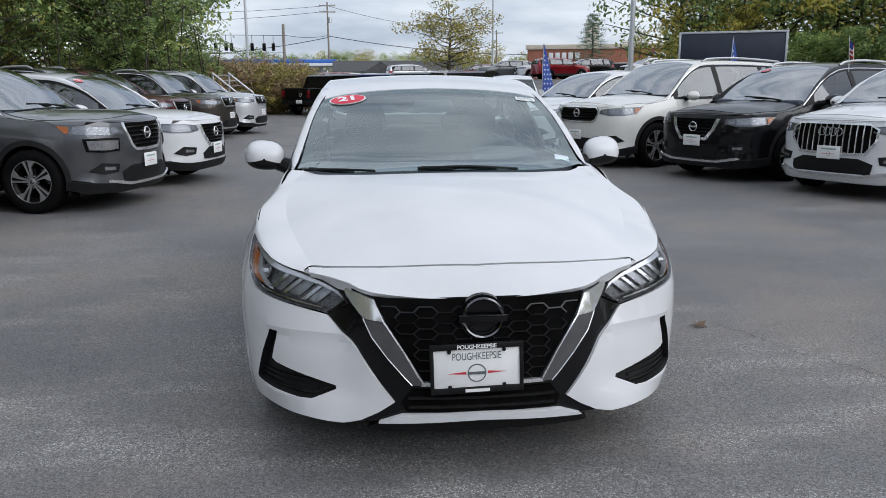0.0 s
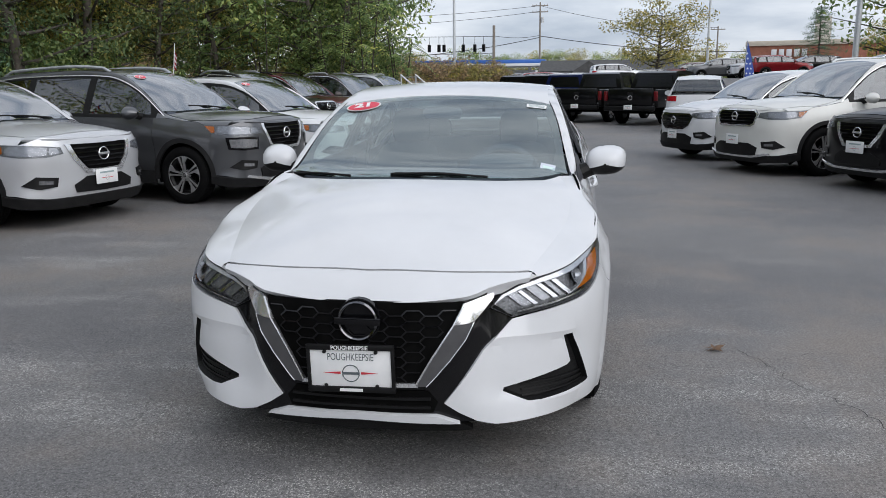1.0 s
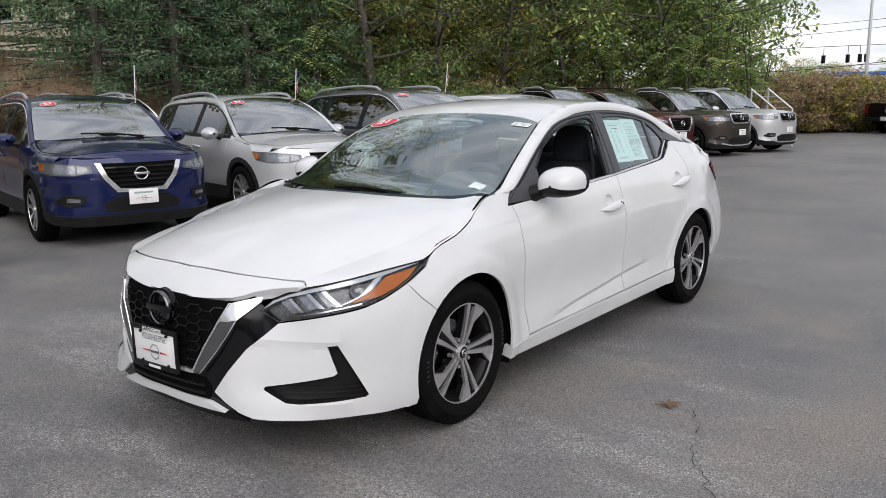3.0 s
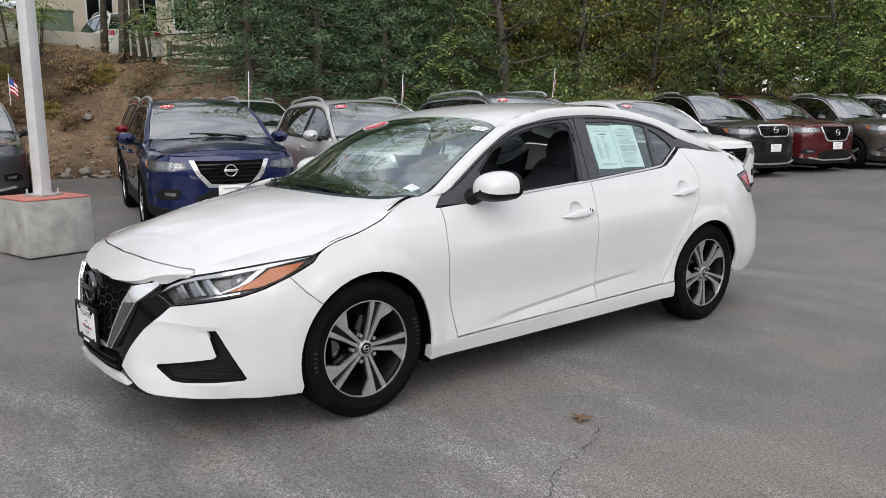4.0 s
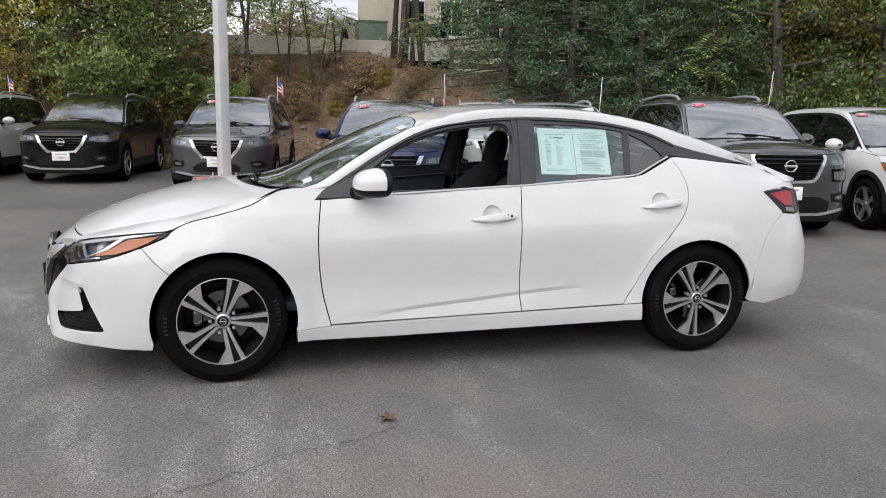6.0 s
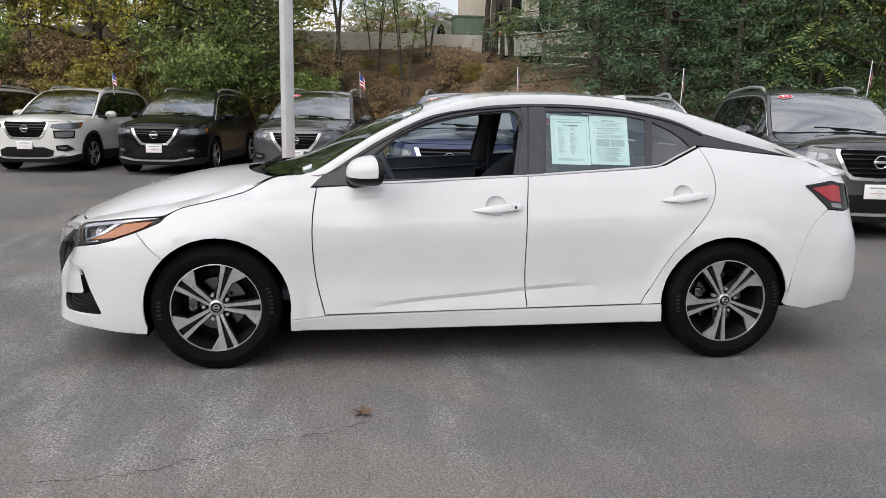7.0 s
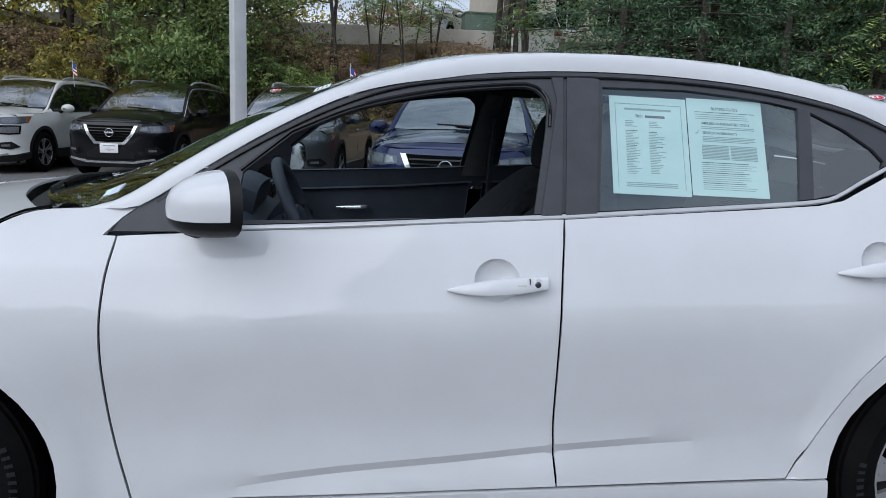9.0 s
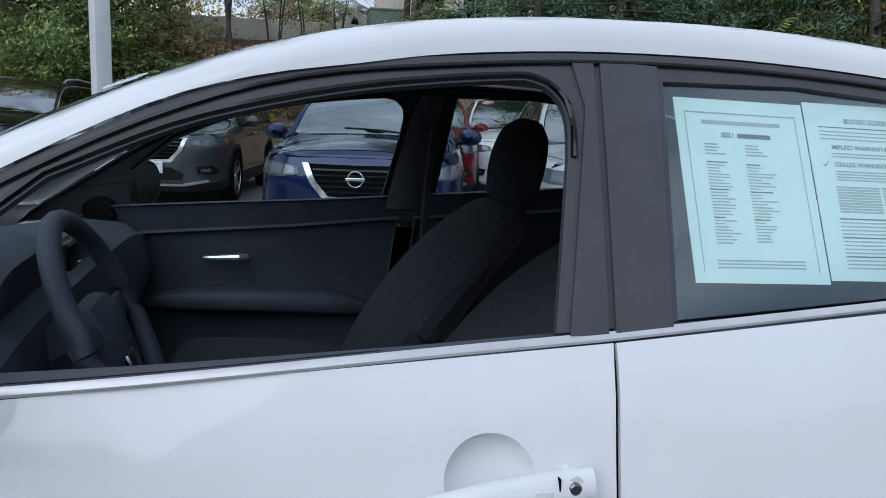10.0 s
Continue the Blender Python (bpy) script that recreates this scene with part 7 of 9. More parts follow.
def conifer_meshes(seed, h, spread, per, size, mat):
    rng = np.random.default_rng(seed)
    wood, cs, rs = [], [], []
    n = int(h * 13)
    for k in range(n):
        t = (k + rng.random()) / n
        az, ln = k * 2.4, spread * (1.08 - t) ** 0.7 * (0.7 + 0.45 * rng.random())
        z = h * (0.03 + 0.95 * t)
        tip = np.array([math.cos(az) * ln, math.sin(az) * ln, z - 0.12 * ln])
        wood.append(tube([(0, 0, z), tuple(tip)], [0.025, 0.006], 4))
        for u in (0.45, 0.75, 1.0):
            cs.append(np.array([0, 0, z]) * (1 - u) + tip * u); rs.append(0.20 + 0.20 * ln * 0.4)
    v, f = leaf_cloud(cs, rs, per, size, rng, 0.34, 0.1)
    woods = []
    for name, data in (("trunk", tube([(0, 0, 0), (0.05, 0, h * 0.5), (0, 0.04, h)], [0.12, 0.07, 0.015], 8)), ("branchwork", merge(*wood))):
        me = bpy.data.meshes.new(name)
        me.from_pydata(data[0], [], data[1])
        me.materials.append(BARK)
        woods.append(me)
    return woods[0], quads("crown", v, f, mat), woods[1]


def frond_meshes(seed, h, n_fronds, length, mat):
    """A clump of stems that carry long feathered leaves."""
    rng = np.random.default_rng(seed)
    wood, vs = [], []
    for s in range(4):
        a = rng.random() * 6.28
        tip = np.array([math.cos(a) * 0.5, math.sin(a) * 0.5, h * (0.7 + 0.35 * rng.random())])
        wood.append(tube([(0.1 * math.cos(a), 0.1 * math.sin(a), 0), tuple(tip * 0.5), tuple(tip)], [0.03, 0.022, 0.01], 6))
        for k in range(n_fronds):
            az = k * 2.4 + rng.random()
            p0 = tip * (0.55 + 0.45 * (k + 1) / n_fronds)
            ln = length * (0.7 + 0.5 * rng.random())
            rise0 = 0.5 * rng.random()
            prev = None
            for u in np.linspace(0.12, 1, 12):
                c = p0 + np.array([math.cos(az), math.sin(az), 0]) * ln * u + np.array([0, 0, ln * (rise0 * u - 0.65 * u * u)])
                side = np.array([-math.sin(az), math.cos(az), 0])
                w = 0.13 * math.sin(math.pi * min(u * 0.85 + 0.1, 1)) ** 0.6 * (0.8 + 0.4 * rng.random())
                fw = np.array([math.cos(az), math.sin(az), -0.35]) * 0.05
                for sg in (1, -1):
                    t = c + side * sg * w + fw * 0.6 + np.array([0, 0, -0.03])
                    vs += [c - fw * 0.35, t - fw * 0.2, t + fw * 0.5, c + fw * 0.4]
    v = np.array(vs)
    tm = bpy.data.meshes.new("trunk")
    data = merge(*wood)
    tm.from_pydata(data[0], [], data[1])
    tm.materials.append(BARK)
    return tm, quads("crown", v, np.arange(len(v)).reshape(-1, 4), mat)


PLANTS = {
    "tall": tree_meshes(1, 7.0, 2.2, 0.08, 0.13, 34, 115, 0.105, GREENS),
    "tall2": tree_meshes(2, 6.5, 2.0, 0.08, 0.10, 26, 100, 0.098, OLIVES, 2),
    "vine": tree_meshes(3, 7.0, 2.0, 0.04, 0.14, 30, 125, 0.088, VINES, 1, 0.5, clump=0.9),
    "sapling": tree_meshes(4, 6.5, 1.1, 0.45, 0.055, 12, 34, 0.12, OLIVES, 3, 0.5, 0.25),
    "thin": tree_meshes(5, 6.0, 1.5, 0.15, 0.055, 22, 44, 0.11, YELLOWS, 2, 0.5, 0.12),
    "giant": tree_meshes(21, 16.0, 5.2, 0.30, 0.15, 40, 90, 0.16, GREENS, 1, 0.8, 0.2, clump=0.48),
    "giant2": tree_meshes(22, 15.0, 4.8, 0.34, 0.11, 36, 70, 0.15, OLIVES, 1, 1.0, 0.25, clump=0.48),
    "bush": tree_meshes(6, 1.9, 1.25, 0.05, 0.03, 16, 60, 0.10, GREENS, 4, 0.6),
    "bush2": tree_meshes(7, 1.6, 1.1, 0.05, 0.025, 14, 55, 0.09, OLIVES, 4, 0.6),
    "bright": tree_meshes(8, 2.0, 1.3, 0.03, 0.03, 16, 60, 0.10, BRIGHTS, 4, 0.6),
    "dry": tree_meshes(9, 1.7, 0.9, 0.05, 0.02, 18, 22, 0.085, BROWNS, 5, 0.6, 0.3),
    "yew": conifer_meshes(10, 5.2, 2.0, 100, 0.075, DARKS),
    "yew2": conifer_meshes(11, 4.2, 1.7, 100, 0.075, DARKS),
    "sumac": frond_meshes(12, 3.2, 9, 1.0, GREENS),
    "sumac2": frond_meshes(13, 2.4, 9, 0.9, BRIGHTS),
    "round": tree_meshes(14, 7.0, 4.2, 0.22, 0.25, 34, 75, 0.24, OLIVES, 1, 0.1, clump=0.8),
    "broad": tree_meshes(15, 10.0, 4.0, 0.15, 0.2, 34, 42, 0.28, GREENS, 1, 0.2, clump=0.85),
    "broad2": tree_meshes(16, 10.0, 3.8, 0.12, 0.2, 34, 42, 0.28, YELLOWS, 1, 0.2, clump=0.85),
}
NAMES = {"giant": ("tree", "very tall green tree that overhangs the parked cars"), "giant2": ("tree", "very tall thin-crowned tree turning yellow on the bank"), "tall": ("tree", "tall green broad-leaved tree on the bank"), "tall2": ("tree", "tall twin-stemmed tree turning yellow on the bank"), "vine": ("tree", "vine-hung dark green tree behind the parked cars"),
         "sapling": ("sapling", "thin sparse sapling on the bank"), "thin": ("sapling", "slender yellowing tree on the bank"), "bush": ("shrub", "dense green shrub at the foot of the bank"),
         "bush2": ("shrub", "olive green shrub at the foot of the bank"), "bright": ("shrub", "light green shrub behind the parked cars"), "dry": ("shrub", "dry brown scrub beside the asphalt"),
         "yew": ("evergreen", "dark evergreen tree on the bank"), "yew2": ("evergreen", "dark evergreen bush on the bank"), "sumac": ("shrub", "sumac with long feathered green leaves"),
         "sumac2": ("shrub", "light green sumac with feathered leaves"), "round": ("tree", "round-crowned tree beyond the far lot"), "broad": ("tree", "broad green tree behind the far lot"), "broad2": ("tree", "broad yellow-green tree behind the far lot")}


def plant(kind, x, y, z=0.0, k=1.0, turn=0.0, squash=1.0):
    tm, cm, *limbs = PLANTS[kind]
    ob = thing(NAMES[kind][0], Matrix.Translation((x, y, z)) @ Matrix.Rotation(turn, 4, "Z") @ Matrix.Diagonal((k, k, k * squash, 1)), NAMES[kind][1], NAMES[kind][0])
    part("trunk", tm, None, ob)
    part("crown", cm, None, ob)
    for me in limbs:
        tagged(part("branchwork", me, None, ob), kind="stuff")
    return ob


# ---- the wooded bank ----
FOOT = [(-15.4, -40), (-15.2, -14), (-15.0, -6), (-14.9, 0.6), (-14.2, 2.2), (-11.6, 4.2), (-10.6, 8), (-10.2, 16), (-9.4, 22), (-8.6, 27), (-7.6, 33), (-6.8, 42)]
foot_x = pchip([(y, x) for x, y in FOOT])


def bank_height(x, y):
    d = foot_x(min(max(y, -40), 42)) - x
    if d <= 0:
        return -0.05
    top = 3.1 - 0.6 * min(max((y - 2.6) / 1.2, 0), 1) - max(0.0, y - 6) * 0.09
    top = max(top, 1.0)
    t = min(d / (4.2 if y < 6 else 5.0), 1)
    h = top * (t * t * (3 - 2 * t) * 0.6 + t * 0.4)
    return h + (0.14 * noise.noise(Vector((x * 0.9, y * 0.9, 0.3))) + 0.06 * noise.noise(Vector((x * 3, y * 3, 1.3)))) * min(d / 0.8, 1) * (1 if d < 5 else 0.3) + 0.02


def soil():
    m, nt, b = nodes_of("bank_soil")
    vec = nt.nodes.new("ShaderNodeTexCoord").outputs["Object"]
    a = noise_of(nt, 0.9, 6, vec=vec)
    f = noise_of(nt, 22, 5, vec=vec)
    base = ramp(nt, a, [(0.35, (0.125, 0.088, 0.060)), (0.55, (0.235, 0.168, 0.115)), (0.75, (0.35, 0.262, 0.185))])
    mx_ = nt.nodes.new("ShaderNodeMixRGB")
    mx_.blend_type = "MULTIPLY"
    mx_.inputs[0].default_value = 0.8
    nt.links.new(base, mx_.inputs[1])
    nt.links.new(ramp(nt, f, [(0.35, (0.35, 0.33, 0.3)), (0.65, (1.2, 1.15, 1.05))]), mx_.inputs[2])
    nt.links.new(mx_.outputs[0], b.inputs["Base Color"])
    b.inputs["Roughness"].default_value = 0.95
    bump(nt, b, f, 0.9, 0.04)
    return m


ROCK = surface("field_stone", (0.16, 0.145, 0.125), (0.30, 0.28, 0.25), 0.9, 0, 6, 0.8, 30)


def bank():
    ys = np.arange(-40, 42.1, 0.5)
    ds = [-0.3, 0, 0.25, 0.5, 0.8, 1.1, 1.5, 1.9, 2.3, 2.8, 3.3, 3.8, 4.4, 5, 6, 8, 11, 16, 26, 60]
    v = [(foot_x(y) - d, y, bank_height(foot_x(y) - d, y)) for y in ys for d in ds]
    n = len(ds)
    f = [[j * n + i, (j + 1) * n + i, (j + 1) * n + i + 1, j * n + i + 1] for j in range(len(ys) - 1) for i in range(n - 1)]
    tagged(part("bank", (v, [q[::-1] for q in f]), soil(), angle=180), "brown earth bank with leaf litter above the lot", "bank", "", "structure")
    rng = np.random.default_rng(5)
    # fallen leaves over the slope
    pts = []
    for k in range(9000):
        y = rng.uniform(-16, 12)
        d = rng.random() ** 1.3 * 5.5
        x = foot_x(y) - d
        pts.append((x, y, bank_height(x, y) + 0.012))
    c = np.array(pts)
    a = rng.normal(size=(len(c), 3)) * np.array([1, 1, 0.25])
    a /= np.linalg.norm(a, axis=1)[:, None]
    b = np.cross(a, np.array([0, 0, 1.0]) + rng.normal(size=(len(c), 3)) * 0.25)
    b /= np.linalg.norm(b, axis=1)[:, None]
    s = (0.035 + 0.04 * rng.random(len(c)))[:, None]
    v = np.stack([c - a * s, c + b * s * 0.6, c + a * s, c - b * s * 0.6], 1).reshape(-1, 3)
    lit = new("leaf_litter", quads("leaf_litter", v, np.arange(len(v)).reshape(-1, 4), BROWNS))
    tagged(lit, "brown fallen leaves strewn over the bank", "leaves", "", "stuff")
    # stones at the foot of the bare slope
    shapes = []
    for k in range(5):
        bm = bmesh.new()
        bmesh.ops.create_icosphere(bm, subdivisions=2, radius=1)
        for q in bm.verts:
            q.co *= 1 + 0.28 * noise.noise(q.co * 1.3 + Vector((k * 7, 0, 0)))
            q.co.z *= 0.55
        me = bpy.data.meshes.new("stone")
        bm.to_mesh(me)
        bm.free()
        me.materials.append(ROCK)
        shapes.append(me)
    for k in range(120):
        y = rng.uniform(-1.6, 3.4) if k < 95 else rng.uniform(-8, -2)
        d = abs(rng.normal()) * 0.9 - 0.12
        x = foot_x(y) - d
        r = 0.05 + 0.11 * rng.random() ** 2
        ob = new("stone", shapes[k % 5])
        ob.matrix_basis = Matrix.Translation((x, y, max(bank_height(x, y), 0) + r * 0.2)) @ Matrix.Rotation(rng.random() * 6, 4, "Z") @ Matrix.Diagonal((r, r * (0.7 + 0.5 * rng.random()), r, 1))
        tagged(ob, "grey-brown loose stone at the foot of the bank", "stone", "stones on the bare slope")


bank()
prng = random.Random(11)


def grow(kind, x, y, k=1.0, sink=0.05):
    plant(kind, x, y, bank_height(x, y) - sink if x < foot_x(y) else 0.0, k * prng.uniform(0.88, 1.14), prng.uniform(0, 6.28), prng.uniform(0.92, 1.1))


# behind the first row: shrubs, sumac, vine-hung trees
for k in range(3, 13):
    y = 4.4 + k * 1.6
    x = foot_x(y) - 0.6
    grow(["vine", "bright", "vine", "sumac", "vine", "bush", "vine", "dry", "vine", "sumac", "vine", "bush2", "sumac2"][k], x - prng.uniform(0.2, 0.9), y, 1.0)
    grow(["tall2", "tall", "tall2"][k % 3], x - prng.uniform(2.2, 3.4), y + 0.7, 0.95)
    grow(["bush", "dry", "bush2"][k % 3], x + 0.1, y + 0.8, 0.8)
    grow(["tall2", "tall", "broad"][k % 3], x - prng.uniform(5, 7.5), y + 0.2, 1.0)
for x, y, kind, k in [(-9.6, 21.0, "sumac", 1.25), (-8.7, 23.0, "sumac", 1.35), (-9.5, 24.6, "tall", 0.85), (-8.2, 25.6, "vine", 0.95), (-7.4, 26.8, "sumac", 1.1), (-9.8, 27.5, "tall", 0.9), (-6.5, 22.3, "sumac", 1.2), (-5.5, 23.4, "sumac", 1.0), (-7.3, 21.4, "sumac", 1.1)]:
    grow(kind, x, y, k)
# dry scrub that closes the row
for k in range(30):
    t = k / 29
    plant(["dry", "dry", "dry", "bush2", "dry", "dry"][k % 6], -7.2 + 3.4 * t + prng.uniform(-0.5, 0.3), 32.0 + 5.5 * t + prng.uniform(-0.6, 1.6), 0.0, prng.uniform(0.9, 1.4), prng.uniform(0, 6))
for k in range(7):
    plant(["dry", "bush2"][k % 2], -7.6 + prng.uniform(-0.8, 0.8), 27.5 + k * 1.1, 0.0, prng.uniform(0.7, 1.1), prng.uniform(0, 6))
# evergreens and mixed wood behind the blue and silver cars
for x, y, kind, k in [(-14.0, 5.2, "yew", 1.0), (-13.2, 6.6, "yew", 1.05), (-14.6, 7.4, "yew", 1.2), (-12.4, 8.0, "yew2", 1.0), (-15.4, 5.9, "yew", 1.25), (-13.6, 9.2, "yew2", 1.2), (-12.0, 9.8, "yew2", 1.05), 
                      (-16.4, 8.4, "tall", 1.0), (-16.2, 10.6, "tall2", 1.0), (-17.5, 6.8, "tall", 0.95)]:
    grow(kind, x, y, k)
# thin growth over the bare slope, thicker wood to its far side
for x, y, kind, k in [(-16.6, 2.9, "sapling", 1.05), (-16.6, 3.9, "sapling", 1.1), (-16.6, -0.7, "sapling", 0.95), 
                      (-17.1, 0.9, "sumac", 0.85), (-17.6, 0.1, "sumac", 0.8), (-16.6, 0.3, "dry", 0.5), (-18.2, 1.6, "sumac2", 0.7), (-16.2, -1.2, "bush", 0.6), (-15.8, -2.0, "sumac", 0.75), (-16.6, 2.2, "dry", 0.6), (-15.9, 3.6, "sumac2", 0.6), 
                      (-15.9, -2.9, "sumac", 0.85), (-16.4, -3.2, "vine", 0.8), (-17.4, -2.6, "tall", 0.85), (-16.2, -4.2, "bush", 1.0), (-17.0, -4.4, "tall", 0.9), (-17.6, -3.6, "tall", 1.0), (-16.5, -5.6, "sumac", 0.8), (-18.2, -5.4, "thin", 1.0),
                      (-17.2, -6.4, "thin", 0.95), (-16.6, -7.2, "bush2", 0.8), (-18.0, -7.6, "tall2", 0.85), (-16.9, -8.6, "dry", 0.9), (-17.8, -8.9, "thin", 1.0), (-17.0, -10.0, "bright", 0.8), (-18.4, -10.2, "tall2", 0.9), (-17.4, -11.4, "thin", 0.95),
                      (-16.8, -12.6, "bush2", 0.9), (-18.3, -13.0, "tall2", 0.95), (-19.5, -6.5, "tall2", 1.0), (-20.0, -9.2, "tall", 1.0), (-20.2, -11.8, "tall2", 1.0), (-17.2, -14.6, "thin", 1.0), (-18.8, -15.6, "tall", 1.0), (-16.6, -17, "tall2", 1.0), (-19.2, -4.2, "tall", 1.0)]:
    grow(kind, x, y, k)
# old trees whose crowns stand high over the rows
for x, y, kind, k in [(-14.4, 6.4, "giant", 0.9), (-18.6, 3.4, "giant2", 0.9), (-20.4, -4.6, "giant", 0.9), (-20.8, -10.4, "giant2", 0.95), (-20.6, -16.4, "giant", 0.95), (-14.6, 19.6, "giant", 0.9), (-13.4, 28.0, "giant", 0.9)]:
    grow(kind, x, y, k)
for k in range(26):
    y = -15 + k * 0.55
    grow(["dry", "dry", "bush2", "dry"][k % 4], foot_x(y) - prng.uniform(0.9, 2.6), y, prng.uniform(0.45, 0.75))
for x, y, kind, k in [(-8.3, 22.9, "vine", 1.05), (-7.7, 24.4, "tall", 1.15), (-8.4, 26.0, "tall", 1.2)]:
    plant(kind, x, y, 0.0, k, x * 3, 1.05)
for x, y, kind, k in [(-12.5, 21.5, "broad", 0.8), (-13.5, 25.5, "broad", 0.9), (-11.2, 28.6, "broad", 0.9), (-15.5, 17.5, "broad2", 0.8), (-14.5, 31, "broad", 1.0), (-10.8, 33.2, "broad", 0.9), (-17.5, 23.5, "broad", 0.9), (-9.6, 30.4, "broad", 0.8),
                      (-15.4, 9.8, "tall2", 1.0), (-14.3, 11.6, "tall2", 1.05), (-13.6, 13.8, "tall2", 1.0)]:
    plant(kind, x, y, 1.0, k, y)
for x, y, kind, k in [(-33, -8, "broad", 0.9), (-36, -13, "broad2", 1.0), (-31, -18, "broad", 0.9), (-35, -24, "broad2", 1.0), (-42, -4, "broad2", 0.7), (-46, 1.5, "broad", 0.7), (-30, -30, "broad", 1.0), (-25.2, 0.2, "dry", 0.9), (-26.0, 1.2, "dry", 1.0), (-24.5, -3.0, "thin", 0.8), (-22.5, -4.5, "tall2", 0.8)]:
    plant(kind, x, y, 3.1, k, x * 2)
for k in range(22):
    y = -1.4 + 4.6 * k / 21
    grow(["dry", "bush2", "dry"][k % 3], foot_x(y) - prng.uniform(0.9, 3.4), y + prng.uniform(-0.3, 0.3), prng.uniform(0.16, 0.36))
# unseen woods on the +x side, added to darken reflections and cut fill light
for k in range(18):
    plant(["broad", "broad2", "broad", "round"][k % 4], 36 + prng.uniform(-2, 3), -44 + 3.6 * k, 0.5, prng.uniform(1.0, 1.3), prng.uniform(0, 6))
# woods beyond the upper lot
for k in range(22):
    t = k / 21
    plant(["broad", "broad2", "broad", "broad"][k % 4], 20 + 26 * t + prng.uniform(-2, 2), 47 - 28 * t + prng.uniform(-2.5, 2.5), 1.0, prng.uniform(0.85, 1.15), prng.uniform(0, 6))
for k in range(12):
    plant(["bush", "broad2", "bright"][k % 3], 19.5 + 2.1 * k, 42 - 2.2 * k, 1.0, [1.4, 0.5, 1.3][k % 3], prng.uniform(0, 6))
plant("round", 7.7, 68.4, 1.3, 0.92, 0.5, 0.92)
plant("yew", 19.0, 62.0, 1.7, 1.05, 0.4, 1.0)
plant("thin", 24.5, 66, 1.7, 0.8, 1.0)
plant("thin", 27.5, 66, 1.7, 0.9, 2.0)
for k in range(60):
    t = k / 59
    plant(["broad", "round", "broad2", "broad"][k % 4], -60 + 120 * t, 150 + prng.uniform(-12, 12), 0.0, prng.uniform(0.55, 0.95), prng.uniform(0, 6))
ROW_A, ROW_B, ROW_C = "cars facing the lane", "cars before the bank", "cars on the far side of the lane"
NEAR = [
    (KICKS, (-2.56, 7.22), -12, WHITE, "white compact crossover with a chrome V grille", ROW_A),
    (ROGUE_NEW, (-2.95, 4.93), -12, GREY, "gunmetal grey crossover with alloy wheels and roof rails", ROW_A),
    (SPORT, (-4.28, 2.93), -12, SILVER, "silver crossover with a black and chrome V grille", ROW_A),
    (SPORT, (-4.83, 0.56), -13, BLUE, "dark blue crossover with a chrome V grille", ROW_A),
    (ROGUE, (-9.1, -1.58), -10, GREY, "dark grey crossover parked before the wooded bank", ROW_B),
    (ROGUE, (-10.87, -4.33), -8, BLACKP, "black crossover parked before the wooded bank", ROW_B),
    (ROGUE_NEW, (-11.33, -6.83), -8, PEARL, "pearl white crossover parked before the wooded bank", ROW_B),
    (ROGUE_NEW, (-11.8, -9.4), -8, PEARL, "pearl white crossover at the end of the row", ROW_B),
    (CROSS, (2.58, 10.85), 205, WHITE, "white crossover with a dark wing-shaped grille", ROW_C),
    (ASCENT, (3.24, 8.45), 205, PEARL, "pearl white three-row crossover with a barred grille", ROW_C),
    (MURANO, (4.40, 6.32), 205, BLACKP, "black crossover with a chrome V grille", ROW_C),
    (QFIVE, (5.25, 4.25), 205, WHITE, "white crossover with an eight-sided slatted grille", ROW_C),
    (TRUCKF, (-4.75, 12.5), -12, CHARCOAL, "dark grey pickup truck with a black roof rack", ROW_A),
    (WAGON, (-4.6, 14.9), -12, MAROON, "dark red crossover standing in the row", ROW_A),
    (TRUCKF, (-3.85, 17.0), -12, BROWN, "dark bronze pickup truck with a chrome trimmed grille", ROW_A),
    (TRUCKF, (-3.3, 19.3), -12, SILVER, "silver pickup truck at the end of the row", ROW_A),
    (ROGUE, (-9.35, 1.95), -12, REDP, "red crossover parked behind a blue one", ROW_B),
    (ROGUE, (-9.6, 3.6), -12, WHITE, "white crossover parked behind the first row", ROW_B),
]
MARKED = [(SPORT, SILVER), (SPORT, BLUE), (ROGUE_NEW, GREY), (ROGUE, GREY), (ROGUE, WHITE), (MURANO, BLACKP), (KICKS, WHITE)]
STICKERED = []
for c, front, head, mat, label, group in NEAR:
    ob, skin = parked(c, front, head, mat, label, group)
    if (c, mat) in MARKED:
        STICKERED.append((ob.matrix_basis.copy(), skin, -0.43, -c["L"] / 2 + c["cowl"] + c["rake"] - 0.13))
# ---- things round the lot ----
POLEP = surface("pale_pole_enamel", (0.55, 0.57, 0.58), (0.66, 0.67, 0.68), 0.5, 0, 6)
BRICK = surface("brick_far", (0.26, 0.10, 0.065), (0.36, 0.15, 0.10), 0.9, 0, 3, 0.4, 40)
BEIGE = surface("beige_render", (0.52, 0.46, 0.38), (0.62, 0.56, 0.47), 0.9, 0, 2, 0.3, 60)
PALE = surface("pale_concrete", (0.52, 0.48, 0.42), (0.66, 0.62, 0.56), 0.9, 0, 2, 0.4, 40)
GREENBOX = surface("green_cabinet", (0.10, 0.15, 0.11), (0.14, 0.19, 0.14), 0.6, 0, 4)
NAVY = surface("navy_panel", (0.012, 0.018, 0.035), (0.02, 0.028, 0.05), 0.4, 0, 3)
BLUEBAND = surface("blue_fascia", (0.03, 0.12, 0.45), (0.05, 0.16, 0.52), 0.5, 0, 3)
WHITEBAND = surface("white_fascia", (0.62, 0.64, 0.66), (0.72, 0.73, 0.74), 0.6, 0, 3)
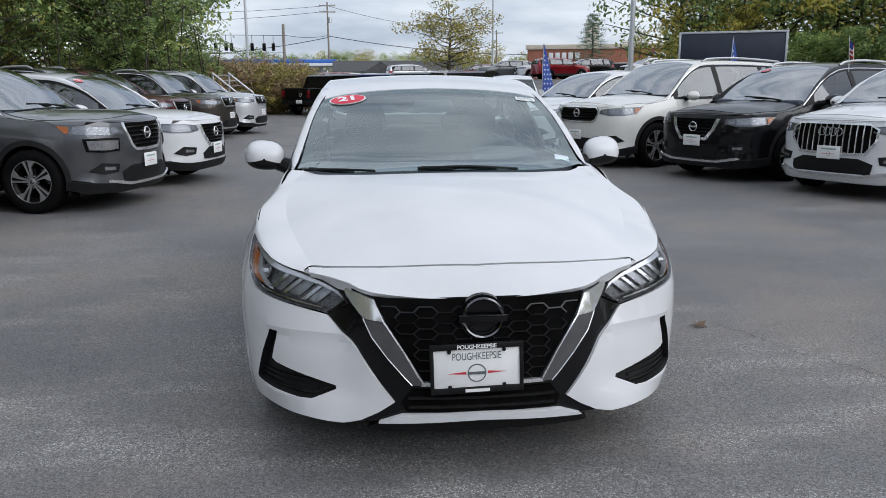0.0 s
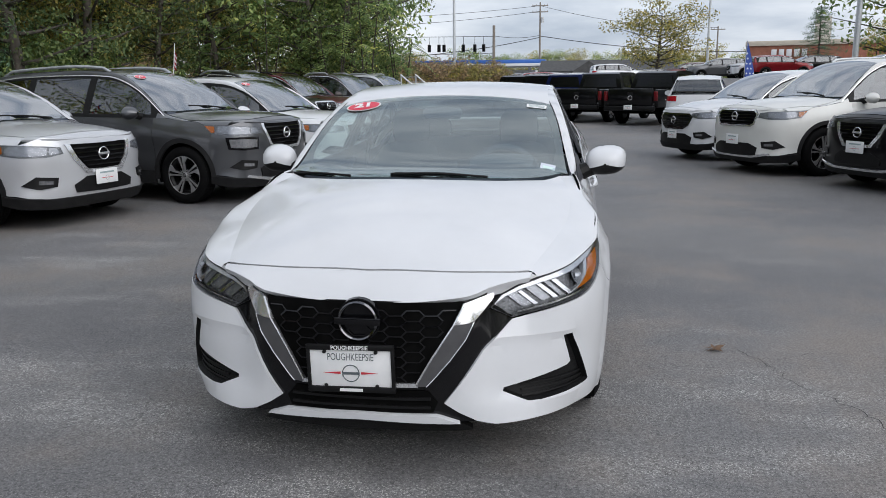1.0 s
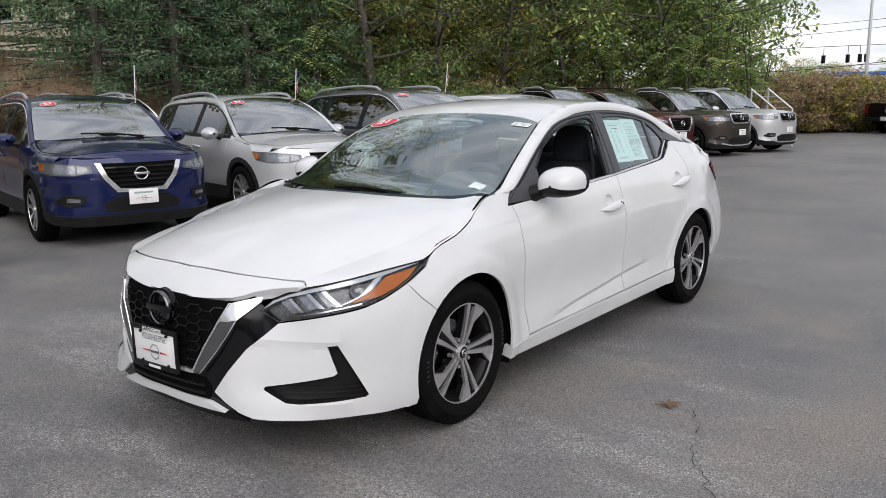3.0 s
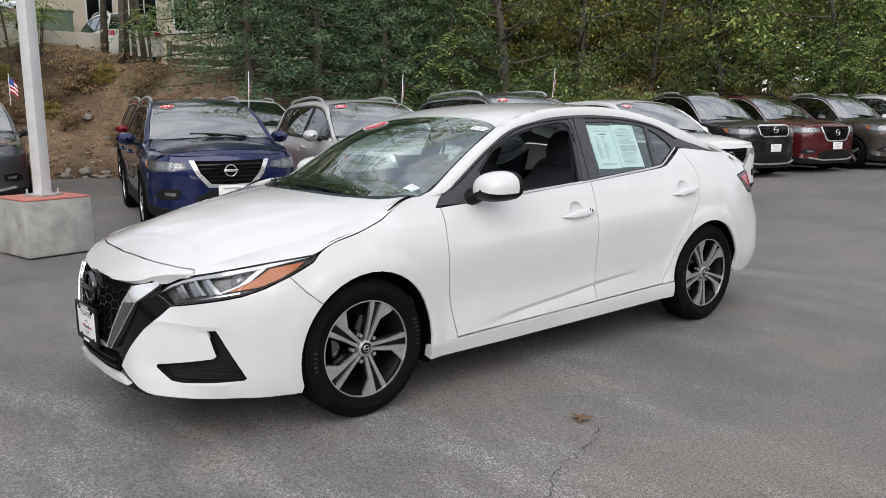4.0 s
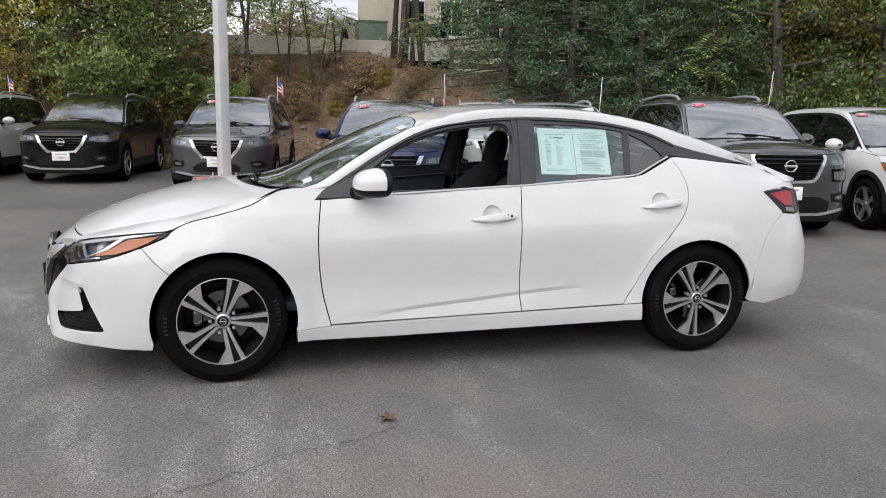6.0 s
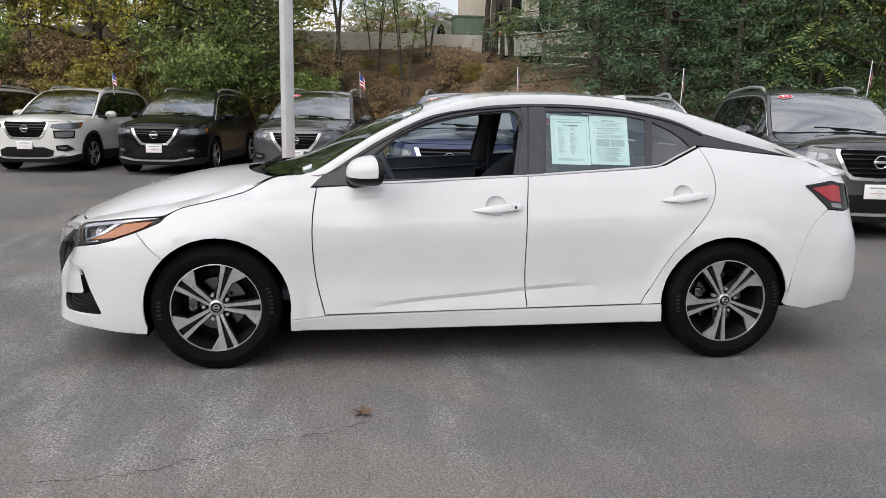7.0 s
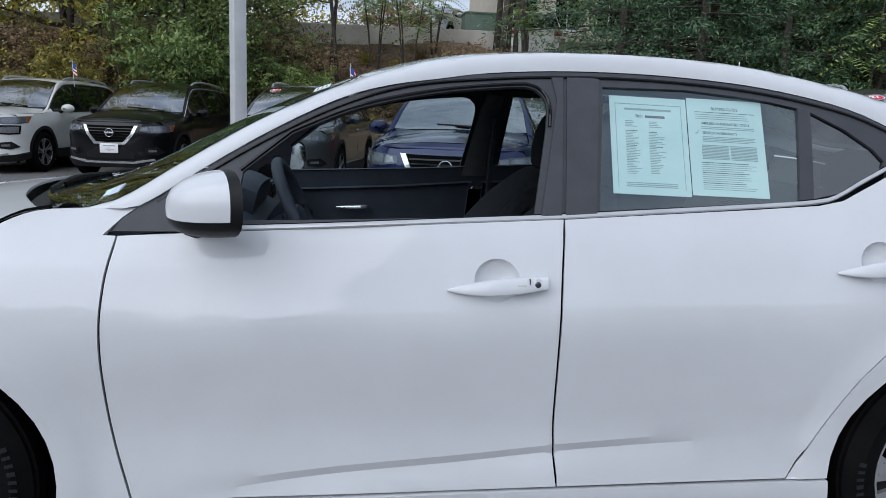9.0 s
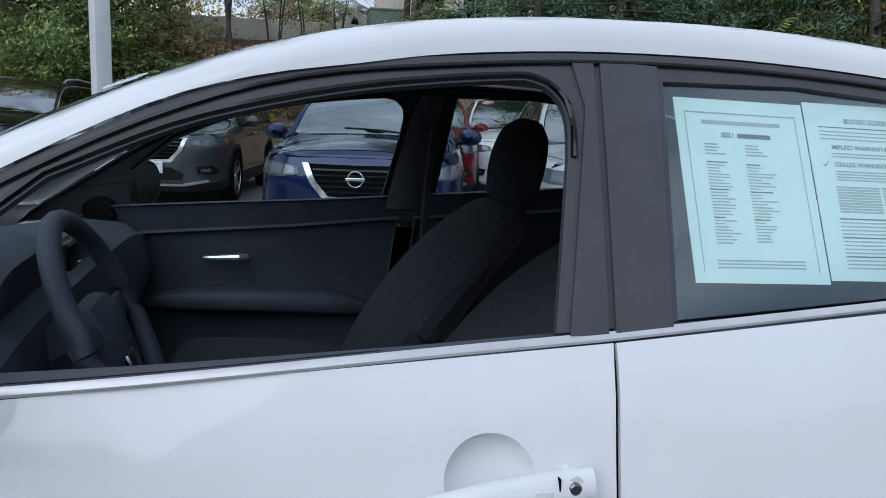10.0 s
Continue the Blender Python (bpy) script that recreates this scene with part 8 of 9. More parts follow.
REDTOP = surface("faded_red_enamel", (0.42, 0.13, 0.10), (0.52, 0.22, 0.18), 0.8, 0, 6, 0.4, 40)
DARKROOF = surface("dark_roof", (0.05, 0.05, 0.05), (0.09, 0.09, 0.09), 0.9, 0, 3)
PLANK = surface("grey_planks", (0.13, 0.11, 0.09), (0.22, 0.19, 0.16), 0.9, 0, 5, 0.6, 60)


def lamp_column(x, y, z, h, r, mat, label):
    ob = thing("lamp_post", pose(x, y, z), label, "lamp post")
    part("post", tube([(0, 0, 0), (0, 0, h * 0.5), (0, 0, h)], [r, r * 0.85, r * 0.65], 12), mat, ob)
    part("arm", tube([(0, 0, h - 0.1), (0.5, 0, h + 0.05), (0.9, 0, h + 0.1)], 0.04, 8), mat, ob)
    part("lamp_head", box((1.1, 0, h + 0.1), (0.5, 0.3, 0.12), 0.03), mat, ob)
    part("base_plate", box((0, 0, 0.01), (r * 4, r * 4, 0.03), 0.005), mat, ob)
    return ob


# square pole on its concrete block
blk = thing("pole_footing", pose(-5.0, -1.40, 0, 0, 0, 12), "concrete block with a faded red painted top", "concrete block")
part("block", box((0, 0, 0.28), (0.68, 0.68, 0.56), 0.025, 0.02), CONCRETE, blk)
part("painted_top", box((0, 0, 0.567), (0.65, 0.65, 0.02), 0.008), REDTOP, blk, "faded red painted top")
pol = thing("square_pole", pose(-5.0, -1.40, 0.577, 0, 0, 30), "tall pale grey square steel pole on a concrete block", "pole")
part("pole_shaft", box((0, 0, 3.6), (0.125, 0.125, 7.2), 0.012), POLEP, pol)
part("foot_plate", box((0, 0, 0.012), (0.26, 0.26, 0.024), 0.004), GALV, pol)
for a, b in ((1, 1), (1, -1), (-1, 1), (-1, -1)):
    part("anchor_bolt", tube([(a * 0.1, b * 0.1, 0), (a * 0.1, b * 0.1, 0.07)], 0.011, 6), GALV, pol)

# upper level behind the bank: wall, cabinet, rail, building
wall = part("retaining_wall", merge(box((-19.05, 0.4, 2.95), (0.28, 6.0, 1.12), 0.03)), PALE)
tagged(wall, "pale concrete wall above the bank", "wall", "", "structure")
slab = [(-19.2, -12, 3.5), (-19.2, 3.3, 3.5), (-33, 3.3, 3.9), (-33, -12, 3.9)]
road = tagged(part("upper_road", (slab + [(x, y, 2.3) for x, y, z in slab], [[0, 1, 2, 3], [0, 4, 5, 1], [1, 5, 6, 2], [2, 6, 7, 3], [3, 7, 4, 0]]), PALE), "pale paved upper yard behind the bank", "yard", "", "structure")
tagged(part("lower_yard", box((-26, 9.9, 2.6), (13.4, 13, 0.2), 0.01), PALE), "pale paved yard before the beige building", "yard", "", "structure")
cab = thing("utility_cabinet", pose(-26.4, 3.95, 2.7), "green steel utility cabinet on the yard", "utility cabinet")
part("cabinet_body", box((0, 0, 1.05), (1.1, 1.1, 2.1), 0.03), GREENBOX, cab)
part("cabinet_lid", box((0, 0, 2.13), (1.16, 1.16, 0.07), 0.015), GREENBOX, cab)
part("cabinet_door", box((0.56, 0, 1.05), (0.02, 0.9, 1.8), 0.006), GREENBOX, cab)
rail = thing("guard_fence", pose(-19.0, 0, 2.6), "weathered grey plank fence along the upper yard", "fence")
for k in range(7):
    part("fence_post", box((0, 5.2 + k * 1.9, 0.35), (0.12, 0.12, 0.9), 0.012), PLANK, rail)
for z in (0.25, 0.62):
    part("fence_board", box((0.08, 10.9, z), (0.05, 11.6, 0.18), 0.01), PLANK, rail)
bld = thing("office_building", pose(-31, 16.2, 2.7), "beige rendered building with dark windows above the bank", "building")
part("wall", box((0, 0, 4.3), (7.4, 23.0, 8.6), 0.02), BEIGE, bld)
part("roof", box((0, 0, 8.75), (8.2, 23.8, 0.3), 0.03), DARKROOF, bld)
for k in range(14):
    for z in (2.5, 5.7):
        yy = -10.4 + k * 1.6
        wf = part("window", box((3.72, yy, z), (0.06, 0.98, 1.45), 0.01), WHITEBAND, bld)
        part("pane", box((3.755, yy - 0.235, z), (0.02, 0.42, 1.28), 0.004), GLOSS, wf)
        part("pane", box((3.755, yy + 0.235, z), (0.02, 0.42, 1.28), 0.004), GLOSS, wf)
        part("sill", box((3.76, yy, z - 0.78), (0.14, 1.1, 0.08), 0.01), WHITEBAND, wf)
UP = spec(L=4.6, H=1.5, name="parked_car", rails=False)
parked(UP, (-26.0, 1.75), -25, SILVER, "silver-blue car parked on the upper yard", "cars on the upper yard", 3.76, lite=True)
parked(ROGUE, (-25.0, 4.9), 178, PEARL, "white car with red lamps on the lower yard", "cars on the upper yard", 2.7, lite=True)


# pickups at the lane's end, tails to the lane
def pickup(x, y, z, heading, mat, label):
    ob = thing("pickup_truck", pose(x, y, z, 0, 0, heading - 90), label, "pickup truck", "pickups at the lane's end")
    # nose to +y, tail face at y = 0
    part("bed", merge(box((0.93, 1.0, 0.92), (0.14, 1.95, 0.62), 0.04), box((-0.93, 1.0, 0.92), (0.14, 1.95, 0.62), 0.04), box((0, 1.0, 0.66), (1.8, 1.95, 0.12), 0.02)), mat, ob)
    tg = part("tailgate", box((0, 0.04, 0.95), (1.62, 0.09, 0.60), 0.025), mat, ob)
    part("tailgate_handle", box((0, -0.015, 1.08), (0.22, 0.03, 0.08), 0.01), TRIM, tg)
    part("tailgate_emblem", lathe([(0.06, 0), (0.065, -0.012), (0.08, -0.012), (0.085, 0)], 16, "y"), CHROME, tg, place=pose(0, -0.004, 0.94))
    for sx in (1, -1):
        part("tail_lamp", box((sx * 0.925, 0.03, 1.0), (0.13, 0.12, 0.34), 0.03), REDDARK, ob, "dark red tail lamp")
    part("rear_bumper", box((0, -0.07, 0.58), (1.86, 0.18, 0.17), 0.04), CHROME if mat is not BLACKP else TRIM, ob)
    plate(ob, pose(0, -0.165, 0.62))
    cab_ = [(2.0, 0.62), (2.0, 1.22), (2.14, 1.80), (2.35, 1.86), (3.6, 1.86), (3.85, 1.80), (4.5, 1.24), (5.5, 1.14), (5.68, 1.02), (5.72, 0.6)]
    for nm, wdt, m2 in (("cab", 0.93, mat),):
        v = []
        for i, (yy, zz) in enumerate(cab_):
            ww = wdt if zz < 1.26 else wdt - (zz - 1.22) * 0.30
            v += [(-ww, yy, zz), (ww, yy, zz)]
        n = len(cab_)
        f = [[2 * i, 2 * i + 2, 2 * i + 3, 2 * i + 1] for i in range(n - 1)] + [[2 * i + 1 for i in range(n)], [2 * i for i in reversed(range(n))]]
        part(nm, (v, f), m2, ob)
    g = lambda yy, zz, sx: (sx * (0.935 - (zz - 1.22) * 0.30), yy, zz)
    part("rear_window", ([(-0.72, 1.985 + 0.03, 1.30), (0.72, 2.015, 1.30), (0.62, 2.105, 1.72), (-0.62, 2.105, 1.72)], [[0, 1, 2, 3]]), GLOSS, ob, "dark rear window")
    part("windscreen", ([(-0.78, 4.43, 1.32), (0.78, 4.43, 1.32), (0.66, 3.92, 1.76), (-0.66, 3.92, 1.76)], [[0, 1, 2, 3]]), GLOSS, ob)
    for sx in (1, -1):
        for a, b in ((2.3, 3.05), (3.15, 4.05)):
            part("side_window", ([g(a, 1.30, sx), g(b, 1.30, sx), g(b - 0.1, 1.74, sx), g(a + 0.05, 1.74, sx)], [[0, 1, 2, 3] if sx > 0 else [3, 2, 1, 0]]), GLOSS, ob)
        part("door_mirror", box((sx * 1.08, 4.15, 1.3), (0.22, 0.1, 0.26), 0.03), TRIM, ob)
    part("underbody", box((0, 2.8, 0.52), (1.5, 5.2, 0.25), 0.03), UNDER, ob)
    for yy in (1.15, 4.75):
        for sd in (1, -1):
            wheel(ob, yy, sd, 0.40, 0.25, 0.26, 0.93, "silver", 6)
    return ob


for x, y, hd, mat, label in [(-3.2, 33.2, 66, BLACKP, "black pickup truck with its tailgate to the lane"), (-1.85, 30.4, 66, BLACKP, "black pickup truck with a dark tailgate"), (-0.65, 28.2, 66, BLUE, "blue pickup truck with its tailgate to the lane"),
                             (0.72, 25.6, 64, BLACKP, "black pickup truck with its tailgate to the lane"), (2.55, 23.6, 62, BLACKP, "black pickup truck next to a white crossover")]:
    pickup(x, y, 0.0, hd, mat, label)
parked(CROSS, (4.9, 23.4), 80, WHITE, "white crossover with its tail to the lane", "", 0.0)
parked(CROSS, (5.6, 15.2), 205, BLACKP, "black crossover at the back of the row", ROW_C, 0.0)

# cars on the rising far lot
FAR = [(11.9, 59, 190, SILVER, "silver minivan"), (15.2, 58.5, 185, BLACKP, "black car"), (17.4, 57.6, 10, REDP, "red crossover"), (20.0, 57.0, 190, WHITE, "white pickup-sized car"), (9.0, 60, 185, GREY, "grey car"), (6.2, 61, 10, SILVER, "silver car"),
       (3.4, 62, 190, CHARCOAL, "dark car"), (0.6, 62.5, 10, REDP, "red crossover"), (-2.2, 67, 190, PEARL, "pale car"), (-4.6, 64, 190, PEARL, "white car"), (18.0, 42.0, 195, GREY, "grey crossover"), (20.6, 35.8, 195, WHITE, "white crossover"), (17.6, 22.2, 200, CHARCOAL, "dark crossover"),
       (-0.8, 66.5, 10, BROWN, "dark bronze car"), (7.6, 66, 190, MAROON, "maroon car"), (12.8, 65.5, 185, BLUE, "blue car"), (23.5, 56, 190, BLACKP, "black car")]
for x, y, hd, mat, what in FAR:
    parked(spec(L=4.6, H=1.6, rails=False, r=0.34), (x, y), hd, mat, what + " parked on the rising far lot", "cars on the far lot", rise(x, y), lite=True)

# box trailer
tr = thing("box_trailer", pose(15.9, 29.6, 0.9, 0, 0, -25), "dark navy box trailer with a silver frame", "trailer")
part("box", box((0, 0, 1.65), (4.3, 2.2, 1.85), 0.02), NAVY, tr)
for x in (-2.15, 2.15):
    for y in (-1.1, 1.1):
        part("corner_post", box((x, y, 1.65), (0.09, 0.09, 1.95), 0.01), GALV, tr)
for y in (-1.1, 1.1):
    for z in (0.72, 2.6):
        part("edge_rail", box((0, y, z), (4.35, 0.09, 0.09), 0.01), GALV, tr)
for x in (-2.15, 2.15):
    part("edge_rail", box((x, 0, 2.6), (0.09, 2.2, 0.09), 0.01), GALV, tr)
for y in (-1.0, 1.0):
    part("tyre", moved(tyre_data(0.36, 0.2, 0.22), Matrix.Translation((0, y, 0.36))), RUBBER, tr)
part("chassis", box((0, 0, 0.55), (4.0, 1.4, 0.2), 0.02), TRIM, tr)

# brick bank building with plain sign bars
bb = thing("brick_building", pose(29, 86, 1.6, 0, 0, -16), "single-storey brick building with sign bars", "building")
part("wall", box((0, 0, 1.9), (20, 9, 3.8), 0.05), BRICK, bb)
part("parapet", box((0, 0, 3.75), (20.4, 9.4, 0.5), 0.04), BEIGE, bb)
for x0 in (-7.4, 3.2):
    for k in range(5):
        part("sign_bar", box((x0 + k * 0.72, -4.75, 2.75), (0.5, 0.1, 0.75), 0.03), WHITEBAND, bb)
part("sign_mark", box((7.1, -4.75, 2.75), (0.8, 0.1, 0.8), 0.2), BLUEBAND, bb)
for x0 in (-8, -4, 0, 4, 8):
    wn = part("window", box((x0, -4.53, 1.2), (2.0, 0.08, 1.6), 0.02), WHITEBAND, bb)
    part("pane", box((x0, -4.58, 1.2), (1.85, 0.04, 1.45), 0.01), GLOSS, wn)
twr = part("tower", box((-3.0, -3.5, 3.2), (1.5, 1.5, 6.2), 0.03), PALE, bb)

# fuel station canopy, low shop, tall poles and cables
gs = thing("fuel_canopy", pose(-11.2, 97, 0.25), "fuel station canopy with a blue and white fascia", "canopy")
part("fascia", box((0, 0, 3.9), (16, 7, 0.45), 0.05), BLUEBAND, gs)
part("fascia_white", box((0, 0, 3.5), (16.05, 7.05, 0.34), 0.05), WHITEBAND, gs)
for x in (-6, 0, 6):
    part("column", box((x, 0, 1.7), (0.4, 0.4, 3.4), 0.03), WHITEBAND, gs)
part("kiosk", box((1, 6, 1.5), (11, 5, 3.0), 0.05), WHITEBAND, gs)
shop = thing("low_shop", pose(3.9, 92, 0.25), "low grey shop with a gabled porch", "building")
part("wall", box((0, 0, 1.3), (14, 7, 2.6), 0.05), WHITEBAND, shop)
part("roof", ([(-7.5, -4, 2.6), (7.5, -4, 2.6), (7.5, 0, 3.9), (-7.5, 0, 3.9), (7.5, 4, 2.6), (-7.5, 4, 2.6)], [[0, 1, 2, 3], [3, 2, 4, 5], [1, 4, 2], [0, 3, 5]]), DARKROOF, shop)
part("porch", ([(-4, -5.2, 2.4), (0, -5.2, 2.4), (-2, -5.2, 3.7), (-4, 0, 2.4), (0, 0, 2.4), (-2, 0, 3.7)], [[0, 1, 2], [1, 4, 5, 2], [0, 2, 5, 3]]), DARKROOF, shop)


def utility_pole(x, y, z, h, arms=1):
    ob = thing("utility_pole", pose(x, y, z), "weathered timber utility pole with cross-arms", "utility pole")
    part("pole", tube([(0, 0, 0), (0.03, 0, h * 0.5), (0, 0, h)], [0.18, 0.15, 0.11], 10), WOODPOLE, ob)
    for k in range(arms):
        part("cross_arm", box((0, 0, h - 0.5 - 0.9 * k), (2.4, 0.12, 0.14), 0.015), WOODPOLE, ob)
        for dx in (-1.1, -0.6, 0.6, 1.1):
            part("insulator", tube([(dx, 0, h - 0.45 - 0.9 * k), (dx, 0, h - 0.25 - 0.9 * k)], [0.05, 0.03], 8), CONCRETE, ob)
    if arms > 1:
        part("transformer", lathe([(0, 0), (0.25, 0.02), (0.25, 0.8), (0, 0.85)], 14, "z"), GALV, ob, place=pose(0.35, 0, h - 3.0))
    return ob


utility_pole(-5.1, 120, 0.2, 13.3, 2)
utility_pole(24, 140, 0.2, 10.6, 1)
lamp_column(-9.17, 60.4, 0.7, 10.3, 0.13, GALV, "tall grey steel lamp post beyond the scrub")
lamp_column(13.2, 78.0, 1.2, 11.0, 0.14, GALV, "tall steel lamp post on the far lot")
lamp_column(14.1, 37.7, 0.1, 9.5, 0.16, GALV, "tall steel lamp post on the upper lot")
sp = thing("signal_pole", pose(-9.2, 92, 0.1), "grey pole that carries the signal cable", "pole")
part("pole", tube([(0, 0, 0), (0, 0, 8.2)], [0.2, 0.16], 10), WOODPOLE, sp)


def cable(a, b, sag, r=0.022):
    pts = [tuple(np.array(a) * (1 - t) + np.array(b) * t - np.array([0, 0, sag * 4 * t * (1 - t)])) for t in np.linspace(0, 1, 16)]
    tagged(part("overhead_cable", tube(pts, r, 5), WIRE), "thin black overhead cable strung between poles", "cable", "overhead cables")


cable((-5.1, 120, 13.0), (-60, 112, 12.2), 1.2, 0.03)
cable((-5.1, 120, 12.2), (-60, 112, 11.0), 1.4, 0.03)
cable((-5.1, 120, 13.0), (24, 140, 10.6), 1.0, 0.03)
cable((-5.1, 120, 8.6), (60, 150, 9.4), 2.6, 0.05)
cable((-5.1, 120, 8.7), (-9.2, 92, 7.1), 0.3, 0.03)
cable((-5.1, 120, 8.4), (-30, 92, 4.6), 0.8, 0.05)
cable((-9.2, 92, 7.05), (-45, 88, 7.05), 0.0, 0.03)
cable((-9.2, 92, 5.1), (-45, 88, 5.2), 0.2)
for x in (-10.4, -11.45, -12.8, -15.1, -15.7, -16.85, -19.2):
    sg = thing("traffic_light", pose(x, 92 + (x + 9.2) * 4 / 35.8, 5.72), "black traffic light hung from a cable", "traffic light", "traffic lights over the road")
    part("housing", box((0, 0, 0), (0.38, 0.3, 0.86), 0.05), TRIM, sg)
    part("hanger", tube([(0, 0, 0.4), (0, 0, 1.37)], 0.03, 6), TRIM, sg)
    for z in (0.27, 0.0, -0.27):
        part("visor", lathe([(0.13, 0.0), (0.14, -0.2)], 12, "y"), TRIM, sg, place=pose(0, -0.15, z))


ramp_ob = thing("loading_ramp", pose(-4.5, 21.6, 0.0), "pale aluminium loading ramp with two sloping rails", "ramp")
for dx in (0.0, 0.50):
    part("ramp_rail", tube([(-0.60 + dx, 0, 1.78), (0.15 + dx, 0, 1.16), (0.2 + dx, 0.02, 0.0)], 0.03, 6), GALV, ramp_ob)
    part("ramp_leg", tube([(-0.58 + dx, 0, 1.76), (-0.62 + dx, 0.1, 0.0)], 0.03, 6), GALV, ramp_ob)
for k in range(4):
    part("ramp_rung", tube([(-0.5 + 0.2 * k, 0, 1.70 - 0.165 * k), (0.0 + 0.2 * k, 0, 1.70 - 0.165 * k)], 0.012, 5), GALV, ramp_ob)

# feather banners and small car flags
def banner(x, y, z, h, turn):
    ob = thing("feather_banner", pose(x, y, z, 0, 0, turn), "tall blue feather banner with pale stars", "banner")
    part("banner_pole", tube([(0, 0, 0), (0, 0, h * 0.7), (0.06, 0, h)], 0.015, 6), GALV, ob)
    outl = [(0.0, 0.9)] + [(0.6 - 0.52 * (t ** 1.6), 0.75 + (h - 0.8) * t) for t in np.linspace(0, 1, 10)] + [(0.03, h)]
    cloth = part("cloth", sheet(outl, lambda a, b: (a, 0.03 * math.sin(b * 3 + a * 4), b), 0.004, 0.2, (), (0, -1, 1)), FLAGBLUE, ob)
    rng = random.Random(int(x * 10))
    for k in range(26):
        b = 1.0 + (h - 1.3) * (k // 3) / 9
        a = 0.08 + 0.16 * (k % 3) + 0.04 * (k // 3 % 2)
        if a < 0.55 - 0.5 * ((b - 0.75) / (h - 0.8)) ** 1.6:
            part("star", ([(a + 0.055 * math.cos(q) * (1 if j % 2 == 0 else 0.42), -0.012 + 0.03 * math.sin(b * 3 + a * 4), b + 0.055 * math.sin(q) * (1 if j % 2 == 0 else 0.42)) for j, q in enumerate([math.pi / 2 + 2 * math.pi * i / 10 for i in range(10)])], [list(range(10))]), FLAGPALE, cloth)


banner(7.3, 29.0, 0.0, 3.05, 20)
banner(12.4, 22.2, 0.0, 2.95, 20)


def car_flag(x, y, z, turn, furled=0.4):
    ob = thing("car_flag", pose(x, y, z, 6, 4, turn), "small striped red and white flag clipped to a car window", "flag", "small flags on the cars")
    part("staff", tube([(0, 0, -0.12), (0, 0, 0.40)], 0.006, 6), PAPER, ob)
    for k in range(7):
        z0 = 0.34 - k * 0.034
        dr = 0.10
        part("stripe", ([(0.0, 0, z0), (0.10 * furled, 0.03, z0 - dr * 0.5), (0.20 * furled, -0.02, z0 - dr), (0.20 * furled, -0.02, z0 - dr - 0.034), (0.10 * furled, 0.03, z0 - dr * 0.5 - 0.034), (0, 0, z0 - 0.034)], [[0, 1, 4, 5], [1, 2, 3, 4]]), FLAGRED if k % 2 == 0 else PAPER, ob)
    part("canton", ([(0.0, -0.004, 0.342), (0.09 * furled, 0.022, 0.30), (0.09 * furled, 0.022, 0.19), (0, -0.004, 0.235)], [[0, 1, 2, 3]]), FLAGBLUE, ob)


def on_car(front, heading, L, ahead, left, z):
    a = radians(heading)
    return front[0] - math.cos(a) * ahead - math.sin(a) * left, front[1] - math.sin(a) * ahead + math.cos(a) * left, z


for front, hd, L, W_, h in [((-9.1, -1.58), -10, 4.65, 1.84, 1.66), ((-11.33, -6.83), -8, 4.65, 1.84, 1.66), ((-11.8, -9.4), -8, 4.65, 1.84, 1.66), ((-4.83, 0.56), -13, 4.38, 1.84, 1.58), ((-4.28, 2.93), -12, 4.38, 1.84, 1.58), ((-2.95, 4.93), -12, 4.65, 1.84, 1.66), ((4.40, 6.32), 205, 4.89, 1.92, 1.66)]:
    x, y, z = on_car(front, hd, L, 2.35, W_ / 2 - 0.16, h)
    car_flag(x, y, z, hd + 60, 0.75 if x < -10 or x > 0 else 0.14)


# year stickers at the top of windscreens
def year_sticker(place, size, text):
    ob = thing("year_sticker", place, "oval red and white sticker with the model year", "sticker", "stickers on windscreens")
    part("oval", lathe([(0, 0.0), (size, 0.0), (size, -0.002)], 28, "y"), PAPER, ob, place=Matrix.Diagonal((1.5, 1, 0.98, 1)))
    part("oval_red", lathe([(0, -0.004), (size * 0.90, -0.003)], 28, "y"), STICKER, ob, place=Matrix.Diagonal((1.52, 1, 0.96, 1)))
    lettering(text, size * 1.25, PAPER, ob, pose(0, -0.007, 0, 90, 0, 0) @ Matrix.Diagonal((1.25, 1, 1, 1)), bold=0.004)
    return ob


for place, skin, x, y in STICKERED:
    year_sticker(place @ glass_place(x, y, 0.006, skin), 0.062, "21")
year_sticker(glass_place(-0.472, -0.375) @ Matrix.Rotation(radians(-6), 4, "Y"), 0.068, "21")
ins = thing("inspection_sticker", glass_place(0.617, -0.905), "small pale blue sticker in the windscreen corner", "sticker")
part("sticker_sheet", box((0, 0, 0), (0.075, 0.002, 0.055)), FLAGPALE, ins)
part("sticker_print", box((0, -0.0015, -0.008), (0.05, 0.001, 0.022)), SHEETP, ins)
tag = thing("stock_label", glass_place(0.53, -0.372), "small white label in the windscreen's upper corner", "sticker")
part("label_sheet", box((0, 0, 0), (0.11, 0.002, 0.045)), PAPER, tag)
for k in range(3):
    part("print_line", box((0, -0.0015, 0.012 - k * 0.012), (0.09, 0.001, 0.004)), INKPALE, tag)

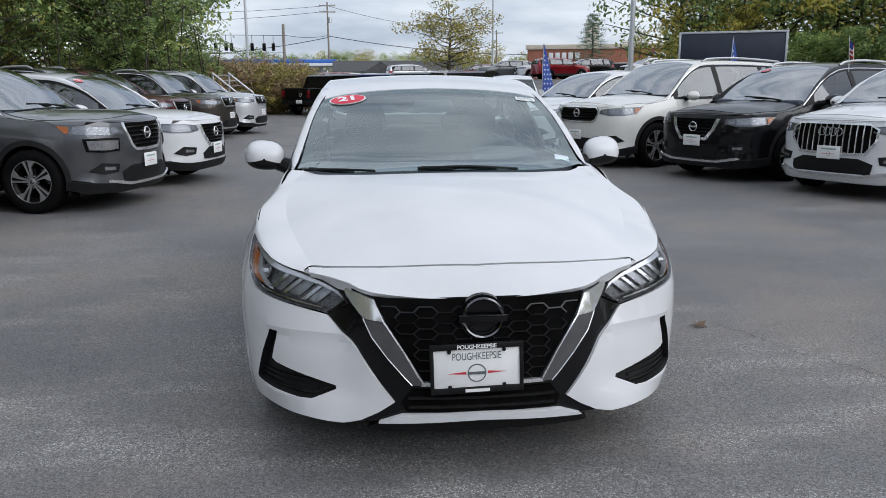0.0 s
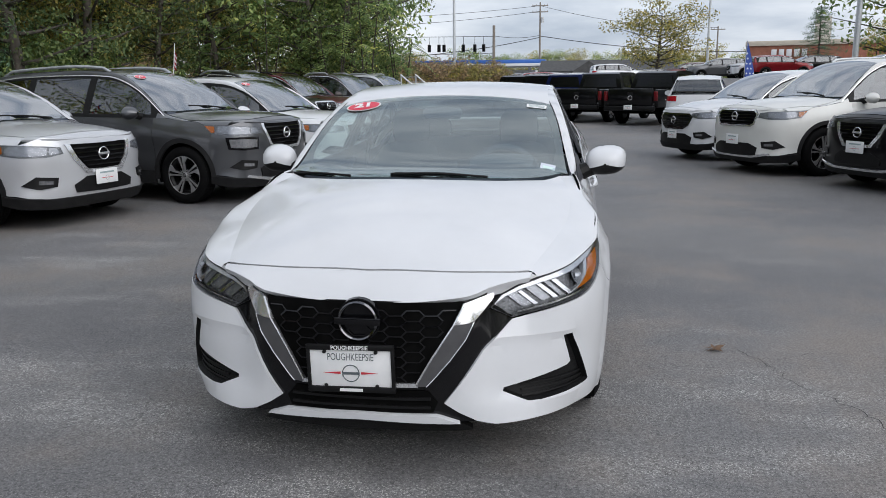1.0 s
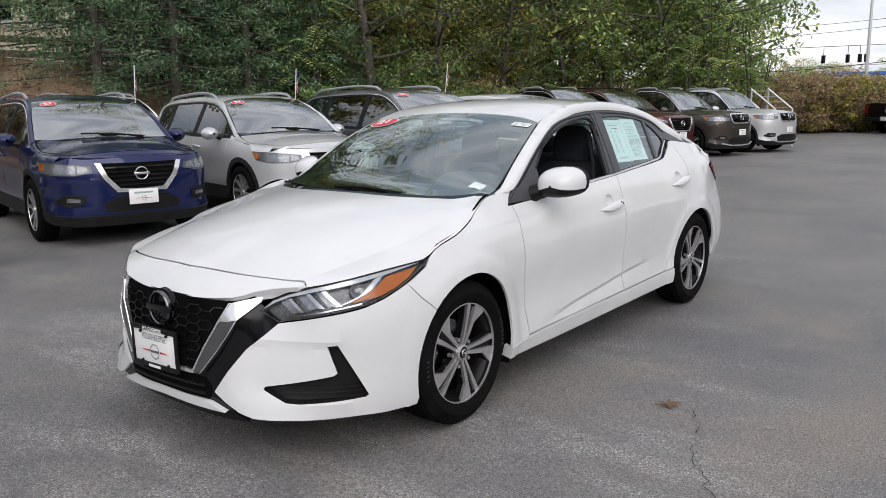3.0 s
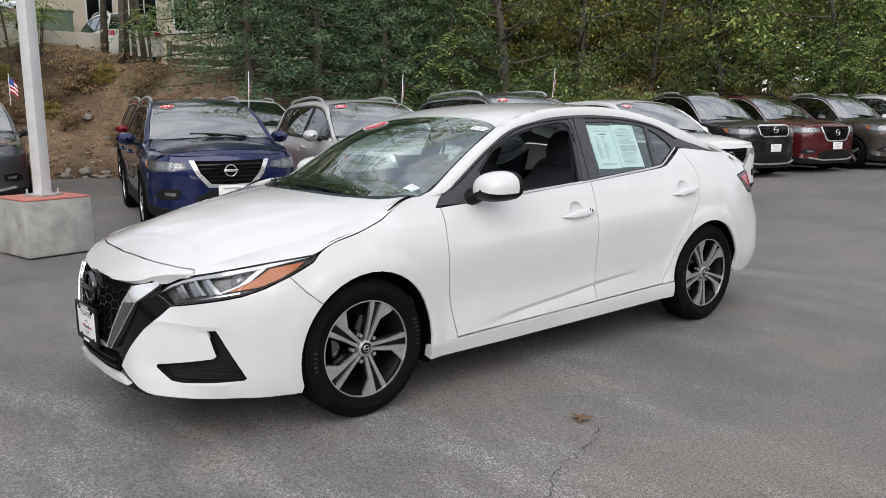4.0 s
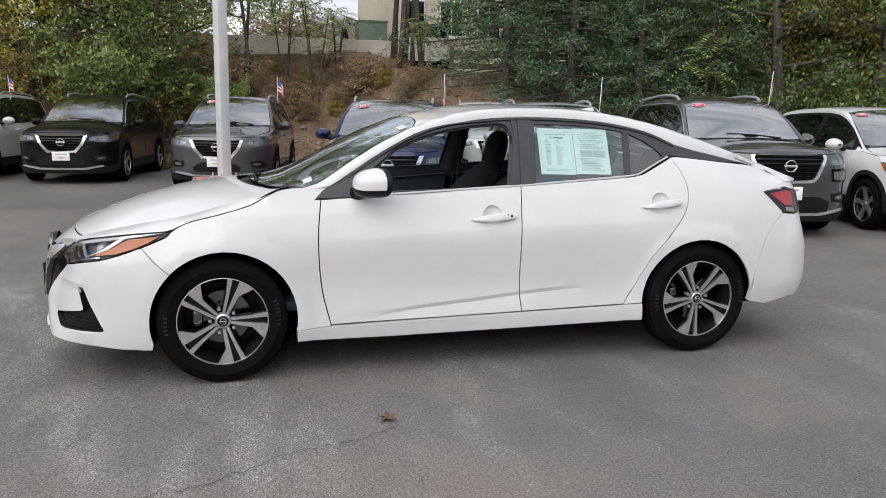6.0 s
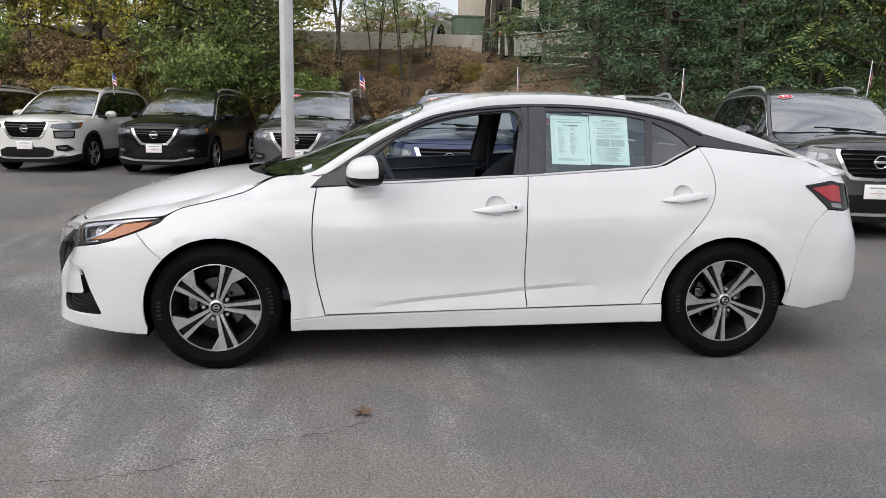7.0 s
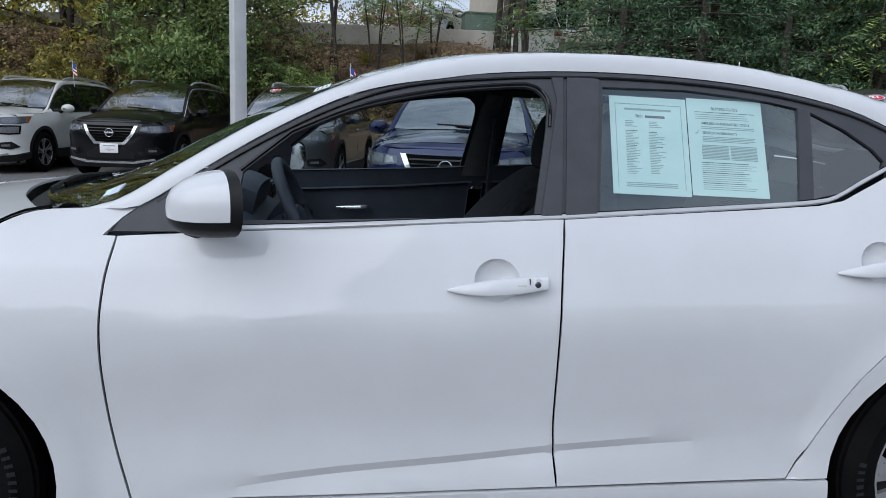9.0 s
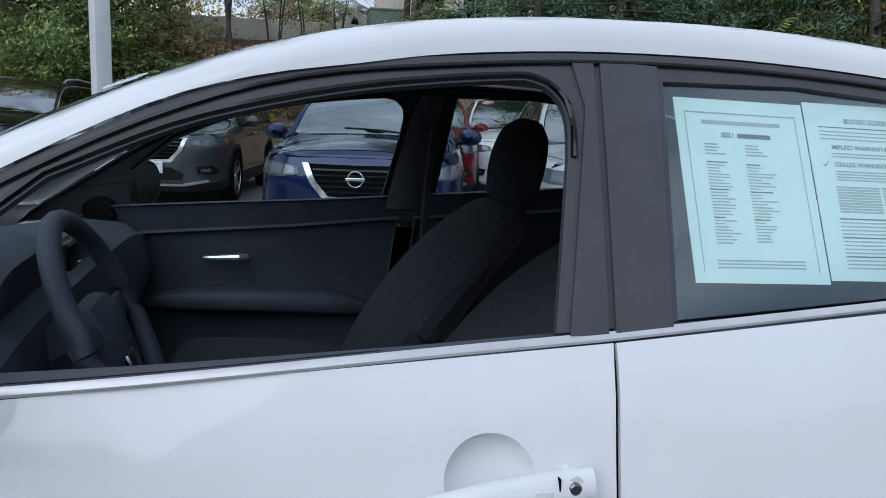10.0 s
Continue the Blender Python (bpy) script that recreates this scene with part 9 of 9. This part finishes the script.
# ground litter: leaf, cracks
DRYLEAF = surface("dry_leaf", (0.10, 0.058, 0.032), (0.17, 0.10, 0.055), 0.7, 0, 40)
lf = thing("fallen_leaf", pose(1.523, -0.634, 0.008, 0, 0, 30) @ Matrix.Scale(0.72, 4), "dry brown fallen leaf on the asphalt", "leaf")
for k, (a, s) in enumerate(((0.0, 0.085), (1.2, 0.06), (2.5, 0.07), (3.9, 0.05), (5.0, 0.065))):
    pts = [(0, 0, 0.0), (0.35 * s * 1.2, 0.32 * s, 0.012), (s * 1.2, 0, 0.022 - 0.006 * k), (0.35 * s * 1.2, -0.32 * s, 0.004)]
    part("leaf_blade", moved((pts, [[0, 1, 2], [0, 2, 3]]), Matrix.Rotation(a, 4, "Z")), DRYLEAF, lf)
part("leaf_stalk", tube([(0, 0, 0.004), (-0.05, -0.03, 0.012), (-0.09, -0.035, 0.006)], 0.002, 4), DRYLEAF, lf)
CRACK = surface("crack_tar", (0.008, 0.008, 0.008), (0.02, 0.02, 0.02), 0.9, 0, 30)


def crack(pts, w, seed):
    rng = random.Random(seed)
    line = cr(pts, 0.04)
    v = []
    for k, (x, y) in enumerate(line):
        a, b = line[max(k - 1, 0)], line[min(k + 1, len(line) - 1)]
        n = Vector((-(b[1] - a[1]), b[0] - a[0])).normalized()
        j = rng.uniform(-0.02, 0.02)
        h = w * rng.uniform(0.3, 1.2) * (0.25 if k in (0, len(line) - 1) else 1)
        z = rise(x, y) + 0.006
        v += [(x + n.x * (j + h), y + n.y * (j + h), z), (x + n.x * (j - h), y + n.y * (j - h), z)]
    f = [[2 * k, 2 * k + 1, 2 * k + 3, 2 * k + 2] for k in range(len(line) - 1)]
    tagged(part("asphalt_crack", (v, f), CRACK), "jagged dark crack in the asphalt", "crack", "", "structure")


crack([(1.62, -0.59), (1.745, -0.83), (1.84, -1.12), (2.05, -1.5), (2.1, -1.9)], 0.0024, 1)
crack([(1.745, -0.83), (2.1, -0.62), (2.5, -0.7)], 0.0010, 2)

# plain unseen building, added behind the walk to close the lot in reflections
sr = thing("showroom", pose(8, -34, 0), "long grey showroom, added unseen behind the walk to close the lot", "building")
part("wall", box((0, 0, 3.2), (70, 8, 6.4), 0.05), PALE, sr)
part("roof", box((0, 0, 6.5), (70.6, 8.6, 0.3), 0.05), DARKROOF, sr)
for k in range(14):
    wn = part("window", box((-32.5 + k * 5, 4.03, 1.9), (4.4, 0.08, 3.0), 0.02), TRIM, sr)
    part("pane", box((-32.5 + k * 5, 4.08, 1.9), (4.2, 0.04, 2.8), 0.01), GLOSS, wn)
